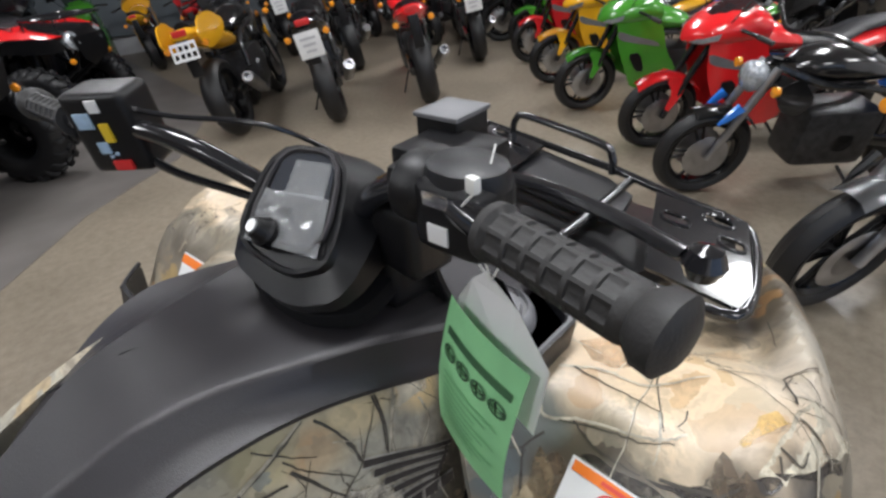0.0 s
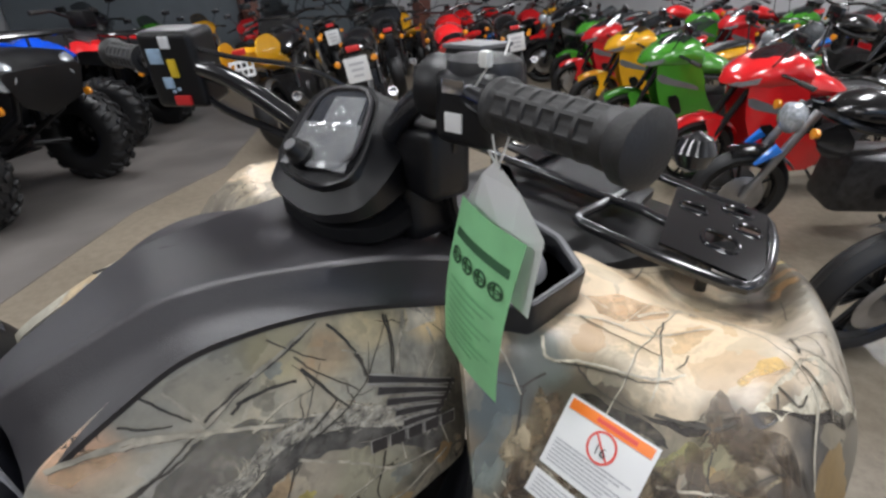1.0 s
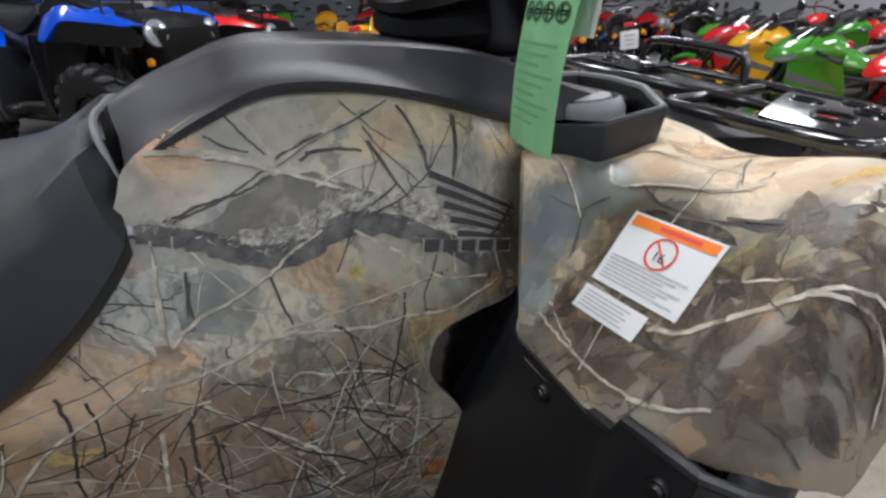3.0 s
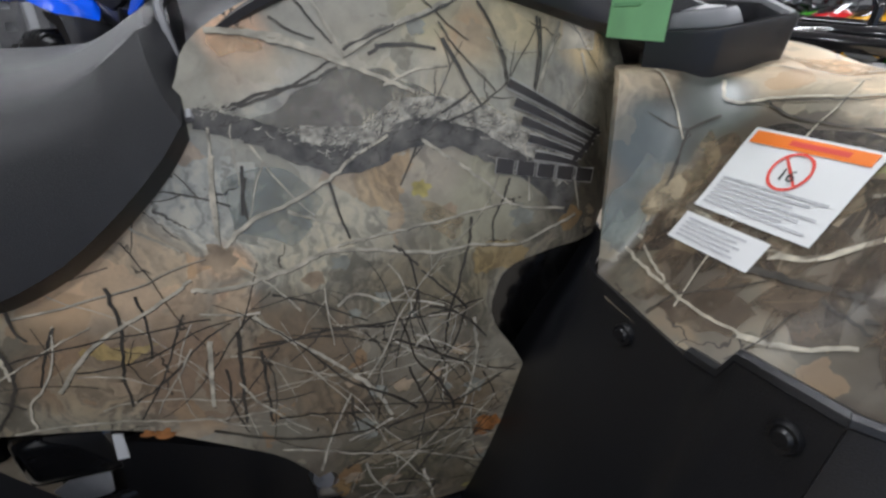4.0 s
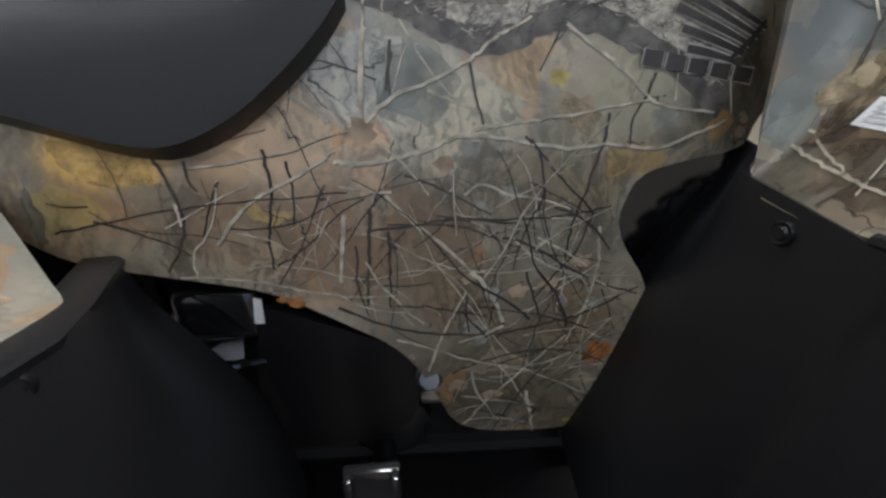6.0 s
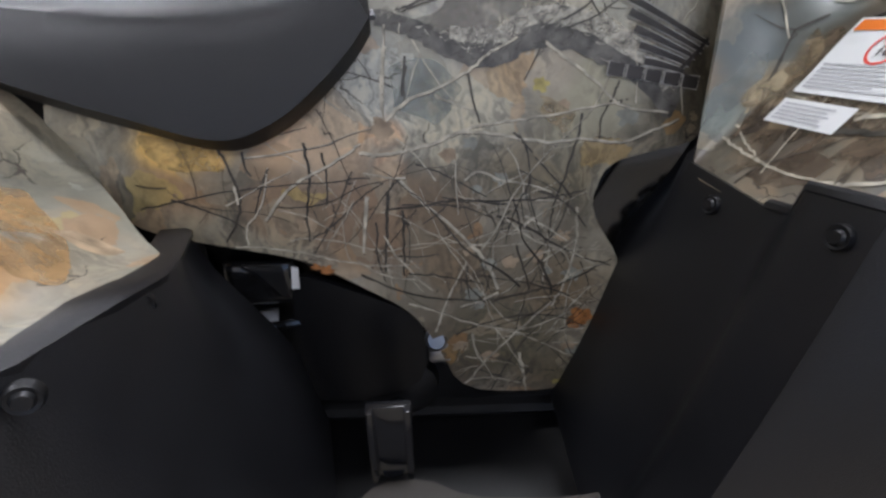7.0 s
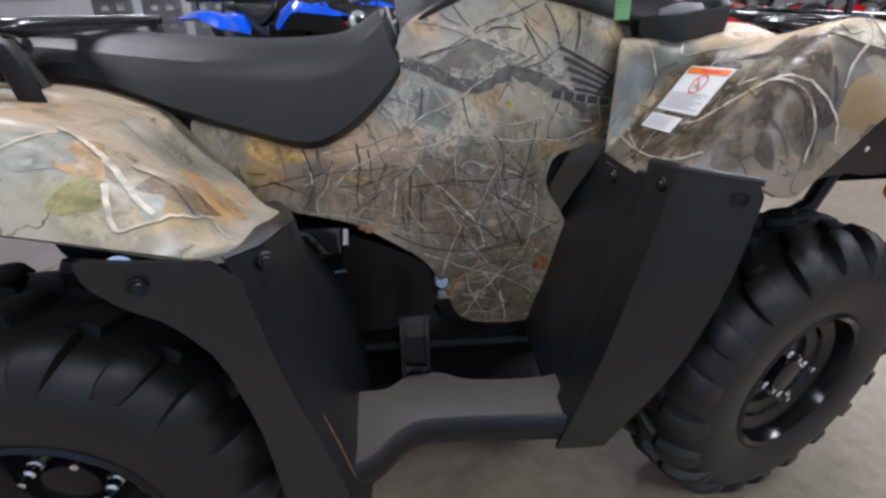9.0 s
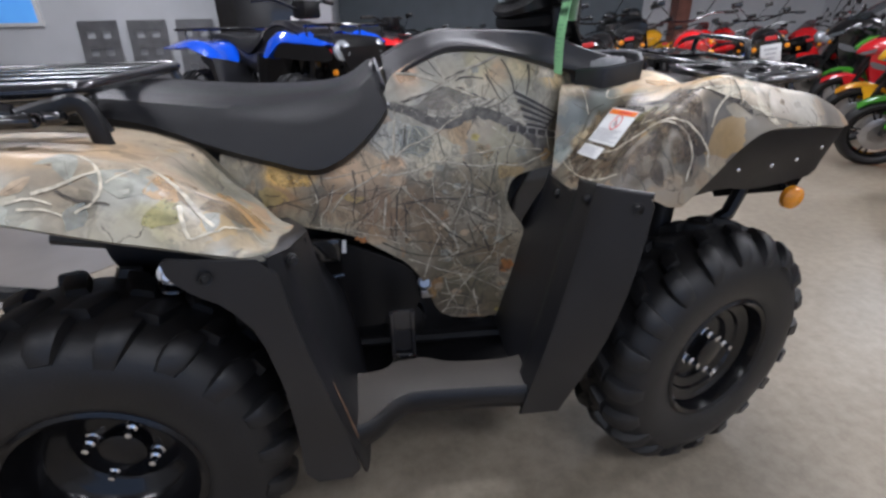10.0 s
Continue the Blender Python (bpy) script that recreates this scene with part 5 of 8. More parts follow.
def reflect(yc, yaw):
    r = pose(0.95, yc, 0, 0, 0, yaw)
    return r @ Matrix.Diagonal((1, -1, 1, 1)) @ r.inverted()


def build_quad(root, paint_panel, paint_fender, paint_rear, detailed, rear_c, front_c, steer, yaw):
    """One quad bike; the detailed one has its prints, labels and bolts."""
    for refl in (None, reflect(-0.032 if detailed else 0.0, yaw)):
        f_refl = refl if refl is None or not detailed else Matrix.Translation((-0.07, 0.035, -0.035)) @ reflect(0.035, 5.0)
        bm = bmesh.new()
        sheet(bm, PANEL, panel_place, 0.012, 0.02)
        panel = part("side_panel", mirror(bm, refl), paint_panel, root, "woodland camouflage plastic side panel" if detailed else "")
        bm = bmesh.new()
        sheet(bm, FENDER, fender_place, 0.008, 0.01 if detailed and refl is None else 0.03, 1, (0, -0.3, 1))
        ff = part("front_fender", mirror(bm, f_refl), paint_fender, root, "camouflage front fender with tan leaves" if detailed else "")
        bm = bmesh.new()
        sheet(bm, REAR, rear_place, 0.008, 0.0125 if detailed and refl is None else 0.04, 1, (0, -0.3, 1))
        rf = part("rear_fender", mirror(bm, refl), paint_rear, root, "camouflage rear fender" if detailed else "")
        for name, fn, where in (("front_mudguard", front_shield, f_refl), ("front_mudguard_flange", front_flange, f_refl), ("rear_mudguard", rear_shield, refl), ("rear_mudguard_flange", rear_flange, refl)):
            bm = bmesh.new()
            fn(bm)
            part(name, mirror(bm, where), M_PLASTIC, root, "matt black plastic mudguard")
        bm = bmesh.new()
        sheet(bm, [(0.46, -0.385), (0.525, -0.385), (0.555, -0.355), (0.615, -0.352), (0.665, -0.38), (0.75, -0.388), (0.86, -0.392), (0.86, -0.488), (0.60, -0.458), (0.55, -0.465), (0.505, -0.51), (0.455, -0.53)], lambda x, y: Vector((x, y, 0.352 + 0.012 * ease((x - 0.78) / 0.07) - 0.008 * ease((-y - 0.43) / 0.03))), 0.012, 0.04, 1, (0, 0, 1))
        board = part("footboard", mirror(bm, refl), M_BOARD, root, "dark grey plastic footboard")
        bm = bmesh.new()
        edge = spline([(0.452, -0.53, 0.318), (0.50, -0.512, 0.318), (0.555, -0.466, 0.322), (0.62, -0.460, 0.324), (0.86, -0.488, 0.33)], 5)
        tube(bm, edge, 0.012, 8, flat=2.3)
        part("footboard_rail", mirror(bm, refl), M_PLASTIC_D, root)
        # thin grey tubes stand in for bright reflections along the footboard's end edges
        for lip in ([(0.462, -0.385, 0.356), (0.459, -0.46, 0.355), (0.455, -0.53, 0.350)], [(0.858, -0.40, 0.368), (0.862, -0.45, 0.366), (0.866, -0.487, 0.358)]):
            bm = bmesh.new()
            tube(bm, lip, 0.003, 6, flat=1.6)
            part("footboard_lip", mirror(bm, refl), M_GREY, board)
        bm = bmesh.new()
        sheet(bm, [(1.05, 0.745), (1.09, 0.780), (1.14, 0.826), (1.18, 0.846), (1.30, 0.840), (1.44, 0.824), (1.488, 0.812), (1.505, 0.785), (1.518, 0.735), (1.492, 0.700), (1.33, 0.708), (1.24, 0.716), (1.16, 0.735), (1.06, 0.722)], lambda x, z: Vector((x, 0.012 - F_EDGE(x) + 0.04 * ease((0.84 - z) / 0.14), z)), 0.006, 0.03, 1)
        inner = part("inner_fender", mirror(bm, f_refl), M_PLASTIC_D, root, "smooth black inner fender panel")
        if detailed and refl is None:
            for bx, bz in ((1.17, 0.770), (1.27, 0.762), (1.36, 0.758), (1.44, 0.772)):
                bm = bmesh.new()
                lathe(bm, [(0.0038, -0.002), (0.0038, 0.002), (0.0, 0.003)], pose(bx, 0.012 - F_EDGE(bx) + 0.04 * ease((0.84 - bz) / 0.14), bz, 90), 10)
                part("bolt", bm, M_CHROME, inner)
        side = -1 if refl is None else 1
        if refl is None or not detailed:
            wheel(root, "front_wheel", (front_c[0], side * abs(front_c[1]), front_c[2]), steer, side, 0.19, front_c[2] + 0.002, 0.145, 20, True, 0.05)
            wheel(root, "rear_wheel", (rear_c[0], side * abs(rear_c[1]), rear_c[2]), yaw, side, 0.250, rear_c[2] + 0.002, 0.152, 20, True, 0.10)
        else:
            wheel(root, "front_wheel", (front_c[0] - 0.09, 0.47, front_c[2]), steer, side, 0.19, front_c[2] + 0.002, 0.145, 20, True, 0.05)
            wheel(root, "rear_wheel", (rear_c[0] - 0.09, 0.50, rear_c[2]), yaw, side, 0.250, rear_c[2] + 0.002, 0.152, 20, True, 0.10)
    bm = bmesh.new()
    seat_mesh(bm)
    seat = part("seat", bm, M_SEAT, root, "black vinyl saddle seat")
    # seat-front piping in pale grey, which paints the highlight along that edge
    bm = bmesh.new()
    tube(bm, spline([(seat_front(x, z) - 0.002, y, z) for x, y, z in ((0.583, -0.194, 0.862), (0.5925, -0.158, 0.888), (0.595, -0.124, 0.937), (0.595, -0.05, 0.943), (0.595, 0.0, 0.943), (0.595, 0.04, 0.937))], 6), 0.0035, 6)
    part("piping", bm, M_GREY, seat)
    bm = bmesh.new()
    cover_mesh(bm)
    cover = part("tank_cover", bm, M_COVER, root, "matt black plastic tank cover")
    bm = bmesh.new()
    tube(bm, [(0.66, -0.02, 0.9925), (0.72, -0.03, 1.003), (0.82, -0.05, 0.9985), (0.86, -0.055, 0.991)], 0.0012, 6)
    part("seam", bm, M_PLASTIC_D, cover)
    # hood between the fenders and nose
    bm = bmesh.new()
    secs = []
    for x, z, w in ((1.08, 0.905, 0.19), (1.18, 0.892, 0.2), (1.35, 0.885, 0.24), (1.5, 0.865, 0.28), (1.57, 0.80, 0.26), (1.575, 0.66, 0.2)):
        secs.append([Vector((x, -w, z - 0.04)), Vector((x, -w * 0.95, z - 0.008)), Vector((x, -w * 0.5, z)), Vector((x, w * 0.5, z)), Vector((x, w * 0.95, z - 0.008)), Vector((x, w, z - 0.04)), Vector((x - 0.05, 0, z - 0.12))])
    loft(bm, secs)
    part("hood", bm, M_PLASTIC_D, root)
    # engine, frame and inner covers
    bm = bmesh.new()
    box(bm, 0.66, 0.0, 0.36, 0.40, 0.30, 0.26, 0.03)
    lathe(bm, [(0.0, 0.0), (0.06, 0.0), (0.085, -0.02), (0.09, -0.06)], pose(0.76, -0.20, 0.40, 90), 24)
    lathe(bm, [(0.0, 0.0), (0.03, 0.0), (0.055, -0.015), (0.06, -0.06)], pose(0.585, -0.19, 0.33, 90), 20)
    part("engine", bm, M_ENGINE, root, "dark grey metal engine casing")
    bm = bmesh.new()
    for y in (-0.15, 0.15):
        tube(bm, [(-0.35, y, 0.5), (0.1, y, 0.42), (0.4, y, 0.27), (0.95, y, 0.25), (1.2, y, 0.4), (1.45, y, 0.55), (1.5, y, 0.7)], 0.018, 8)
        tube(bm, [(1.08, y * 1.4, 0.62), (1.25, y * 1.9, 0.42)], 0.018, 8)
        tube(bm, [(1.18, y * 1.7, 0.40), (1.20, y * 1.6, 0.70)], 0.026, 10)
        tube(bm, [(1.15, y, 0.33), (1.25, y * 2.2, 0.31)], 0.018, 8)
        tube(bm, [(0.08, y, 0.33), (0.05, y * 2.6, 0.33)], 0.03, 8)
    tube(bm, [(0.05, -0.4, 0.33), (0.05, 0.4, 0.33)], 0.03, 10)
    part("frame", bm, M_PLASTIC_D, root, "black steel tube frame")
    bm = bmesh.new()
    box(bm, 0.575, -0.335, 0.405, 0.055, 0.012, 0.12, 0.004, pose(0, 0, 0))
    for k in (-1, 1):
        box(bm, 0.575 + 0.022 * k, -0.343, 0.405, 0.008, 0.014, 0.12, 0.003)
    tube(bm, [(0.575, -0.34, 0.36), (0.575, -0.15, 0.30)], 0.016, 8)
    part("footpeg_bracket", bm, M_STEEL, root)
    bm = bmesh.new()
    lathe(bm, [(0.0, 0.016), (0.012, 0.016), (0.015, 0.012), (0.015, 0.008), (0.018, 0.007), (0.018, 0.002), (0.015, 0.001), (0.015, -0.004), (0.019, -0.005), (0.020, -0.03)], pose(0.640, -0.215, 0.462, 70, 0, -12), 10)
    box(bm, 0.644, -0.210, 0.432, 0.036, 0.026, 0.022, 0.006)
    part("oil_plug", bm, M_ALU, root, "small bare metal plug")
    bm = bmesh.new()
    box(bm, 0.414, -0.185, 0.556, 0.096, 0.05, 0.070, 0.018, None, 3)
    tube(bm, spline([(0.365, -0.20, 0.500), (0.41, -0.215, 0.495), (0.455, -0.21, 0.497)], 5), 0.006, 8)
    part("air_valve_box", bm, M_GLOSS, root, "glossy black valve box")
    bm = bmesh.new()
    sheet(bm, [(0.346, 0.452), (0.38, 0.474), (0.408, 0.478), (0.401, 0.434), (0.38, 0.422), (0.355, 0.43)], lambda x, z: Vector((x, -0.15, z)), 0.003, 0.05, 0)
    part("heat_shield", bm, M_TIN, root, "dull grey metal heat shield")
    bm = bmesh.new()
    sheet(bm, [(0.456, 0.556), (0.466, 0.556), (0.468, 0.586), (0.460, 0.588)], lambda x, z: Vector((x, -0.222, z)), 0.002, 0.05, 0)
    part("marker_label", bm, M_WHITE, root, "small white marker label")
    bm = bmesh.new()
    box(bm, 0.66, 0, 0.235, 0.62, 0.74, 0.012, 0.004)
    part("skid_plate", bm, M_PLASTIC_D, root, "black underbody skid plate")
    bm = bmesh.new()
    box(bm, 0.92, 0, 0.60, 0.20, 0.26, 0.34, 0.04)
    part("inner_shroud", bm, M_GLOSS, root, "glossy black inner shroud")
    bm = bmesh.new()
    sheet(bm, [(0.448, 0.50), (0.458, 0.566), (0.474, 0.572), (0.54, 0.544), (0.595, 0.512), (0.620, 0.478), (0.628, 0.42), (0.61, 0.37), (0.50, 0.355), (0.42, 0.36)], lambda x, z: Vector((x, -0.20 - 0.02 * math.sin((x - 0.38) * 11), z)), 0.01, 0.04, 1)
    part("engine_cover", bm, M_PLASTIC_D, root, "smooth black plastic engine side cover")
    bm = bmesh.new()
    box(bm, 0.55, 0, 0.70, 0.5, 0.34, 0.30, 0.05)
    part("body_core", bm, M_PLASTIC_D, root)
    bm = bmesh.new()
    box(bm, 0.24, 0, 0.66, 0.22, 0.36, 0.30, 0.05)
    box(bm, 0.0, 0, 0.785, 0.5, 0.30, 0.09, 0.03)
    part("tail_core", bm, M_PLASTIC_D, root)
    for side in (-1, 1):
        bm = bmesh.new()
        sheet(bm, [(0.035, 0.70), (0.038, 0.63), (0.060, 0.585), (0.11, 0.560), (0.32, 0.55), (0.32, 0.72)], lambda x, z, side=side: Vector((x, side * 0.31, z)), 0.006, 0.05, 1)
        part("fender_liner", bm, M_PLASTIC, root, "dark plastic inner fender liner")
        bm = bmesh.new()
        tube(bm, [(0.185, side * 0.40, 0.63), (0.10, side * 0.30, 0.36)], 0.016, 12)
        coil = [Vector((0.180, side * 0.395, 0.615)).lerp(Vector((0.11, side * 0.312, 0.40)), k / 96) + Vector((0.026 * math.cos(k * 0.52), 0.026 * math.sin(k * 0.52), 0)) for k in range(97)]
        tube(bm, coil, 0.005, 6)
        shock = part("shock_absorber", bm, M_STEEL, root, "black coil shock absorber")
        bm = bmesh.new()
        lathe(bm, [(0.0, 0.022), (0.008, 0.022), (0.011, 0.017), (0.016, 0.016), (0.016, 0.005), (0.021, 0.004), (0.021, -0.012)], pose(0.185, side * 0.416, 0.634, 78 * (1 if side < 0 else -1), 0, 8), 14)
        part("bolt", bm, M_CHROME, shock, "bright metal bolt and washer")
    bm = bmesh.new()
    box(bm, 0.50, 0, 0.48, 0.34, 0.26, 0.34, 0.04)
    part("engine_core", bm, M_PLASTIC_D, root)
    return {"panel": root, "seat": seat}


quad = thing("quad_bike", "four-wheeled quad bike in woodland camouflage with black seat", "quad bike")
REAR_C, FRONT_C = (0.042, -0.437, 0.312), (1.268, -0.328, 0.299)
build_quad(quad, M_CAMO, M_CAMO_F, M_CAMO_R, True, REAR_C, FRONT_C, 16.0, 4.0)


def by_name(name, root=quad):
    return next(o for o in root.children if o.name.split(".")[0] == name)


# prints on the right-hand panels
def put_prints(parent, bms):
    for key, name, material in (("L", "twig_print", M_TWIG_L), ("D", "twig_print", M_TWIG_D), ("O", "leaf_print", M_LEAF_O), ("Y", "leaf_print", M_LEAF_Y), ("G", "leaf_print", M_LEAF_G), ("T", "leaf_print", M_LEAF_T), ("B", "leaf_print", M_LEAF_B), ("K", "leaf_print", M_LEAF_K), ("S", "leaf_print", M_LEAF_D)):
        if len(bms[key].faces):
            tagged(part(name, bms[key], material, parent, smooth=False), kind="stuff")
        else:
            bms[key].free()


OUT_Y, OUT_Z = Vector((0, -1, 0)), Vector((0, -0.3, 1))
side_panel = by_name("side_panel")
bms = print_twigs(side_panel, shrunk(PANEL, 0.96), panel_place, OUT_Y, 34, 5, 12, "GGT", 0.72)
LOW = [(0.36, 0.735), (0.80, 0.705), (0.80, 0.65), (0.86, 0.575), (0.868, 0.47), (0.83, 0.352), (0.69, 0.362), (0.63, 0.51), (0.49, 0.615), (0.33, 0.665)]
for key, extra in print_twigs(side_panel, LOW, panel_place, OUT_Y, 34, 44, 10, "TTG", 0.62).items():
    me = bpy.data.meshes.new("brush")
    extra.to_mesh(me)
    extra.free()
    bms[key].from_mesh(me)
    bpy.data.meshes.remove(me)
draw_twigs(bms, PANEL_TWIGS, panel_place, OUT_Y)
for key, u, v, size in (("Y", 0.758, 0.795, 0.011), ("O", 0.833, 0.498, 0.022), ("O", 0.826, 0.485, 0.014), ("T", 0.712, 0.43, 0.016), ("Y", 0.815, 0.365, 0.008), ("O", 0.506, 0.589, 0.010), ("O", 0.494, 0.594, 0.007), ("T", 0.794, 0.621, 0.012), ("T", 0.785, 0.774, 0.008), ("T", 0.584, 0.753, 0.017), ("T", 0.588, 0.708, 0.017)):
    oak_leaf(bms[key], u, v, size, panel_place, OUT_Y)
put_prints(side_panel, bms)
bm = bmesh.new()
random.seed(9)
ribbon(bm, crooked(LIMB, 0.0006), 0.016, 0.040, panel_place, 0.0008, OUT_Y)
limb = part("limb_print", bm, M_BARK, side_panel, smooth=False)
bm = bmesh.new()
ribbon(bm, crooked(BARK, 0.0008), 0.012, 0.026, panel_place, 0.0010, OUT_Y)
part("bark_print", bm, M_BARK_T, limb, smooth=False)


def bark_strokes(line, count, low, high, start, material):
    bm = bmesh.new()
    n = len(line) - 1
    for k in range(count):
        t = start + (1 - start) * random.random()
        i = min(int(t * n), n - 1)
        f = t * n - i
        (ua, va), (ub, vb) = line[i], line[i + 1]
        u, v = ua + (ub - ua) * f, va + (vb - va) * f + random.uniform(low, high)
        s = random.uniform(0.002, 0.006)
        a = math.atan2(vb - va, ub - ua) + random.choice((0.9, -0.2, 0.5, 0.1)) + random.gauss(0, 0.3)
        ribbon(bm, [(u, v), (u + s * math.cos(a), v + s * math.sin(a)), (u + 1.8 * s * math.cos(a + 0.3), v + 1.8 * s * math.sin(a + 0.3))], 0.0011, 0.0004, panel_place, 0.0014, OUT_Y)
    tagged(part("bark_print", bm, material, limb, smooth=False), kind="stuff")


bark_strokes(BARK, 150, -0.006, 0.013, 0.25, M_TWIG_L)
bark_strokes(BARK, 110, -0.014, 0.008, 0.0, M_BARK)
bark_strokes(LIMB, 90, -0.012, 0.012, 0.0, M_TWIG_D)
bark_strokes(LIMB, 110, 0.002, 0.018, 0.0, M_BARK_T)
front_fender = by_name("front_fender")
bms = print_twigs(front_fender, shrunk(FENDER, 0.94), fender_place, OUT_Z, 4, 21, 0, "GTT")
leaf_pile(bms, shrunk(FENDER, 0.97), fender_place, OUT_Z, 950, 8, "SSBBBBBK", lambda u, v: u < 1.065 and (u < 0.995 or v < -0.42) and v < -0.29, (0.015, 0.045))
leaf_pile(bms, shrunk(FENDER, 0.95), fender_place, OUT_Z, 50, 18, "TTK", lambda u, v: u > 1.12 and v < -0.43, (0.010, 0.026))
draw_twigs(bms, FRONT_TWIGS, fender_place, OUT_Z, False)
put_prints(front_fender, bms)
rear_fender = by_name("rear_fender")
bms = print_twigs(rear_fender, shrunk(REAR, 0.94), rear_place, OUT_Z, 10, 33, 6, "GTT")
leaf_pile(bms, shrunk(REAR, 0.95), rear_place, OUT_Z, 70, 28, "GGKTTB", lambda u, v: v < -0.36, (0.03, 0.09))
draw_twigs(bms, REAR_TWIGS, rear_place, OUT_Z, False)
put_prints(rear_fender, bms)

def ragged(pts, bits=3, jitter=0.0016):
    """An outline with small uneven teeth."""
    out = []
    for a, b in zip(pts, pts[1:] + pts[:1]):
        out += [(a[0] + (b[0] - a[0]) * k / bits + random.gauss(0, jitter), a[1] + (b[1] - a[1]) * k / bits + random.gauss(0, jitter)) for k in range(bits)]
    return out


random.seed(31)
for k, (where, tone, pts) in enumerate(BLOTS):
    holder, place, out = {"F": (front_fender, fender_place, OUT_Z), "R": (rear_fender, rear_place, OUT_Z), "P": (side_panel, panel_place, OUT_Y)}[where]
    bm = bmesh.new()
    lift = 0.00045 + 0.00001 * k
    sheet(bm, ragged(list(pts)), lambda u, v: lifted(place, u, v, lift, out)[0], 0.0001, 0.02, 1, out)
    part("leaf_print", bm, PRINTS[tone], holder, smooth=False)

# wing badge and word badge on the panel, as plain shapes on a pale edge
random.seed(2)


def badge_bar(pts, w0, w1, lift, material, parent, label=""):
    bm = bmesh.new()
    ribbon(bm, pts, w0, w1, panel_place, lift, OUT_Y)
    return part("badge_bar", bm, material, parent, label, smooth=False)


wing = word = None
for k in range(5):
    t = k / 4
    a, b = (0.845 + 0.025 * t, 0.879 - 0.064 * t), (0.940 - 0.025 * t, 0.830 - 0.026 * t)
    pts = [(a[0] + (b[0] - a[0]) * s, a[1] + (b[1] - a[1]) * s + 0.004 * s * (1 - s)) for s in (0, 0.25, 0.5, 0.75, 1)]
    if wing is None:
        wing = badge_bar(pts, 0.0100, 0.0068, 0.0030, M_BADGE_L, side_panel, "wing-shaped badge of dark tapered bars with a pale edge")
    else:
        badge_bar(pts, 0.0100, 0.0068, 0.0030, M_BADGE_L, wing)
    badge_bar(pts, 0.0074, 0.0046, 0.0036, M_BADGE, wing)
badge_bar([(0.938, 0.836), (0.928, 0.822), (0.909, 0.805)], 0.005, 0.004, 0.0037, M_BADGE, wing)
for k in range(5):
    u, v = 0.831 + 0.0210 * k, 0.809 - 0.0036 * k
    pts = [(u, v), (u + 0.0172, v - 0.0028)]
    rim = [(pts[0][0] - 0.0010, pts[0][1]), (pts[1][0] + 0.0010, pts[1][1])]
    if word is None:
        word = badge_bar(rim, 0.0140, 0.0140, 0.0030, M_BADGE_L, side_panel, "row of plain dark bars with a pale edge")
    else:
        badge_bar(rim, 0.0140, 0.0140, 0.0030, M_BADGE_L, word)
    badge_bar(pts, 0.0126, 0.0126, 0.0037, M_BADGE, word)


# warning label on the front fender
def fender_patch(name, corners, material, parent, lift, label=""):
    bm = bmesh.new()
    (a, b, c, d), n = corners, 6
    grid = []
    for i in range(n + 1):
        row = []
        for j in range(n + 1):
            s, t = i / n, j / n
            u = (1 - s) * ((1 - t) * a[0] + t * d[0]) + s * ((1 - t) * b[0] + t * c[0])
            v = (1 - s) * ((1 - t) * a[1] + t * d[1]) + s * ((1 - t) * b[1] + t * c[1])
            row.append(bm.verts.new(lifted(fender_place, u, v, lift, OUT_Z)[0]))
        grid.append(row)
    for i in range(n):
        for j in range(n):
            bm.faces.new((grid[i][j], grid[i + 1][j], grid[i + 1][j + 1], grid[i][j + 1]))
    return part(name, bm, material, parent, label)


def label_uv(s, t, o=(1.008, -0.311), e=(0.005, -0.093), d=(-0.0455, -0.004)):
    """A spot on the warning label: s across, t down."""
    return (o[0] + e[0] * s + d[0] * t, o[1] + e[1] * s + d[1] * t)


def label_rect(s0, s1, t0, t1):
    return [label_uv(s0, t0), label_uv(s1, t0), label_uv(s1, t1), label_uv(s0, t1)]


warn = fender_patch("warning_label", label_rect(0, 1, 0, 1), M_WHITE, front_fender, 0.0022, "white warning label with an orange header")
fender_patch("header", label_rect(0.04, 0.96, 0.04, 0.19), M_ORANGE, warn, 0.0028)
for k in range(7):
    fender_patch("text_bar", label_rect(0.06, 0.92 - 0.1 * (k % 3), 0.60 + 0.05 * k, 0.625 + 0.05 * k), M_INKG, warn, 0.0028)
fender_patch("text_bar", label_rect(0.36, 0.80, 0.085, 0.145), M_RED_INK, warn, 0.0031)
bm = bmesh.new()
ring = [label_uv(0.52 + 0.145 * math.cos(2 * math.pi * k / 28), 0.40 + 0.19 * math.sin(2 * math.pi * k / 28)) for k in range(29)]
ribbon(bm, ring, 0.0022, 0.0022, fender_place, 0.003, OUT_Z)
ribbon(bm, [label_uv(0.42, 0.27), label_uv(0.52, 0.40), label_uv(0.62, 0.53)], 0.002, 0.002, fender_place, 0.003, OUT_Z)
part("prohibition_ring", bm, M_RED_INK, warn, "red prohibition ring", smooth=False)
low = [label_uv(0.0, 1.10), label_uv(0.78, 1.10), label_uv(0.78, 1.46), label_uv(0.0, 1.46)]
small = fender_patch("tyre_label", low, M_WHITE, front_fender, 0.0022, "small white label with grey print")
for k in range(5):
    fender_patch("text_bar", label_rect(0.06, 0.62 - 0.05 * (k % 2), 1.16 + 0.055 * k, 1.185 + 0.055 * k), M_INKG, small, 0.0028)
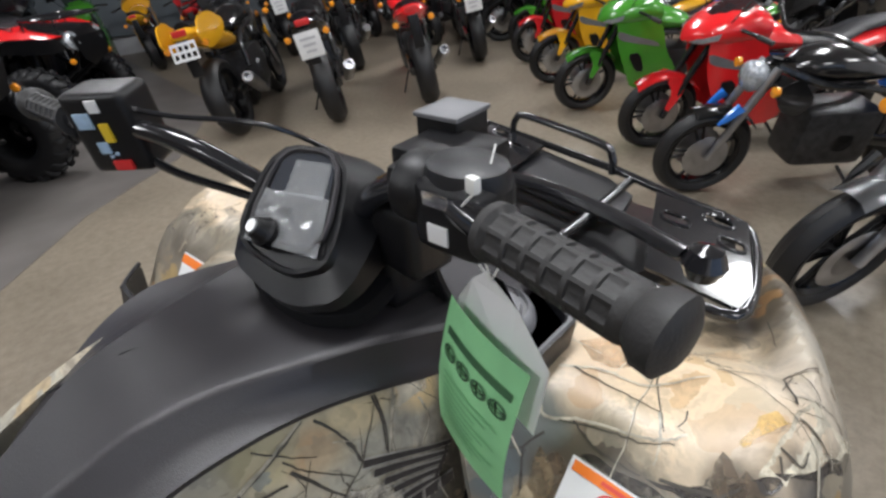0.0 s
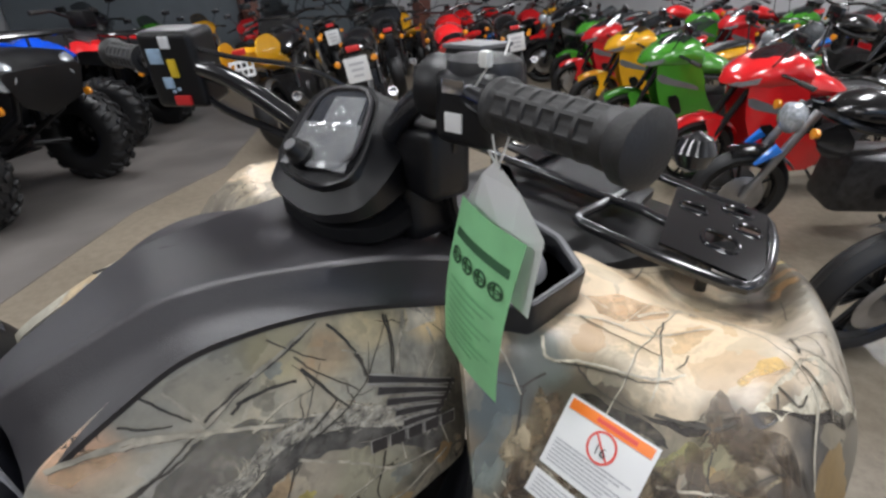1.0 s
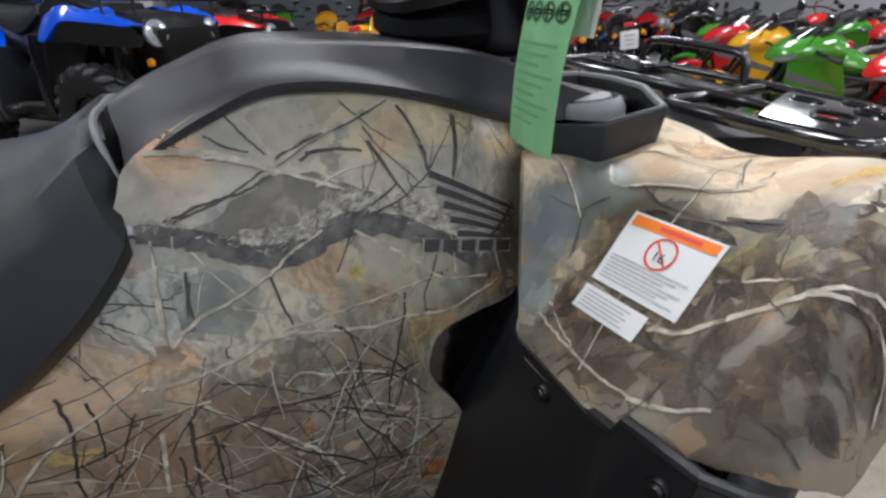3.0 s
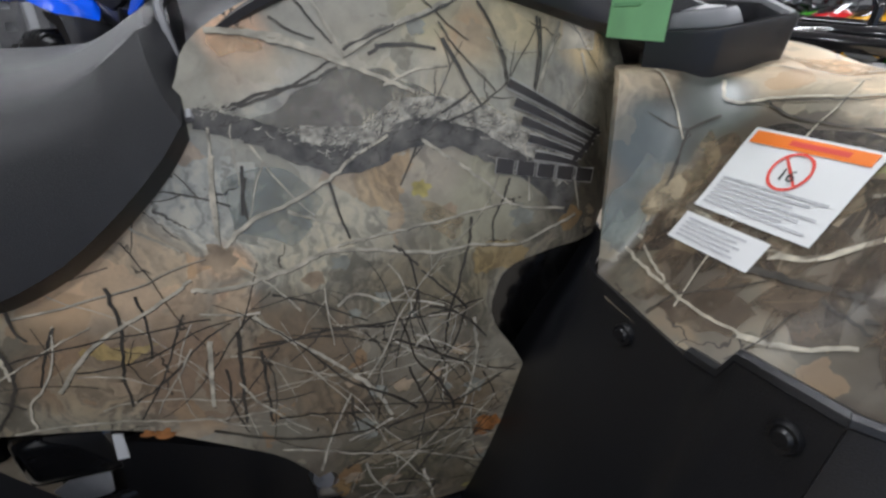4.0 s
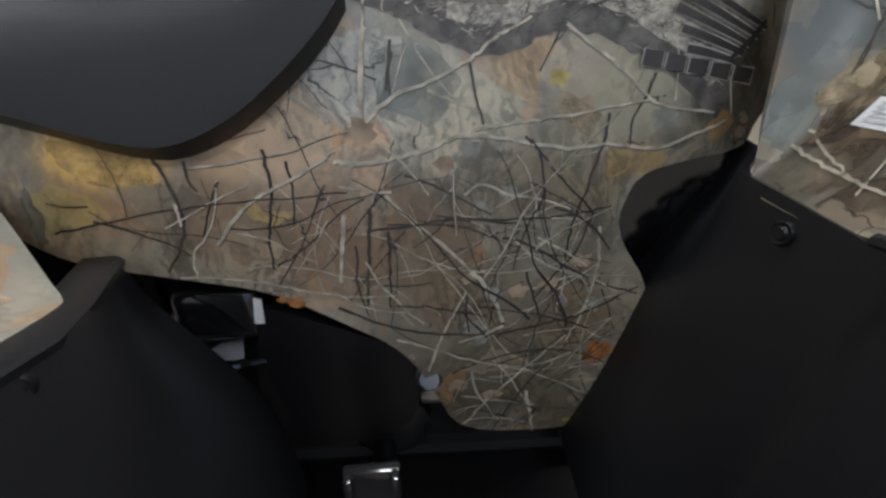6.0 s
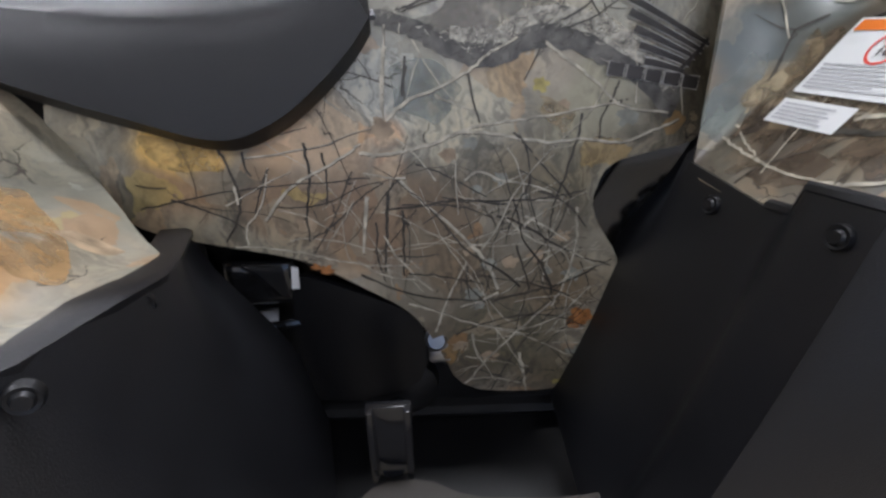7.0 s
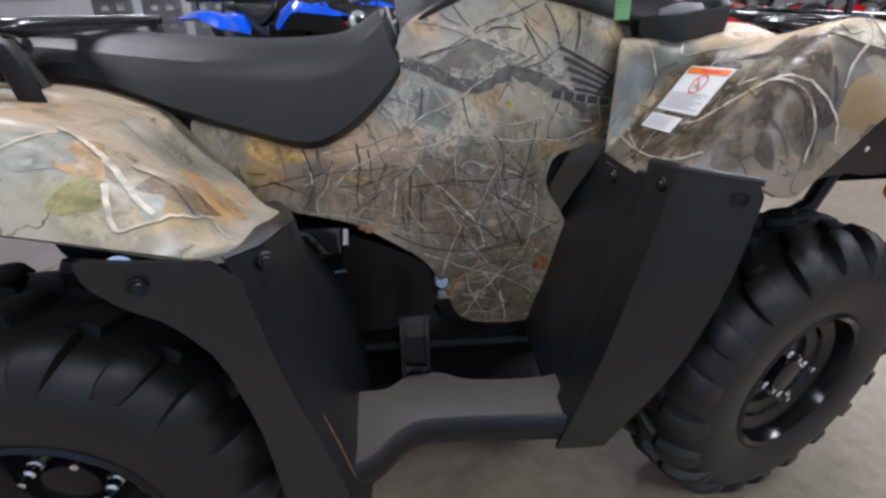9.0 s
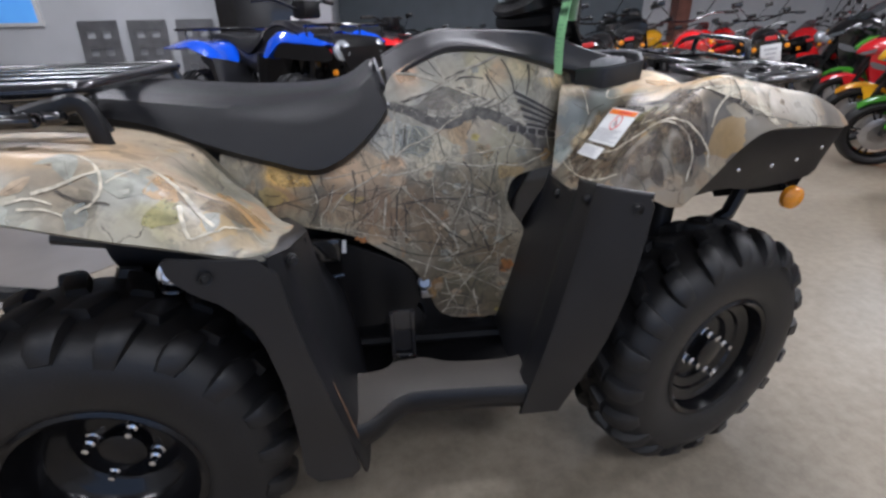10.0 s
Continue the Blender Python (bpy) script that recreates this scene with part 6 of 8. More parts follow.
# "16" on the warning label
txt = bpy.data.curves.new("number", "FONT")
txt.body, txt.size, txt.align_x, txt.align_y = "16", 0.013, "CENTER", "CENTER"
num = new("number", txt)
num.data.materials.append(M_INK)
cu = label_uv(0.52, 0.45)
cp, cn = lifted(fender_place, cu[0], cu[1], 0.0034, OUT_Z)
ex = (fender_place(*label_uv(1, 0.45)) - fender_place(*label_uv(0, 0.45))).normalized()
ey = cn.cross(ex).normalized()
num.parent = warn
num.matrix_basis = Matrix(((ex.x, ey.x, cn.x, cp.x), (ex.y, ey.y, cn.y, cp.y), (ex.z, ey.z, cn.z, cp.z), (0, 0, 0, 1)))

# small label on the far fender
far_fender = [o for o in quad.children if o.name.split(".")[0] == "front_fender"][1]
far_at = Matrix.Translation((-0.07, 0.035, -0.035)) @ reflect(0.035, 5.0)
for lift, t0, t1, material, label in ((0.002, 0.0, 1.0, M_WHITE, "small white label with an orange header"), (0.0027, 0.05, 0.25, M_ORANGE, "")):
    bm = bmesh.new()
    g = [[bm.verts.new(far_at @ lifted(fender_place, 1.0 - 0.05 * (t0 + (t1 - t0) * j / 4), -0.29 - 0.075 * i / 4, lift, OUT_Z)[0]) for j in range(5)] for i in range(5)]
    for i in range(4):
        for j in range(4):
            bm.faces.new((g[i][j], g[i + 1][j], g[i + 1][j + 1], g[i][j + 1]))
    part("warning_label" if label else "header", bm, material, far_fender, label)

# mudguard bolts
for bx, by, bz, holder in ((0.892, -0.347, 0.706, "front_mudguard"), (0.889, -0.482, 0.740, "front_mudguard"), (0.940, -0.556, 0.745, "front_mudguard_flange"), (0.414, -0.546, 0.702, "rear_mudguard"), (0.410, -0.43, 0.680, "rear_mudguard"), (0.312, -0.606, 0.712, "rear_mudguard_flange")):
    bm = bmesh.new()
    facing = look((bx, by, bz), (bx - 1, by - (1.1 if by < -0.5 else 0.2), bz + 0.2)) if holder.startswith("front_mudguard") else look((bx, by, bz), (bx + 0.5, by - 1, bz + 0.1))
    facing = facing @ pose(0, 0, 0, 180) @ Matrix.Diagonal((0.75, 0.75, 0.9, 1))
    lathe(bm, [(0.0, 0.006), (0.006, 0.006), (0.008, 0.003), (0.011, 0.0035), (0.0125, 0.001), (0.0125, -0.004)], facing, 16)
    part("bolt", bm, M_PLASTIC_D if bx != 0.414 else M_ENGINE, by_name(holder))
# rust-brown streak on the rear mudguard corner
bm = bmesh.new()
tube(bm, [(0.444, -0.545, 0.47), (0.458, -0.541, 0.41), (0.474, -0.536, 0.33)], 0.0022, 6)
part("streak", bm, M_DIRT, by_name("rear_mudguard"))

# collar round the fuel cap
bm = bmesh.new()
corners = [Vector(p) for p in ((0.965, -0.205, 0.921), (1.012, -0.246, 0.926), (1.094, -0.246, 0.938), (1.122, -0.187, 0.949), (1.130, -0.12, 0.951), (1.122, -0.06, 0.950), (1.07, -0.035, 0.948))]
path = [a.lerp(b, f) for a, b in zip(corners, corners[1:]) for f in (0.06, 0.35, 0.65, 0.94)]
heart = Vector((1.045, -0.150, 0.0))
secs = []
for p in path:
    inn = (heart - Vector((p.x, p.y, 0))).normalized()
    secs.append([p + inn * 0.004 + Vector((0, 0, -0.045)), p + inn * -0.001 + Vector((0, 0, -0.004)), p, p + inn * 0.003 + Vector((0, 0, 0.001)), p + inn * 0.0075, p + inn * 0.009 + Vector((0, 0, -0.004)), p + inn * 0.008 + Vector((0, 0, -0.035)), p + inn * 0.004 + Vector((0, 0, -0.045))])
loft(bm, secs)
collar = part("cap_collar", bm, M_PLASTIC, quad, "grey-black plastic collar")
bm = bmesh.new()
secs2 = [[s[3] + Vector((0, 0, 0.0008)), s[4] + Vector((0, 0, 0.0008)), s[5] + Vector((0, 0, 0.0008))] for s in secs]
loft(bm, secs2, closed=False, caps=False)
part("rim", bm, M_GREY, collar)
bm = bmesh.new()
bm.faces.new([bm.verts.new((p.x, p.y, 0.921)) for p in path[::3]])
bmesh.ops.solidify(bm, geom=bm.faces[:], thickness=0.006)
part("well", bm, M_PLASTIC_D, collar)
bm = bmesh.new()
lathe(bm, [(0.046, -0.05), (0.045, -0.016), (0.041, -0.006), (0.038, -0.003), (0.036, -0.010), (0.031, -0.010), (0.029, -0.002), (0.0, 0.002)], pose(1.046, -0.168, 0.942, -3, -6), 40)
part("fuel_cap", bm, M_CAP, quad, "round grey plastic fuel cap")

# instrument pod on the handlebar
TURN = 10.0


def ring3(pts, times=2):
    """A closed ring with its corners cut round."""
    pts = [Vector(p) for p in pts]
    for _ in range(times):
        pts = [a.lerp(b, f) for a, b in zip(pts, pts[1:] + pts[:1]) for f in (0.2, 0.8)]
    return pts


P_L, P_B, P_R, P_TR, P_TL = Vector((0.841, -0.006, 1.0575)), Vector((0.851, -0.104, 1.050)), Vector((0.8815, -0.145, 1.068)), Vector((0.951, -0.086, 1.134)), Vector((0.921, 0.018, 1.127))
P_OUT = (P_TR - P_L).cross(P_TL - P_R).normalized()
P_OUT = P_OUT if P_OUT.z > 0 else -P_OUT
bm = bmesh.new()
outer = [P_L, P_B, P_R, P_TR, P_TL]
mid = sum(outer, Vector()) / 5
secs = [ring3([mid.lerp(p, 0.88) - P_OUT * 0.0035 for p in outer]), ring3([mid.lerp(p, 0.90) for p in outer]), ring3([mid.lerp(p, 0.97) + P_OUT * 0.001 for p in outer]), ring3([p - P_OUT * 0.006 for p in outer])]
secs.append(ring3([(0.833, 0.006, 1.040), (0.839, -0.112, 1.030), (0.877, -0.163, 1.044), (0.985, -0.112, 1.110), (0.955, 0.040, 1.108)]))
secs.append(ring3([(0.838, 0.008, 1.032), (0.842, -0.112, 1.022), (0.881, -0.163, 1.032), (1.000, -0.110, 1.060), (0.970, 0.042, 1.060)]))
secs.append(ring3([(0.850, 0.002, 1.026), (0.854, -0.102, 1.017), (0.890, -0.150, 1.025), (0.995, -0.102, 1.045), (0.965, 0.034, 1.045)]))
loft(bm, secs)
pod = part("instrument_pod", bm, M_PLASTIC_D, quad, "matt black instrument pod")
# lower bowl of the pod, its shade put into the near-black material
bm = bmesh.new()
secs = [ring3([(0.852, 0.002, 1.030), (0.856, -0.102, 1.022), (0.892, -0.150, 1.028), (0.995, -0.102, 1.04), (0.965, 0.034, 1.04)]), ring3([(0.842, 0.006, 1.024), (0.846, -0.107, 1.014), (0.887, -0.162, 1.020), (1.0, -0.110, 1.03), (0.970, 0.040, 1.03)]), ring3([(0.842, 0.008, 1.008), (0.847, -0.109, 1.002), (0.892, -0.163, 1.004), (1.0, -0.110, 1.01), (0.970, 0.042, 1.01)]), ring3([(0.856, -0.004, 0.994), (0.864, -0.096, 0.992), (0.900, -0.146, 0.993), (0.995, -0.098, 0.99), (0.965, 0.032, 0.99)])]
loft(bm, secs)
part("lower_shroud", bm, M_NECK_SHADE, pod, "lower shroud, blackened as shade under the pod")


def dash(s, t, lift=0.0):
    """A spot on the pod's face: s across, t up."""
    return P_L.lerp(P_TL, t).lerp(P_R.lerp(P_TR, t), s) + P_OUT * lift


def dash_patch(name, s0, s1, t0, t1, lift, material, label="", n=6, crumple=0.0):
    bm = bmesh.new()
    g = [[bm.verts.new(dash(s0 + (s1 - s0) * i / n, t0 + (t1 - t0) * j / n, lift + crumple * random.random() * (0 < i < n))) for j in range(n + 1)] for i in range(n + 1)]
    for i in range(n):
        for j in range(n):
            bm.faces.new((g[i][j], g[i + 1][j], g[i + 1][j + 1], g[i][j + 1]))
    return part(name, bm, material, pod, label, smooth=not crumple)


random.seed(12)
dash_patch("bezel_plate", 0.13, 0.87, 0.06, 0.94, -0.0022, M_PLASTIC_D)
dash_patch("screen", 0.18, 0.82, 0.48, 0.92, -0.0012, M_LCD, "dark instrument display")
dash_patch("protective_film", 0.14, 0.84, 0.02, 0.52, 0.0004, M_FILM, "crinkled clear protective film", 7, 0.0042)
dash_patch("protective_film", 0.36, 0.78, 0.50, 0.84, -0.0004, M_FILM, "", 5, 0.0012)
bm = bmesh.new()
tube(bm, [dash(a, b, -0.0005) for a, b in round_outline([(0.12, 0.05), (0.88, 0.05), (0.88, 0.95), (0.12, 0.95)], 2)], 0.0030, 6, closed=True)
part("bezel", bm, M_COVER, pod)
key_at = Matrix.Translation(dash(0.37, 0.12)) @ P_OUT.to_track_quat("Z", "X").to_matrix().to_4x4()
bm = bmesh.new()
lathe(bm, [(0.0145, -0.004), (0.0145, 0.008), (0.0115, 0.011), (0.010, 0.019), (0.0085, 0.021), (0.0, 0.021)], key_at, 24)
part("key_switch", bm, M_PLASTIC_D, pod, "round black key switch")
bm = bmesh.new()
lathe(bm, [(0.0, 0.0228), (0.0062, 0.0226), (0.0066, 0.0205)], key_at, 16)
part("key_slot", bm, M_ALU, pod)

# handlebar, grips and controls
GR_IN, GR_OUT = Vector((0.911, -0.294, 1.151)), Vector((0.902, -0.404, 1.149))
GL_IN, GL_OUT = Vector((0.778, 0.20, 1.150)), Vector((0.754, 0.33, 1.150))
bm = bmesh.new()
tube(bm, spline([GL_OUT, GL_IN, (0.80, 0.16, 1.150), (0.85, 0.095, 1.128), (0.91, 0.03, 1.07), (0.935, -0.06, 1.05), (0.93, -0.15, 1.12), (0.925, -0.22, 1.152), GR_IN, GR_OUT], 8), 0.0115, 12)
bar = part("handlebar", bm, M_STEEL, quad, "glossy black tubular handlebar")
bm = bmesh.new()
tube(bm, spline([(0.80, 0.165, 1.150), (0.83, 0.12, 1.10), (0.88, 0.06, 1.07), (0.93, 0.02, 1.04)], 8), 0.005, 8)
part("cable", bm, M_STEEL, bar)
bm = bmesh.new()
tube(bm, spline([(0.80, 0.15, 1.172), (0.85, 0.10, 1.155), (0.93, 0.03, 1.135), (1.02, 0.0, 1.06)], 8), 0.003, 8)
part("cable", bm, M_STEEL, bar)
for a, b in ((GR_IN, GR_OUT), (GL_IN, GL_OUT)):
    d = (b - a).normalized()
    m = Matrix.Translation(a) @ d.to_track_quat("Z", "X").to_matrix().to_4x4()
    L = (b - a).length
    bm = bmesh.new()
    rows = [(0.0, 0.0175, True), (0.006, 0.018, True), (0.009, 0.0142, False)]
    for k in range(6):
        z = 0.012 + (L - 0.032) * k / 6
        rows += [(z, 0.0142, False), (z + (L - 0.032) / 6 - 0.0040, 0.0142, False), (z + (L - 0.032) / 6 - 0.0034, 0.0158, True), (z + (L - 0.032) / 6 - 0.0006, 0.0158, True)]
    rows += [(L - 0.017, 0.0145, True), (L - 0.010, 0.0194, True), (L - 0.001, 0.0196, True), (L + 0.003, 0.013, True), (L + 0.004, 0.0, True)]
    rings = []
    for z, r, even in rows:
        rings.append([m @ Vector(((r + (0.0 if even or q % 6 > 1 else 0.0016)) * math.cos(2 * math.pi * q / 48), (r + (0.0 if even or q % 6 > 1 else 0.0016)) * math.sin(2 * math.pi * q / 48), z)) for q in range(48)])
    loft(bm, rings)
    bmesh.ops.remove_doubles(bm, verts=bm.verts[:], dist=1e-6)
    part("grip", bm, M_GRIP, bar, "black ribbed rubber grip")
bm = bmesh.new()
box(bm, 0.965, -0.10, 1.035, 0.07, 0.09, 0.11, 0.02, None, 3)
tube(bm, [(0.95, -0.06, 0.97), (0.96, -0.06, 1.06)], 0.035, 14)
box(bm, 0.955, -0.155, 1.075, 0.05, 0.06, 0.07, 0.012, None, 3)
part("steering_clamp", bm, M_PLASTIC_D, bar, "black steering clamp and covers")
# right: throttle housing, brake reservoir and lever
hm = Matrix.Translation((0.925, -0.254, 1.152)) @ pose(0, 0, 0, 0, 0, TURN)
bm = bmesh.new()
box(bm, 0.004, 0.0, -0.010, 0.046, 0.056, 0.052, 0.012, hm, 3)
box(bm, 0.002, 0.036, 0.0, 0.036, 0.03, 0.036, 0.008, hm)
lathe(bm, [(0.020, -0.044), (0.024, -0.040), (0.024, -0.028), (0.018, -0.02)], hm @ pose(0, 0, 0, 90), 20)
house = part("throttle_housing", bm, M_PLASTIC_D, bar, "black throttle housing")
bm = bmesh.new()
lathe(bm, [(0.0, 0.007), (0.018, 0.0065), (0.024, 0.003), (0.0255, -0.003), (0.0255, -0.010)], hm @ pose(0.008, 0.0, 0.018) @ Matrix.Diagonal((0.95, 1.15, 1.0, 1)), 28)
part("lid", bm, M_PLASTIC, house)
bm = bmesh.new()
box(bm, 0.092, 0.076, 0.002, 0.044, 0.042, 0.034, 0.003, hm)
box(bm, 0.055, 0.05, 0.0, 0.06, 0.07, 0.02, 0.005, hm)
res = part("brake_reservoir", bm, M_PLASTIC_D, bar, "black brake fluid reservoir")
bm = bmesh.new()
box(bm, 0.092, 0.076, 0.020, 0.047, 0.045, 0.004, 0.0012, hm)
part("lid", bm, M_GREY, res)
for z, w, h, material in ((0.012, 0.020, 0.011, M_CHROME), (-0.012, 0.016, 0.016, M_WHITE)):
    bm = bmesh.new()
    box(bm, -0.0200, 0.004, z - 0.006, 0.002, w, h * 0.85, 0.0007, hm)
    part("sticker", bm, material, house)
bm = bmesh.new()
tube(bm, spline([(0.975, -0.21, 1.140), (1.0, -0.26, 1.135), (1.005, -0.32, 1.128), (1.0, -0.365, 1.124)], 6), 0.007, 8, flat=0.7)
lever = part("brake_lever", bm, M_STEEL, bar, "black brake lever")
bm = bmesh.new()
lathe(bm, [(0.0, -0.013), (0.009, -0.009), (0.013, 0.0), (0.009, 0.009), (0.0, 0.013)], pose(1.0, -0.377, 1.123), 14)
part("lever_ball", bm, M_STEEL, lever)
bm = bmesh.new()
for k in range(5):
    tube(bm, spline([(0.955 + 0.006 * k, -0.19 + 0.012 * k, 1.12), (0.965, -0.17 + 0.012 * k, 1.04), (1.0, -0.15 + 0.01 * k, 0.96), (1.03, -0.10, 0.90)], 6), 0.0042, 6)
part("cable", bm, M_PLASTIC_D, bar)
# left: switch box
sm = Matrix.Translation((0.812, 0.160, 1.143)) @ pose(0, 0, 0, 0, -6, 46) @ Matrix.Diagonal((0.85, 0.85, 0.92, 1))
bm = bmesh.new()
box(bm, 0, 0, 0, 0.062, 0.080, 0.094, 0.010, sm, 3)
sw = part("switch_box", bm, M_PLASTIC_D, bar, "black handlebar switch box")
for y, z, w, h, material, label in ((0.018, 0.018, 0.020, 0.018, M_BTNBLUE, "blue-white switch mark"), (-0.004, 0.004, 0.011, 0.022, M_YELLOW, "yellow switch"), (0.010, -0.014, 0.014, 0.014, M_BTNBLUE, ""), (-0.004, -0.036, 0.024, 0.012, M_BTNRED, "red stop button"), (-0.002, 0.034, 0.014, 0.014, M_WHITE, ""), (-0.002, -0.022, 0.005, 0.004, M_BTNBLUE, ""), (0.006, -0.025, 0.005, 0.004, M_BTNBLUE, "")):
    bm = bmesh.new()
    box(bm, -0.032, y, z, 0.006 if material in (M_BTNRED, M_YELLOW) else 0.003, w, h, 0.001, sm)
    part("button", bm, material, sw, label)

# front rack
class RackFrame:
    """The rack's own frame: u forward, v to the left, w up, over its four corners."""

    def __matmul__(self, p):
        u, v, w = p
        s, t = (u + 0.10) / 0.20, (v + 0.33) / 0.66
        near = Vector((1.262, -0.372, 0.913)).lerp(Vector((1.345, 0.27, 0.928)), t)
        far = Vector((1.470, -0.298, 0.903)).lerp(Vector((1.535, 0.30, 0.928)), t)
        return near.lerp(far, s) + Vector((0, 0, w))


RK = RackFrame()


def perforated(bm, u0, u1, v0, v1, nu, nv, holes, place, thick):
    vs = {}

    def vert(i, j, k):
        if (i, j, k) not in vs:
            vs[i, j, k] = bm.verts.new(place(u0 + (u1 - u0) * i / nu, v0 + (v1 - v0) * j / nv) - Vector((0, 0, thick * k)))
        return vs[i, j, k]

    solid = {(i, j) for i in range(nu) for j in range(nv) if not any(a <= i < b and c <= j < d for a, b, c, d in holes)}
    for i, j in solid:
        bm.faces.new([vert(*q, 0) for q in ((i, j), (i + 1, j), (i + 1, j + 1), (i, j + 1))])
        bm.faces.new([vert(*q, 1) for q in ((i, j + 1), (i + 1, j + 1), (i + 1, j), (i, j))])
        for di, dj, a, b in ((-1, 0, (i, j), (i, j + 1)), (1, 0, (i + 1, j), (i + 1, j + 1)), (0, -1, (i, j), (i + 1, j)), (0, 1, (i, j + 1), (i + 1, j + 1))):
            if (i + di, j + dj) not in solid:
                bm.faces.new((vert(*a, 0), vert(*b, 0), vert(*b, 1), vert(*a, 1)))


def rack_at(x, y, up=0.0):
    return Vector((x, y, 0.907 + 0.03 * (y + 0.35) + up))


def bend(pts, radius):
    """The way of a bent tube through these corners."""
    way = [pts[0]]
    for a, b, c in zip(pts, pts[1:], pts[2:]):
        into, away = (a - b).normalized() * radius, (c - b).normalized() * radius
        way += [b + into, b + (into + away) * 0.28, b + away]
    return way + [pts[-1]]


bm = bmesh.new()
rails = bend([rack_at(*p) for p in ((1.330, -0.215), (1.343, -0.15), (1.335, -0.08), (1.340, 0.30), (1.525, 0.315), (1.500, -0.05), (1.472, -0.19), (1.468, -0.25))], 0.018)
tube(bm, rails, 0.0075, 10)
rack = part("front_rack", bm, M_STEEL, quad, "glossy black steel front cargo rack with slotted plate")
bm = bmesh.new()
tube(bm, bend([rack_at(*p, -0.004) for p in ((1.50, -0.082), (1.334, -0.100), (1.238, -0.108), (1.236, -0.24), (1.250, -0.356), (1.311, -0.350), (1.396, -0.322), (1.466, -0.285), (1.470, -0.240))], 0.022), 0.0085, 10)
part("end_loop", bm, M_STEEL, rack)


def end_plate(u, v):
    x = 1.262 + 0.203 * u
    inner, outer = -0.235 + 0.45 * (x - 1.26), -0.350 + 0.4 * max(0.0, x - 1.30)
    return rack_at(x, outer + (inner - outer) * v, 0.004 + 0.004 * math.sin(math.pi * u))


def far_plate(u, v):
    return RK @ Vector((-0.060 + 0.138 * u, 0.305 - 0.175 * v, 0.006))


for plate in (end_plate, far_plate):
    holes = [(9, 11, 12, 18), (12, 14, 3, 9), (3, 6, 5, 12), (8, 10, 1, 6)]
    bm = bmesh.new()
    perforated(bm, 0.0, 1.0, 0.0, 1.0, 15, 20, holes, plate, 0.005)
    part("slotted_plate", bm, M_STEEL, rack)
    for a, b, c, d in holes:
        bm = bmesh.new()
        ring = round_outline([(a / 15, c / 20), (b / 15, c / 20), (b / 15, d / 20), (a / 15, d / 20)], 2)
        tube(bm, [plate(u, v) + Vector((0, 0, 0.0005)) for u, v in ring], 0.0028, 6, closed=True)
        part("slot_rim", bm, M_STEEL, rack)
bm = bmesh.new()
sheet(bm, [(-0.045, -0.11), (0.085, -0.11), (0.085, 0.22), (-0.045, 0.22)], lambda u, v: RK @ Vector((u, v, -0.008)), 0.012, 0.05, 1, (0, 0, 1))
part("tray", bm, M_PLASTIC, rack, "grey-black plastic tray")
bm = bmesh.new()
tube(bm, [rack_at(1.338, 0.13), rack_at(1.51, 0.15)], 0.006, 8)
part("crossbar", bm, M_STEEL, rack)
bm = bmesh.new()
tube(bm, spline([RK @ Vector(p) for p in ((0.088, -0.05, 0.0), (0.088, -0.045, 0.032), (0.09, -0.01, 0.047), (0.09, 0.19, 0.047), (0.09, 0.23, 0.032), (0.088, 0.24, 0.0))], 8), 0.0075, 10)
part("rail", bm, M_STEEL, rack)
for u, v in ((-0.08, -0.25), (0.07, -0.25), (-0.08, 0.25), (0.07, 0.25)):
    bm = bmesh.new()
    tube(bm, [RK @ Vector((u, v, 0)), RK @ Vector((u, v, -0.06))], 0.008, 8)
    part("post", bm, M_STEEL, rack)

# rear rack
RR = Matrix.Translation((-0.22, -0.03, 0.925)) @ pose(0, 0, 0, 0, 0, 5.0)
bm = bmesh.new()
loop = [(0.26, -0.32), (0.28, -0.28), (0.28, 0.28), (0.26, 0.33), (-0.30, 0.36), (-0.33, 0.33), (-0.33, -0.33), (-0.30, -0.36)]
tube(bm, [RR @ Vector((u, v, 0)) for u, v in round_outline(loop, 2)], 0.012, 10, closed=True)
rear_rack = part("rear_rack", bm, M_STEEL, quad, "glossy black steel rear cargo rack")
for v in (-0.20, -0.07, 0.07, 0.20):
    bm = bmesh.new()
    box(bm, -0.02, v, 0.0, 0.60, 0.03, 0.012, 0.004, RR)
    part("slat", bm, M_STEEL, rear_rack)
bm = bmesh.new()
tube(bm, spline([RR @ Vector(p) for p in ((0.20, -0.36, -0.03), (0.1, -0.375, -0.01), (-0.1, -0.38, -0.01), (-0.3, -0.38, -0.03))], 6), 0.014, 10, flat=1.3)
part("side_rail", bm, M_STEEL, rear_rack)
for u, v in ((0.26, -0.29), (0.26, 0.29), (-0.28, -0.3), (-0.28, 0.3)):
    bm = bmesh.new()
    tube(bm, [RR @ Vector((u, v, 0.005)), RR @ Vector((u + 0.03, v, -0.075))], 0.014, 8)
    part("post", bm, M_STEEL, rear_rack)

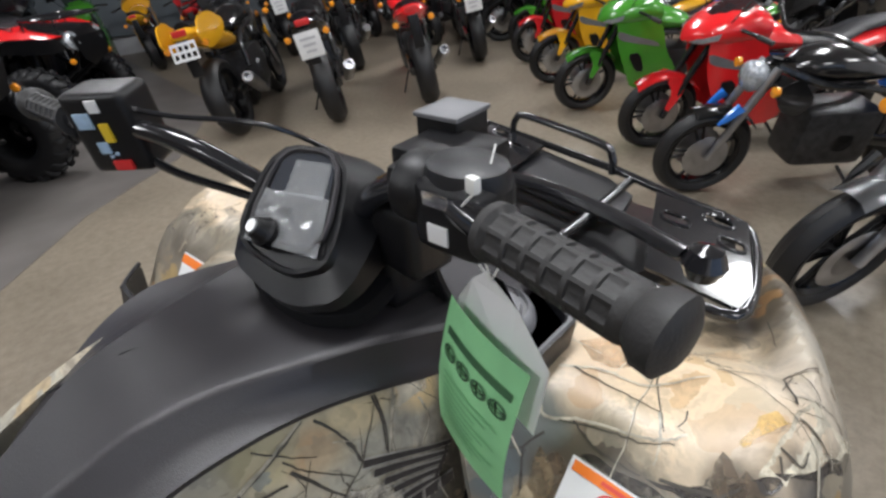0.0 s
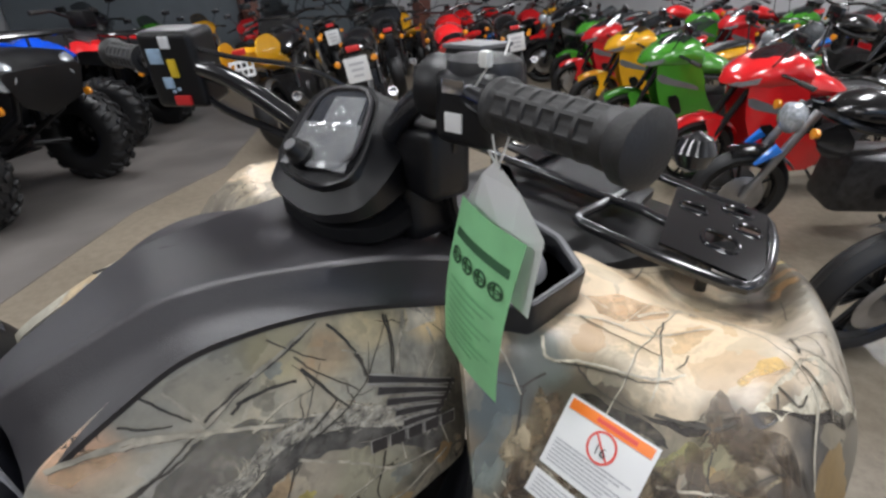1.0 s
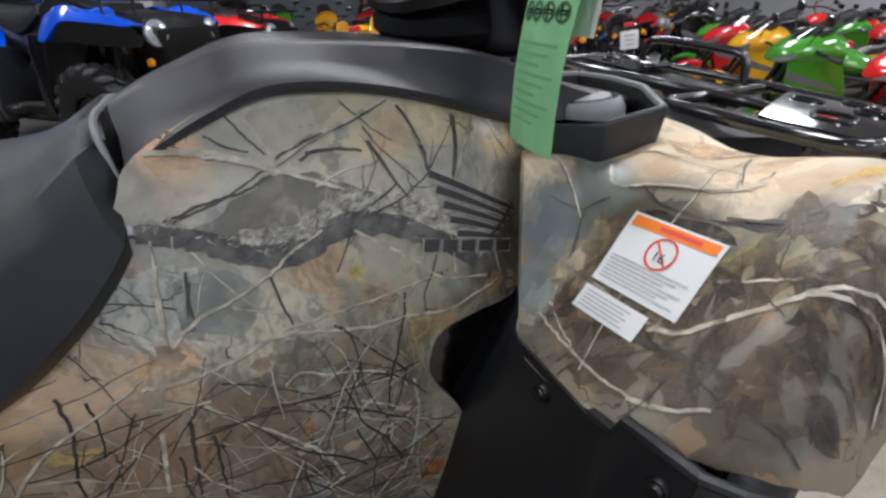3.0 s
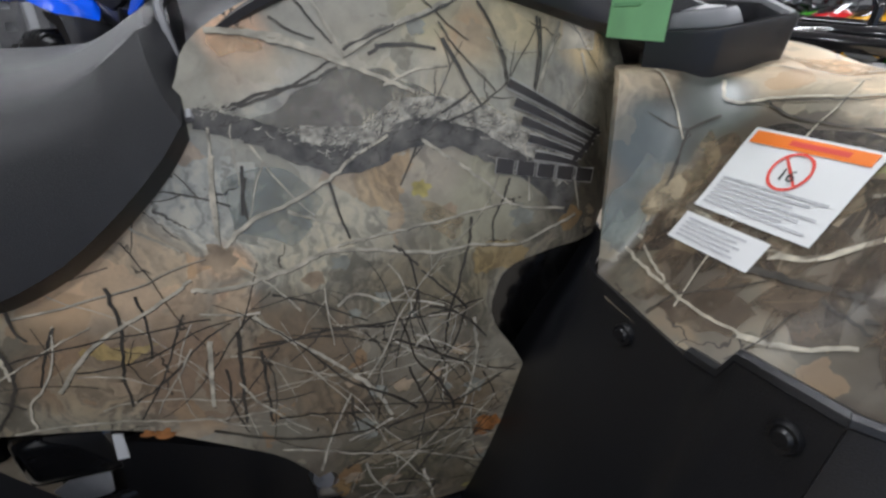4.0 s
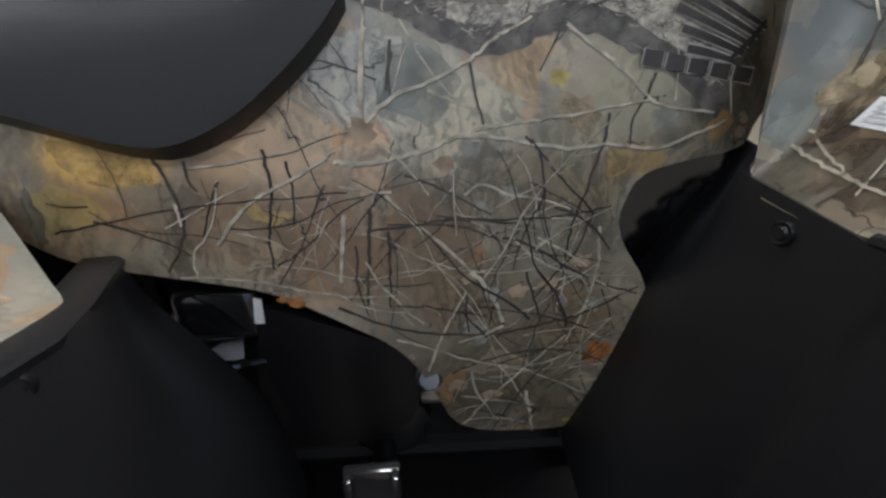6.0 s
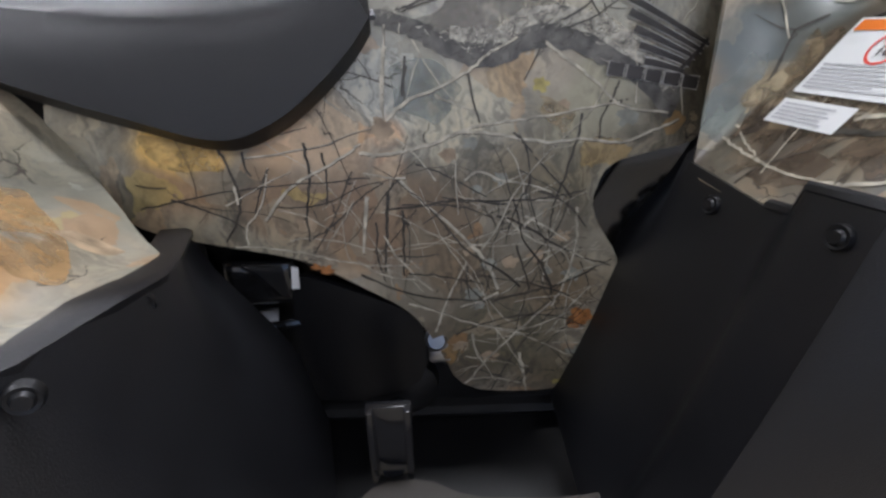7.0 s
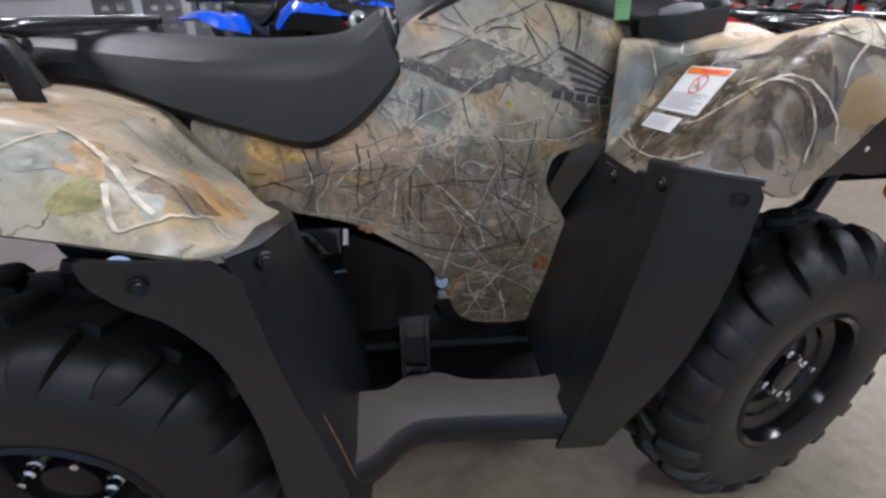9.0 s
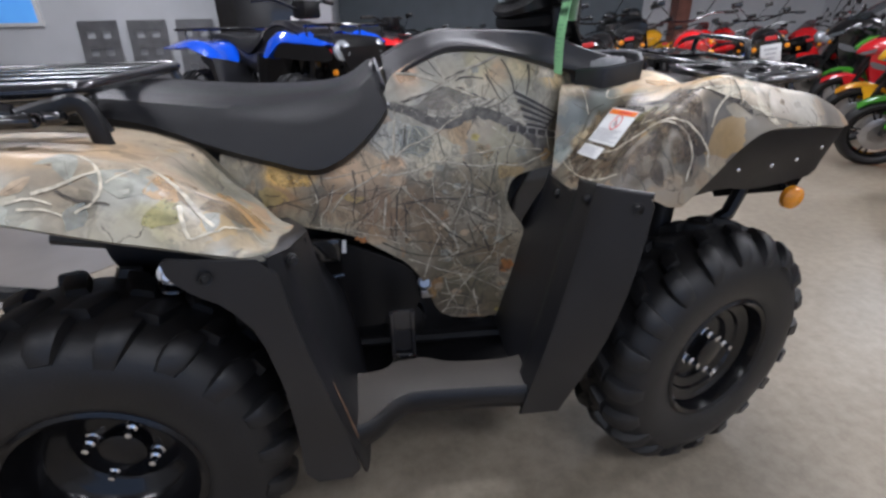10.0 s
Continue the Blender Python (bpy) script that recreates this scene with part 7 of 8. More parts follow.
bm = bmesh.new()
tube(bm, spline([(-0.50, -0.405, 0.894), (0.0, -0.405, 0.892), (0.04, -0.392, 0.891), (0.045, -0.375, 0.890), (0.02, -0.352, 0.890), (-0.50, -0.350, 0.892)], 8), 0.011, 10)
part("end_loop", bm, M_STEEL, rear_rack)
bm = bmesh.new()
tube(bm, [(-0.50, -0.255, 0.908), (0.07, -0.250, 0.904)], 0.011, 10)
part("side_bar", bm, M_STEEL, rear_rack)
bm = bmesh.new()
tube(bm, spline([(0.02, -0.375, 0.892), (0.06, -0.350, 0.903), (0.095, -0.340, 0.902), (0.11, -0.338, 0.826)], 6), 0.011, 8, flat=1.4)
part("bracket", bm, M_PLASTIC_D, rear_rack)

# amber reflector on a small bracket
reflector = part("amber_reflector", (lambda b: (lathe(b, [(0.0, 0.012), (0.02, 0.010), (0.027, 0.004), (0.028, -0.008), (0.0, -0.008)], pose(1.515, -0.262, 0.625, 90, 0, 0), 20), b)[1])(bmesh.new()), M_AMBER, quad, "round amber side reflector")
bm = bmesh.new()
tube(bm, [(1.515, -0.255, 0.63), (1.49, -0.20, 0.68), (1.45, -0.15, 0.74)], 0.007, 6)
part("bracket", bm, M_STEEL, quad)

# hang tag on its strings
tag = thing("hang_tag", "green paper hang tag with dark print on white strings", "tag")
TL, TR, BL, BR = Vector((0.919, -0.246, 1.074)), Vector((0.902, -0.333, 1.071)), Vector((0.916, -0.222, 0.919)), Vector((0.8954, -0.317, 0.923))


def tag_at(s, t, lift=0.0):
    p = TL.lerp(TR, s).lerp(BL.lerp(BR, s), t)
    n = (TR - TL).cross(BL - TL).normalized()
    if n.x > 0:
        n = -n
    return p + n * (lift + 0.006 * math.sin(math.pi * t) + 0.004 * math.sin(math.pi * s))


def tag_patch(name, s0, s1, t0, t1, material, lift, parent, label="", n=8):
    bm = bmesh.new()
    g = [[bm.verts.new(tag_at(s0 + (s1 - s0) * i / n, t0 + (t1 - t0) * j / n, lift)) for j in range(n + 1)] for i in range(n + 1)]
    for i in range(n):
        for j in range(n):
            bm.faces.new((g[i][j], g[i + 1][j], g[i + 1][j + 1], g[i][j + 1]))
    return part(name, bm, material, parent, label)


card = tag_patch("card", 0, 1, 0, 1, M_TAG, 0.0, tag, "green printed card")
tag_patch("print_bar", 0.08, 0.93, 0.15, 0.20, M_TAGINK, 0.0008, card)
for k in range(4):
    bm = bmesh.new()
    c = 0.17 + 0.22 * k
    ring = [bm.verts.new(tag_at(c + 0.10 * math.cos(a), 0.30 + 0.048 * math.sin(a), 0.0008)) for a in [2 * math.pi * q / 18 for q in range(18)]]
    ins = [bm.verts.new(tag_at(c + 0.07 * math.cos(a), 0.30 + 0.034 * math.sin(a), 0.0008)) for a in [2 * math.pi * q / 18 for q in range(18)]]
    for q in range(18):
        bm.faces.new((ring[q], ring[(q + 1) % 18], ins[(q + 1) % 18], ins[q]))
    for q in (0, 4, 9):
        bm.faces.new((ins[q], ins[q + 1], ins[(q + 9) % 18], ins[(q + 8) % 18]))
    part("print_symbol", bm, M_TAGINK, card)
for k in range(9):
    tag_patch("print_bar", 0.12, 0.88 - 0.12 * (k % 3), 0.44 + 0.05 * k, 0.456 + 0.05 * k, M_TAGFAINT, 0.0008, card, n=4)
bm = bmesh.new()
TOP = Vector((0.920, -0.284, 1.106))
o = [TL.lerp(TR, 0.06), TOP + Vector((0, 0.020, -0.010)), TOP + Vector((0, 0.006, 0.003)), TOP + Vector((0, -0.008, 0.002)), TOP + Vector((0, -0.020, -0.014)), TR + Vector((0.004, -0.008, 0.004)), TR.lerp(BR, 0.4) + Vector((0.004, -0.008, 0)), TL.lerp(BL, 0.4) + Vector((0.004, 0, 0))]
bm.faces.new([bm.verts.new(p + Vector((0.003, 0, 0))) for p in o])
bmesh.ops.solidify(bm, geom=bm.faces[:], thickness=0.0008)
part("backing_card", bm, M_WHITE, tag, "white backing card", smooth=False)
for pts in ([TOP, (0.914, -0.275, 1.125), (0.908, -0.268, 1.15), (0.908, -0.286, 1.175)], [TOP, (0.915, -0.283, 1.13), (0.922, -0.275, 1.155), (0.942, -0.268, 1.186)], [TOP, (0.918, -0.292, 1.12), (0.920, -0.296, 1.135)]):
    bm = bmesh.new()
    tube(bm, spline(pts, 8), 0.0008, 6)
    part("string", bm, M_STRING, tag, "thin white string")
bm = bmesh.new()
box(bm, 0.906, -0.285, 1.178, 0.006, 0.008, 0.010, 0.002)
part("cable_tie", bm, M_STRING, tag)


# ---- motorcycles ----
def build_bike(root, paint, kind, plate=False, accent=None):
    """A motorcycle along +x, its rear wheel over the origin. kind: sport or naked."""
    accent = accent or paint
    wheel(root, "rear_wheel", (0, 0, 0.312), 0, -1, 0.15, 0.312, 0.215, knobby=False)
    wheel(root, "front_wheel", (1.37, 0, 0.300), 0, -1, 0.11, 0.300, 0.215, knobby=False)
    bm = bmesh.new()
    for y in (-0.09, 0.09):
        tube(bm, [(1.37, y, 0.30), (1.14, y * 0.9, 0.86)], 0.024, 10)
    part("fork", bm, M_BLACKP if kind == "sport" else M_ALU, root)
    for y in (-1, 1):
        bm = bmesh.new()
        lathe(bm, [(0.135, 0.0), (0.14, 0.003), (0.08, 0.004), (0.08, 0.0)], pose(1.37, y * 0.065, 0.30, 90), 24)
        part("brake_disc", bm, M_ALU, root)
    bm = bmesh.new()
    for y in (-0.10, 0.10):
        tube(bm, [(0.0, y, 0.312), (0.5, y * 0.9, 0.40)], 0.03, 8, flat=1.4)
    part("swingarm", bm, M_BLACKP, root)
    bm = bmesh.new()
    box(bm, 0.66, 0, 0.42, 0.44, 0.30, 0.36, 0.05)
    lathe(bm, [(0.0, 0.0), (0.06, 0.0), (0.08, -0.02), (0.08, -0.3), (0.06, -0.32), (0.0, -0.32)], pose(0.62, -0.17, 0.40, 90), 18)
    part("engine", bm, M_ENGINE if kind == "sport" else M_CASE, root)
    bm = bmesh.new()
    for y in (-0.13, 0.13):
        tube(bm, spline([(0.42, y, 0.45), (0.5, y, 0.70), (0.9, y * 1.1, 0.78), (1.13, y * 0.4, 0.86)], 5), 0.024, 8)
    part("frame", bm, M_BLACKP, root)
    # tank
    bm = bmesh.new()
    secs = []
    for x, z, w, h in ((0.48, 0.80, 0.09, 0.05), (0.56, 0.84, 0.13, 0.09), (0.70, 0.88, 0.155, 0.13), (0.86, 0.90, 0.155, 0.14), (0.98, 0.885, 0.12, 0.11), (1.04, 0.86, 0.07, 0.06)):
        secs.append([Vector((x, w * math.cos(2 * math.pi * k / 14), z - h * 0.35 + h * 0.75 * math.sin(2 * math.pi * k / 14))) for k in range(14)])
    loft(bm, secs)
    part("tank", bm, paint, root)
    bm = bmesh.new()
    secs = []
    for x, z, w in ((0.56, 0.80, 0.09), (0.40, 0.785, 0.14), (0.20, 0.80, 0.13), (0.08, 0.86, 0.11), (-0.12, 0.89, 0.09), (-0.2, 0.89, 0.06)):
        secs.append([Vector((x, w * math.cos(2 * math.pi * k / 10), z + 0.03 * math.sin(2 * math.pi * k / 10))) for k in range(10)])
    loft(bm, secs)
    part("seat", bm, M_SEAT, root)
    bm = bmesh.new()
    secs = []
    for x, z, w, h in ((0.38, 0.70, 0.14, 0.14), (0.15, 0.75, 0.16, 0.19), (-0.08, 0.80, 0.155, 0.16), (-0.26, 0.835, 0.10, 0.10), (-0.29, 0.84, 0.07, 0.06)):
        secs.append([Vector((x, w * math.cos(2 * math.pi * k / 10), z + h * 0.5 * math.sin(2 * math.pi * k / 10))) for k in range(10)])
    loft(bm, secs)
    part("tail_unit", bm, accent, root)
    bm = bmesh.new()
    box(bm, -0.285, 0, 0.855, 0.03, 0.11, 0.045, 0.012)
    part("tail_light", bm, M_BTNRED, root, "red tail light")
    bm = bmesh.new()
    box(bm, -0.30, 0, 0.68, 0.02, 0.09, 0.26, 0.008, pose(0, 0, 0, 0, 0, 0))
    part("plate_holder", bm, M_PLASTIC_D, root)
    for y in (-1, 1):
        bm = bmesh.new()
        lathe(bm, [(0.0, -0.02), (0.022, -0.012), (0.026, 0.01), (0.0, 0.016)], pose(-0.27, y * 0.15, 0.76, 0, -90, 0), 12)
        part("turn_signal", bm, M_AMBER, root)
    if plate == "dotted":
        bm = bmesh.new()
        perforated(bm, -0.10, 0.10, -0.06, 0.06, 13, 7, [(1 + 3 * a, 3 + 3 * a, 1 + 3 * b, 3 + 3 * b) for a in range(4) for b in range(2)], lambda u, v: Vector((-0.335 + 0.25 * v, u, 0.74 + v)), 0.004)
        part("plate", bm, M_WHITE, root, "white perforated plate bracket", smooth=False)
        for y in (-1, 1):
            bm = bmesh.new()
            sheet(bm, [(-0.34, 0.80), (-0.25, 0.93), (-0.05, 0.95), (0.12, 0.86), (0.02, 0.74), (-0.18, 0.70)], lambda x, z, y=y: Vector((x, y * (0.15 + 0.12 * (x + 0.3) - 0.4 * max(0, 0.80 - z)), z)), 0.01, 0.05, 2)
            part("tail_cowl", bm, accent, root, "yellow tail cowl")
    elif plate:
        bm = bmesh.new()
        box(bm, -0.325, 0.0, 0.70, 0.006, 0.19, 0.19, 0.002)
        pl = part("plate", bm, M_WHITE, root, "white dealer plate")
        for k in range(3):
            bm = bmesh.new()
            box(bm, -0.3295, 0.0, 0.745 - 0.045 * k, 0.002, 0.12 - 0.02 * k, 0.018, 0.0)
            part("print_bar", bm, M_INKG, pl, smooth=False)
    # mudguard on the front wheel
    bm = bmesh.new()
    rows = []
    for k in range(13):
        a = math.radians((48 + 92 * k / 12) if kind == "sport" else (66 + 74 * k / 12))
        r = 0.325
        rows.append([Vector((1.37 + r * math.cos(a), y * 0.075, 0.30 + r * math.sin(a) - 0.03 * abs(y) ** 3)) for y in (-1, -0.6, 0, 0.6, 1)])
    loft(bm, rows, closed=False, caps=False)
    bmesh.ops.solidify(bm, geom=bm.faces[:], thickness=0.006)
    mudguard = part("front_mudguard", bm, paint, root)
    if kind == "sport":
        for y in (-1, 1):
            bm = bmesh.new()
            sheet(bm, [(1.40, 0.60), (1.34, 0.615), (1.24, 0.56), (1.28, 0.47), (1.34, 0.36), (1.38, 0.38), (1.345, 0.50)], lambda x, z, y=y: Vector((x, y * (0.085 + 0.03 * ease((0.6 - z) / 0.2)), z)), 0.005, 0.05, 1)
            part("fork_cover", bm, paint, mudguard)
    # bars and mirrors
    bm = bmesh.new()
    hz = 0.96 if kind == "sport" else 1.08
    tube(bm, spline([(0.98, -0.36, hz - 0.02), (1.06, -0.22, hz), (1.12, 0, hz - 0.04), (1.06, 0.22, hz), (0.98, 0.36, hz - 0.02)], 5), 0.012, 8)
    bars = part("handlebar", bm, M_BLACKP, root)
    for y in (-1, 1):
        bm = bmesh.new()
        tube(bm, [(1.0, y * 0.33, hz - 0.015), (0.95, y * 0.42, hz - 0.03)], 0.018, 8)
        part("grip", bm, M_GRIP, bars)
        bm = bmesh.new()
        mx, my, mz = (1.10, y * 0.32, 1.20) if kind == "sport" else (1.05, y * 0.30, hz + 0.20)
        tube(bm, [(1.12, y * 0.16, hz + 0.01), (mx, my, mz)], 0.006, 6)
        box(bm, mx - 0.01, my, mz, 0.03, 0.13, 0.07, 0.012)
        part("mirror", bm, M_BLACKP, root)
    # exhaust
    bm = bmesh.new()
    tube(bm, spline([(0.85, -0.1, 0.28), (0.6, -0.14, 0.20), (0.35, -0.18, 0.26)], 5), 0.022, 10)
    lathe(bm, [(0.03, 0.0), (0.05, 0.05), (0.052, 0.36), (0.042, 0.40), (0.03, 0.40), (0.028, 0.34), (0.0, 0.34)], Matrix.Translation((0.36, -0.18, 0.26)) @ Vector((-0.9, -0.12, 0.42)).to_track_quat("Z", "X").to_matrix().to_4x4(), 20)
    part("exhaust", bm, M_ALU, root, "brushed metal exhaust")
    bm = bmesh.new()
    tube(bm, [(0.55, 0.12, 0.22), (0.40, 0.24, 0.01)], 0.010, 6)
    part("kickstand", bm, M_BLACKP, root)
    if kind == "sport":
        bm = bmesh.new()
        secs = []
        for x, z, w, h in ((1.50, 0.76, 0.03, 0.02), (1.46, 0.785, 0.10, 0.07), (1.38, 0.81, 0.16, 0.12), (1.26, 0.84, 0.20, 0.17), (1.12, 0.86, 0.21, 0.19), (1.02, 0.84, 0.20, 0.14)):
            x, z, w, h = x - 0.17, z + 0.10, w * 1.15, h * 1.2
            secs.append([Vector((x, w * (abs(math.cos(a)) ** 0.8) * (1 if math.cos(a) > 0 else -1), z + h * 0.6 * math.sin(a))) for a in [2 * math.pi * k / 18 for k in range(18)]])
        loft(bm, secs)
        nose = part("nose_fairing", bm, paint, root, "glossy painted nose fairing")
        for y in (-1, 1):
            bm = bmesh.new()
            pts = [(1.475, 0.035, 0.768), (1.43, 0.13, 0.80), (1.34, 0.182, 0.845), (1.35, 0.178, 0.80), (1.42, 0.125, 0.762), (1.465, 0.06, 0.750)]
            c = [Vector((x - 0.160, y * (yy * 1.15 + 0.012), z + 0.10)) for x, yy, z in pts]
            bm.faces.new([bm.verts.new(p) for p in c])
            bmesh.ops.solidify(bm, geom=bm.faces[:], thickness=0.008)
            part("headlight", bm, M_GLASS, nose, "clear headlight")
            bm = bmesh.new()

            def flank(x, z, y=y):
                return Vector((x, y * (0.205 - 0.05 * ease((x - 1.0) / 0.25) - 0.16 * max(0, 0.5 - z) ** 1.2), z))

            sheet(bm, [(1.12, 0.99), (1.21, 0.90), (1.18, 0.68), (1.08, 0.46), (0.98, 0.26), (0.62, 0.22), (0.50, 0.32), (0.62, 0.46), (0.74, 0.62), (0.80, 0.80), (0.90, 0.93)], flank, 0.006, 0.07, 1)
            side = part("side_fairing", bm, paint, root)
            bm = bmesh.new()
            sheet(bm, [(0.98, 0.62), (1.08, 0.60), (0.98, 0.44), (0.90, 0.44)], lambda x, z, y=y: flank(x, z) + Vector((0, y * 0.008, 0)), 0.004, 0.1, 1)
            part("vent", bm, M_PLASTIC_D, side)
            bm = bmesh.new()
            sheet(bm, [(1.20, 0.80), (1.02, 0.75), (0.84, 0.70), (0.80, 0.655), (0.98, 0.69), (1.17, 0.72)], lambda x, z, y=y: flank(x, z) + Vector((0, y * 0.006, 0)), 0.003, 0.1, 1)
            part("stripe", bm, M_GREY, side, "grey fairing stripe")
        bm = bmesh.new()
        rows = []
        for k in range(7):
            t = k / 6
            x, z, w = 1.21 - 0.36 * t, 0.99 + 0.245 * t ** 0.85, 0.165 * (1 - 0.35 * t ** 2)
            rows.append([Vector((x - 0.07 * abs(s) ** 2, w * s, z - 0.03 * abs(s) ** 2)) for s in (-1, -0.6, -0.2, 0.2, 0.6, 1)])
        loft(bm, rows, closed=False, caps=False)
        bmesh.ops.solidify(bm, geom=bm.faces[:], thickness=0.003)
        part("windscreen", bm, M_SHIELD, root, "dark tinted windscreen")
    else:
        bm = bmesh.new()
        lathe(bm, [(0.0, 0.035), (0.05, 0.028), (0.085, 0.0), (0.09, -0.012), (0.085, -0.06), (0.05, -0.10), (0.0, -0.11)], Matrix.Translation((1.25, 0, 0.79)) @ pose(0, 0, 0, 0, 98, 0), 24)
        part("headlight", bm, M_GLASS, root, "round chrome headlight")
        for y in (-1, 1):
            bm = bmesh.new()
            lathe(bm, [(0.0, -0.025), (0.026, -0.012), (0.03, 0.012), (0.0, 0.02)], pose(1.20, y * 0.22, 0.79, 0, 90, 0), 12)
            part("turn_signal", bm, M_AMBER, root)
            bm = bmesh.new()
            sheet(bm, [(1.16, 0.78), (1.05, 0.84), (0.92, 0.70), (1.0, 0.60), (1.12, 0.66)], lambda x, z, y=y: Vector((x, y * 0.17, z)), 0.006, 0.08, 1)
            part("side_cover", bm, M_BLACKP, root)
            bm = bmesh.new()
            tube(bm, [(1.385, y * 0.107, 0.545), (1.345, y * 0.112, 0.59), (1.285, y * 0.112, 0.655)], 0.006, 8, flat=1.6, r_end=0.024)
            part("fork_guard", bm, accent, root)
    return root


def bike_pose(px, py, fx, fy, front, size=1.0):
    """Stand a bike with its front (or rear) wheel on the floor at (px, py), heading (fx, fy), a little over on its stand."""
    a = math.atan2(fy, fx)
    ox = 1.37 * size if front else 0.0
    x, y = px - ox * math.cos(a), py - ox * math.sin(a)
    return pose(x, y, 0, 0, 0, math.degrees(a)) @ pose(0, 0, 0, -9 if front else -10, 0, 0) @ Matrix.Scale(size, 4)


BIKES = {}
GROUPS = "motorcycles in the showroom"


def bike(key, paint, kind, label, m, plate=False, accent=None):
    if key in BIKES:
        b = copy_thing(BIKES[key], m)
        return b
    b = thing("motorcycle", label, "motorcycle", GROUPS, m)
    build_bike(b, paint, kind, plate, accent)
    BIKES[key] = b
    return b


HEAD = (-0.78, 0.63)
bike("red", M_RED, "sport", "red sport motorcycle with twin headlights, parked in a row", bike_pose(3.84, 1.0, *HEAD, True, 0.84))
bike("green", M_GREENP, "sport", "green sport motorcycle parked in a row", bike_pose(4.26, 1.84, *HEAD, True, 0.84))
bike("yellow", M_YELP, "sport", "yellow sport motorcycle parked in a row", bike_pose(4.82, 2.57, *HEAD, True, 0.84))
bike("dark_red", M_DRED, "sport", "dark red sport motorcycle parked in a row", bike_pose(5.43, 3.34, *HEAD, True, 0.84))
bike("blue", M_BLACKP, "naked", "black naked motorcycle with blue fork guards", bike_pose(3.37, 0.50, -0.74, 0.67, True, 0.83), accent=M_LBLUE)
bike("silver", M_SILVER, "naked", "silver motorcycle with round headlight", bike_pose(2.72, -0.25, -0.90, 0.43, True, 0.9), accent=M_BLACKP)
AWAY = (0.50, 0.87)
bike("white_plate", M_BLACKP, "naked", "black motorcycle with a white dealer plate", bike_pose(2.78, 3.33, *AWAY, False), plate=True)
bike("red_rear", M_RED, "naked", "red motorcycle seen from its tail", bike_pose(3.64, 3.08, 0.55, 0.84, False), accent=M_RED)
bike("yellow_rear", M_BLACKP, "naked", "black and yellow motorcycle with a dotted plate", bike_pose(2.05, 3.72, 0.62, 0.78, False), accent=M_YELP, plate="dotted")
bike("black", M_BLACKP, "sport", "black sport motorcycle parked in a row", bike_pose(2.50, 4.55, 0.42, 0.9, False))
bike("black", M_BLACKP, "sport", "", bike_pose(4.05, 4.95, *AWAY, False))
bike("white_plate", M_BLACKP, "naked", "", bike_pose(5.19, 3.95, 0.6, 0.8, False))
random.seed(4)
BIKE_KEYS = ["red", "green", "blue", "black", "silver", "red_rear", "dark_red", "white_plate", "yellow"]
for i in range(7):
    bike(BIKE_KEYS[(i * 2 + 1) % 9], None, "", "", bike_pose(5.9 + 0.62 * i * 0.6, 4.1 + 0.62 * i * 0.8, *HEAD, True))
for i in range(6):
    bike(BIKE_KEYS[(i * 4 + 3) % 9], None, "", "", bike_pose(6.2 + 0.5 * i, 0.9 + 0.75 * i, -0.9, 0.4, True))
for i in range(7):
    bike(BIKE_KEYS[(i * 5 + 2) % 9], None, "", "", bike_pose(3.2 + 0.8 * i, 6.5 + 0.1 * i, 0.3, 0.95, False))
for i in range(4):
    bike(BIKE_KEYS[(i * 3 + 5) % 9], None, "", "", bike_pose(4.8 + 0.75 * i, -0.9 - 0.25 * i, -0.9, 0.4, True))

for i in range(6):
    bike(BIKE_KEYS[(i * 2) % 9], None, "", "", bike_pose(5.6 + 0.72 * i, 5.3 + 0.12 * i, 0.25, 0.97, False))
for i in range(6):
    bike(BIKE_KEYS[(i * 4 + 2) % 9], None, "", "", bike_pose(8.0 + 0.35 * i, 1.2 + 0.8 * i, -0.85, 0.5, True))
for i in range(5):
    bike(BIKE_KEYS[(i * 7 + 3) % 9], None, "", "", bike_pose(0.95 + 0.72 * i, 7.4 + 0.05 * i, 0.3, 0.95, False))

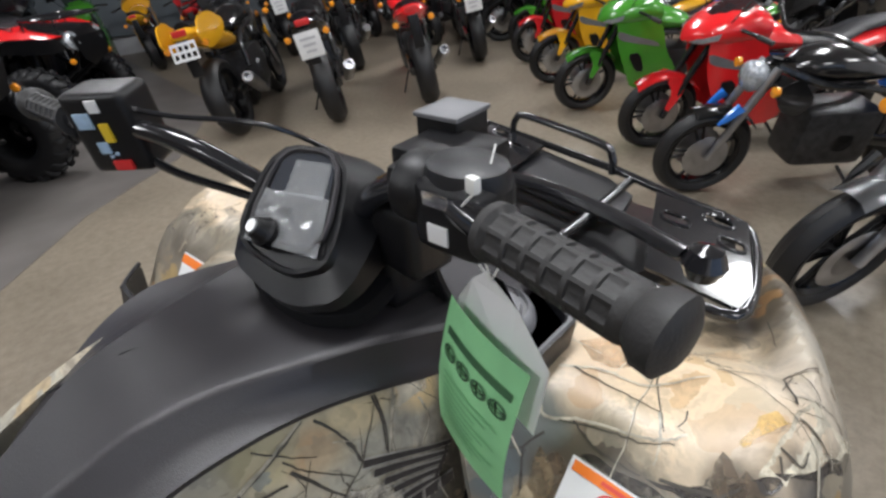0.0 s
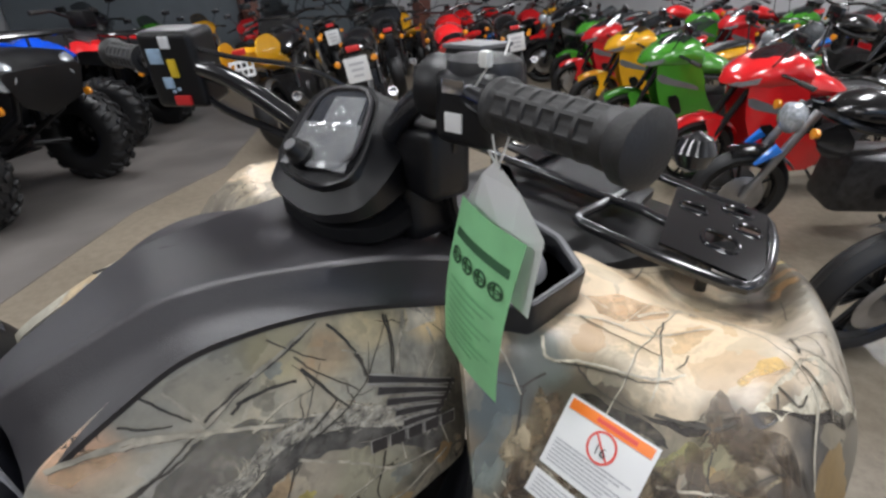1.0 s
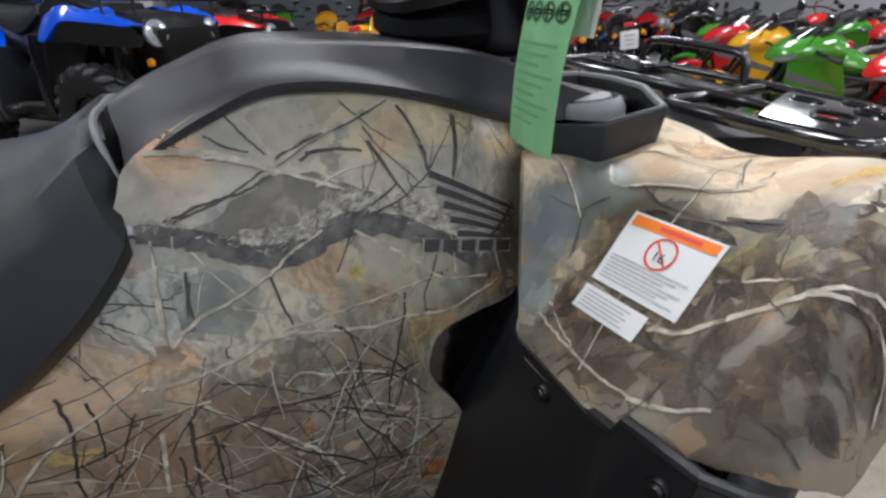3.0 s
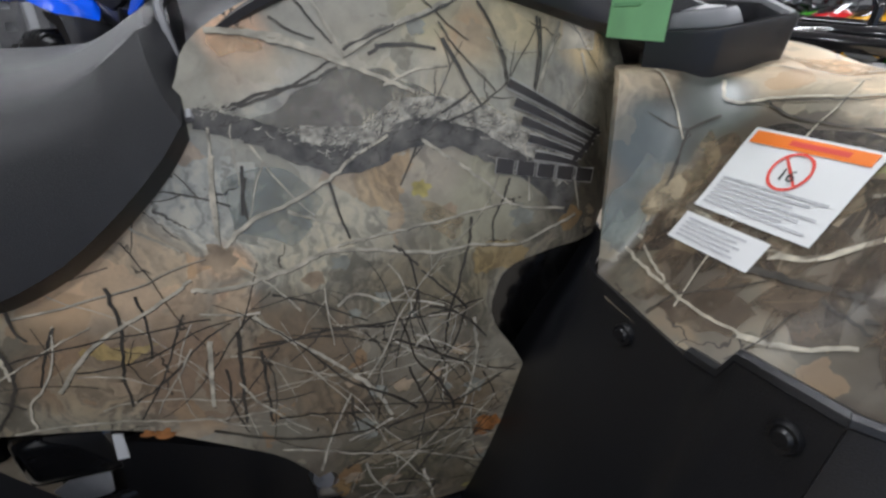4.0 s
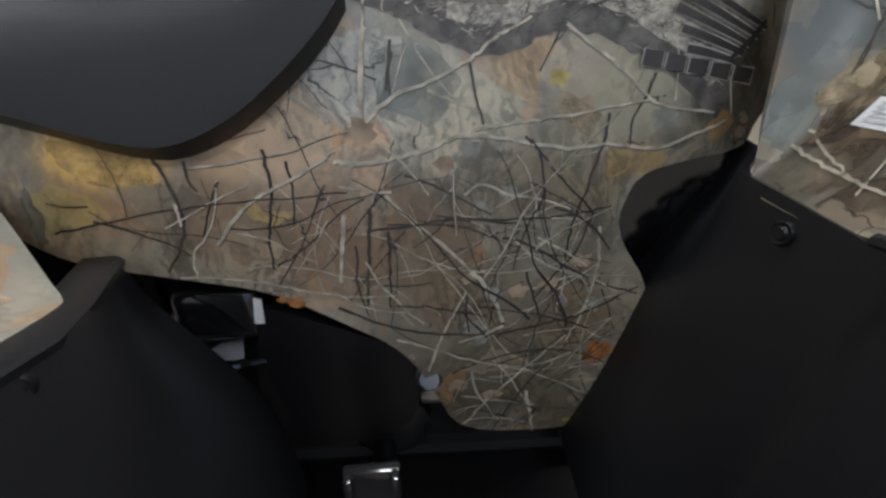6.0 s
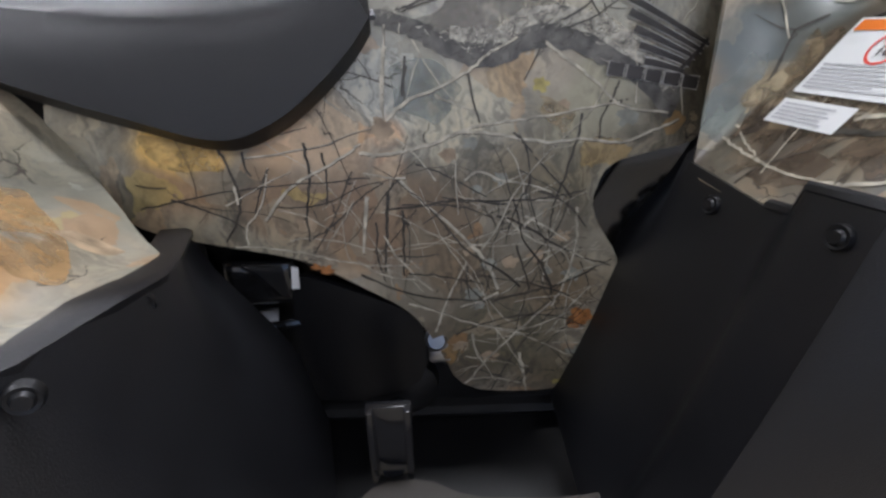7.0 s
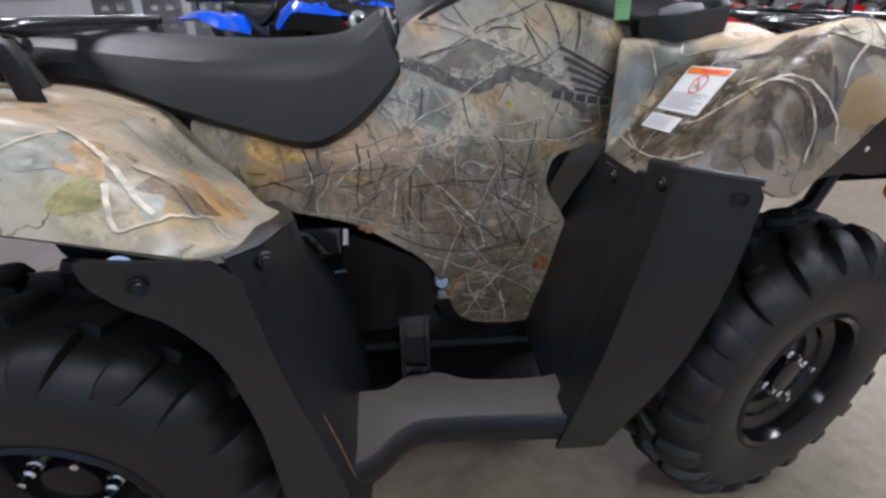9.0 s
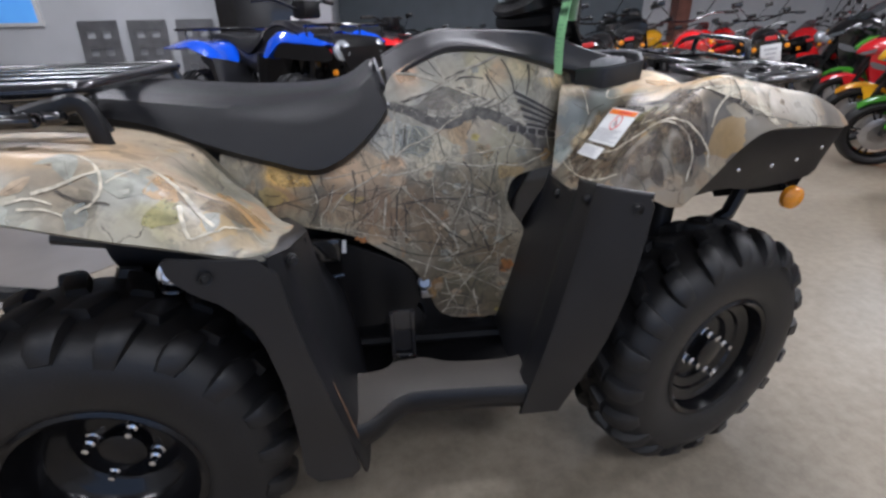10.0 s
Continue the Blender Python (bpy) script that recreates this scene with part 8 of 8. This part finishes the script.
# ---- other quad bikes ----
for paint, label, at in ((M_BLUE, "blue and black quad bike with black seat", pose(-0.74, 4.50, 0, 0, 0, -42) @ Matrix.Scale(1.10, 4)), (M_RED, "red and black quad bike", pose(0.12, 5.95, 0, 0, 0, -36))):
    q = thing("quad_bike", label, "quad bike", "parked quad bikes", at)
    build_quad(q, M_PLASTIC_D, paint, paint, False, (0.0, -0.47, 0.31), (1.25, -0.46, 0.31), 0.0, 0.0)
    bm = bmesh.new()
    tube(bm, spline([(0.82, -0.42, 1.14), (0.86, -0.26, 1.15), (0.93, -0.08, 1.08), (0.93, 0.08, 1.08), (0.86, 0.26, 1.15), (0.82, 0.42, 1.14)], 6), 0.013, 8)
    hb = part("handlebar", bm, M_PLASTIC_D, q)
    bm = bmesh.new()
    box(bm, 0.95, 0, 1.08, 0.16, 0.18, 0.14, 0.03)
    part("instrument_pod", bm, M_PLASTIC_D, hb)
    for y in (-1, 1):
        bm = bmesh.new()
        tube(bm, [(0.82, y * 0.44, 1.14), (0.86, y * 0.30, 1.15)], 0.019, 10)
        part("grip", bm, M_GRIP, hb)
        bm = bmesh.new()
        lathe(bm, [(0.0, 0.02), (0.05, 0.015), (0.075, 0.0), (0.075, -0.03), (0.0, -0.03)], pose(1.545, y * 0.22, 0.775, 0, 80, 12 * y), 20)
        part("headlight", bm, M_GLASS, q, "clear headlight")
        bm = bmesh.new()
        lathe(bm, [(0.0, 0.012), (0.022, 0.008), (0.024, -0.01), (0.0, -0.01)], pose(1.52, y * 0.30, 0.62, 90, 0, 0), 14)
        part("amber_reflector", bm, M_AMBER, q)
    bm = bmesh.new()
    loop = [(1.20, -0.36), (1.55, -0.33), (1.58, -0.28), (1.58, 0.28), (1.55, 0.33), (1.20, 0.36)]
    tube(bm, [Vector((u, v, 0.955)) for u, v in round_outline(loop, 2)], 0.012, 8, closed=True)
    for v in (-0.2, -0.07, 0.07, 0.2):
        tube(bm, [(1.20, v, 0.955), (1.57, v, 0.955)], 0.008, 6)
    for u, v in ((1.25, -0.3), (1.5, -0.3), (1.25, 0.3), (1.5, 0.3)):
        tube(bm, [(u, v, 0.955), (u, v, 0.86)], 0.009, 6)
    part("front_rack", bm, M_STEEL, q)
    bm = bmesh.new()
    loop = [(0.05, -0.36), (-0.45, -0.38), (-0.48, -0.34), (-0.48, 0.34), (-0.45, 0.38), (0.05, 0.36)]
    tube(bm, [Vector((u, v, 0.95)) for u, v in round_outline(loop, 2)], 0.012, 8, closed=True)
    for v in (-0.2, -0.07, 0.07, 0.2):
        tube(bm, [(0.05, v, 0.95), (-0.47, v, 0.95)], 0.008, 6)
    for u, v in ((0.0, -0.3), (-0.4, -0.3), (0.0, 0.3), (-0.4, 0.3)):
        tube(bm, [(u, v, 0.95), (u, v, 0.84)], 0.009, 6)
    part("rear_rack", bm, M_STEEL, q)

# ---- things along the partition wall ----
for k in range(3):
    r = thing("loading_ramp", "grey metal loading ramp leaning on the wall", "ramp", "ramps on the wall", pose(-3.05 + 0.63 * k, 6.42, 0, -7, 0, 0))
    bm = bmesh.new()
    perforated(bm, -0.25, 0.25, 0.0, 1.20, 10, 27, [(2, 4, 2 + 5 * j, 4 + 5 * j) for j in range(5)] + [(6, 8, 2 + 5 * j, 4 + 5 * j) for j in range(5)], lambda u, v: Vector((u, 0, v)), 0.0)
    bmesh.ops.solidify(bm, geom=bm.faces[:], thickness=0.02)
    part("panel", bm, M_RAMP, r)
cab = thing("display_cabinet", "tall black display cabinet", "cabinet", m=pose(-0.80, 6.25, 0))
bm = bmesh.new()
box(bm, 0, 0, 0.95, 1.05, 0.5, 1.9, 0.015)
part("body", bm, M_BLACKP, cab)
bm = bmesh.new()
box(bm, 0.45, -0.256, 1.12, 0.10, 0.008, 0.14, 0.002)
part("notice", bm, M_WHITE, cab, "white paper notice")
scr = thing("monitor", "flat monitor with blue picture and white border", "monitor", m=pose(-4.25, 6.572, 1.46, 0, 0, 0))
bm = bmesh.new()
box(bm, 0, 0, 0, 1.1, 0.05, 0.65, 0.01)
part("frame", bm, M_WHITE, scr)
bm = bmesh.new()
box(bm, 0, -0.028, 0, 1.0, 0.006, 0.56, 0.002)
part("screen", bm, mat("blue_screen", (0.10, 0.33, 0.75), 0.3, var=0.2, scale=2, emit=0.5), scr)
for px in (3.4, 7.2):
    slab("post", [(px, 9.2), (px + 0.3, 9.2), (px + 0.3, 9.48), (px, 9.48)], 0, CEIL, M_WOOD)
slab("slat_wall", [(0.1, 9.40), (6.5, 9.40), (6.5, 9.48), (0.1, 9.48)], 0.3, 2.4, M_WALLD)
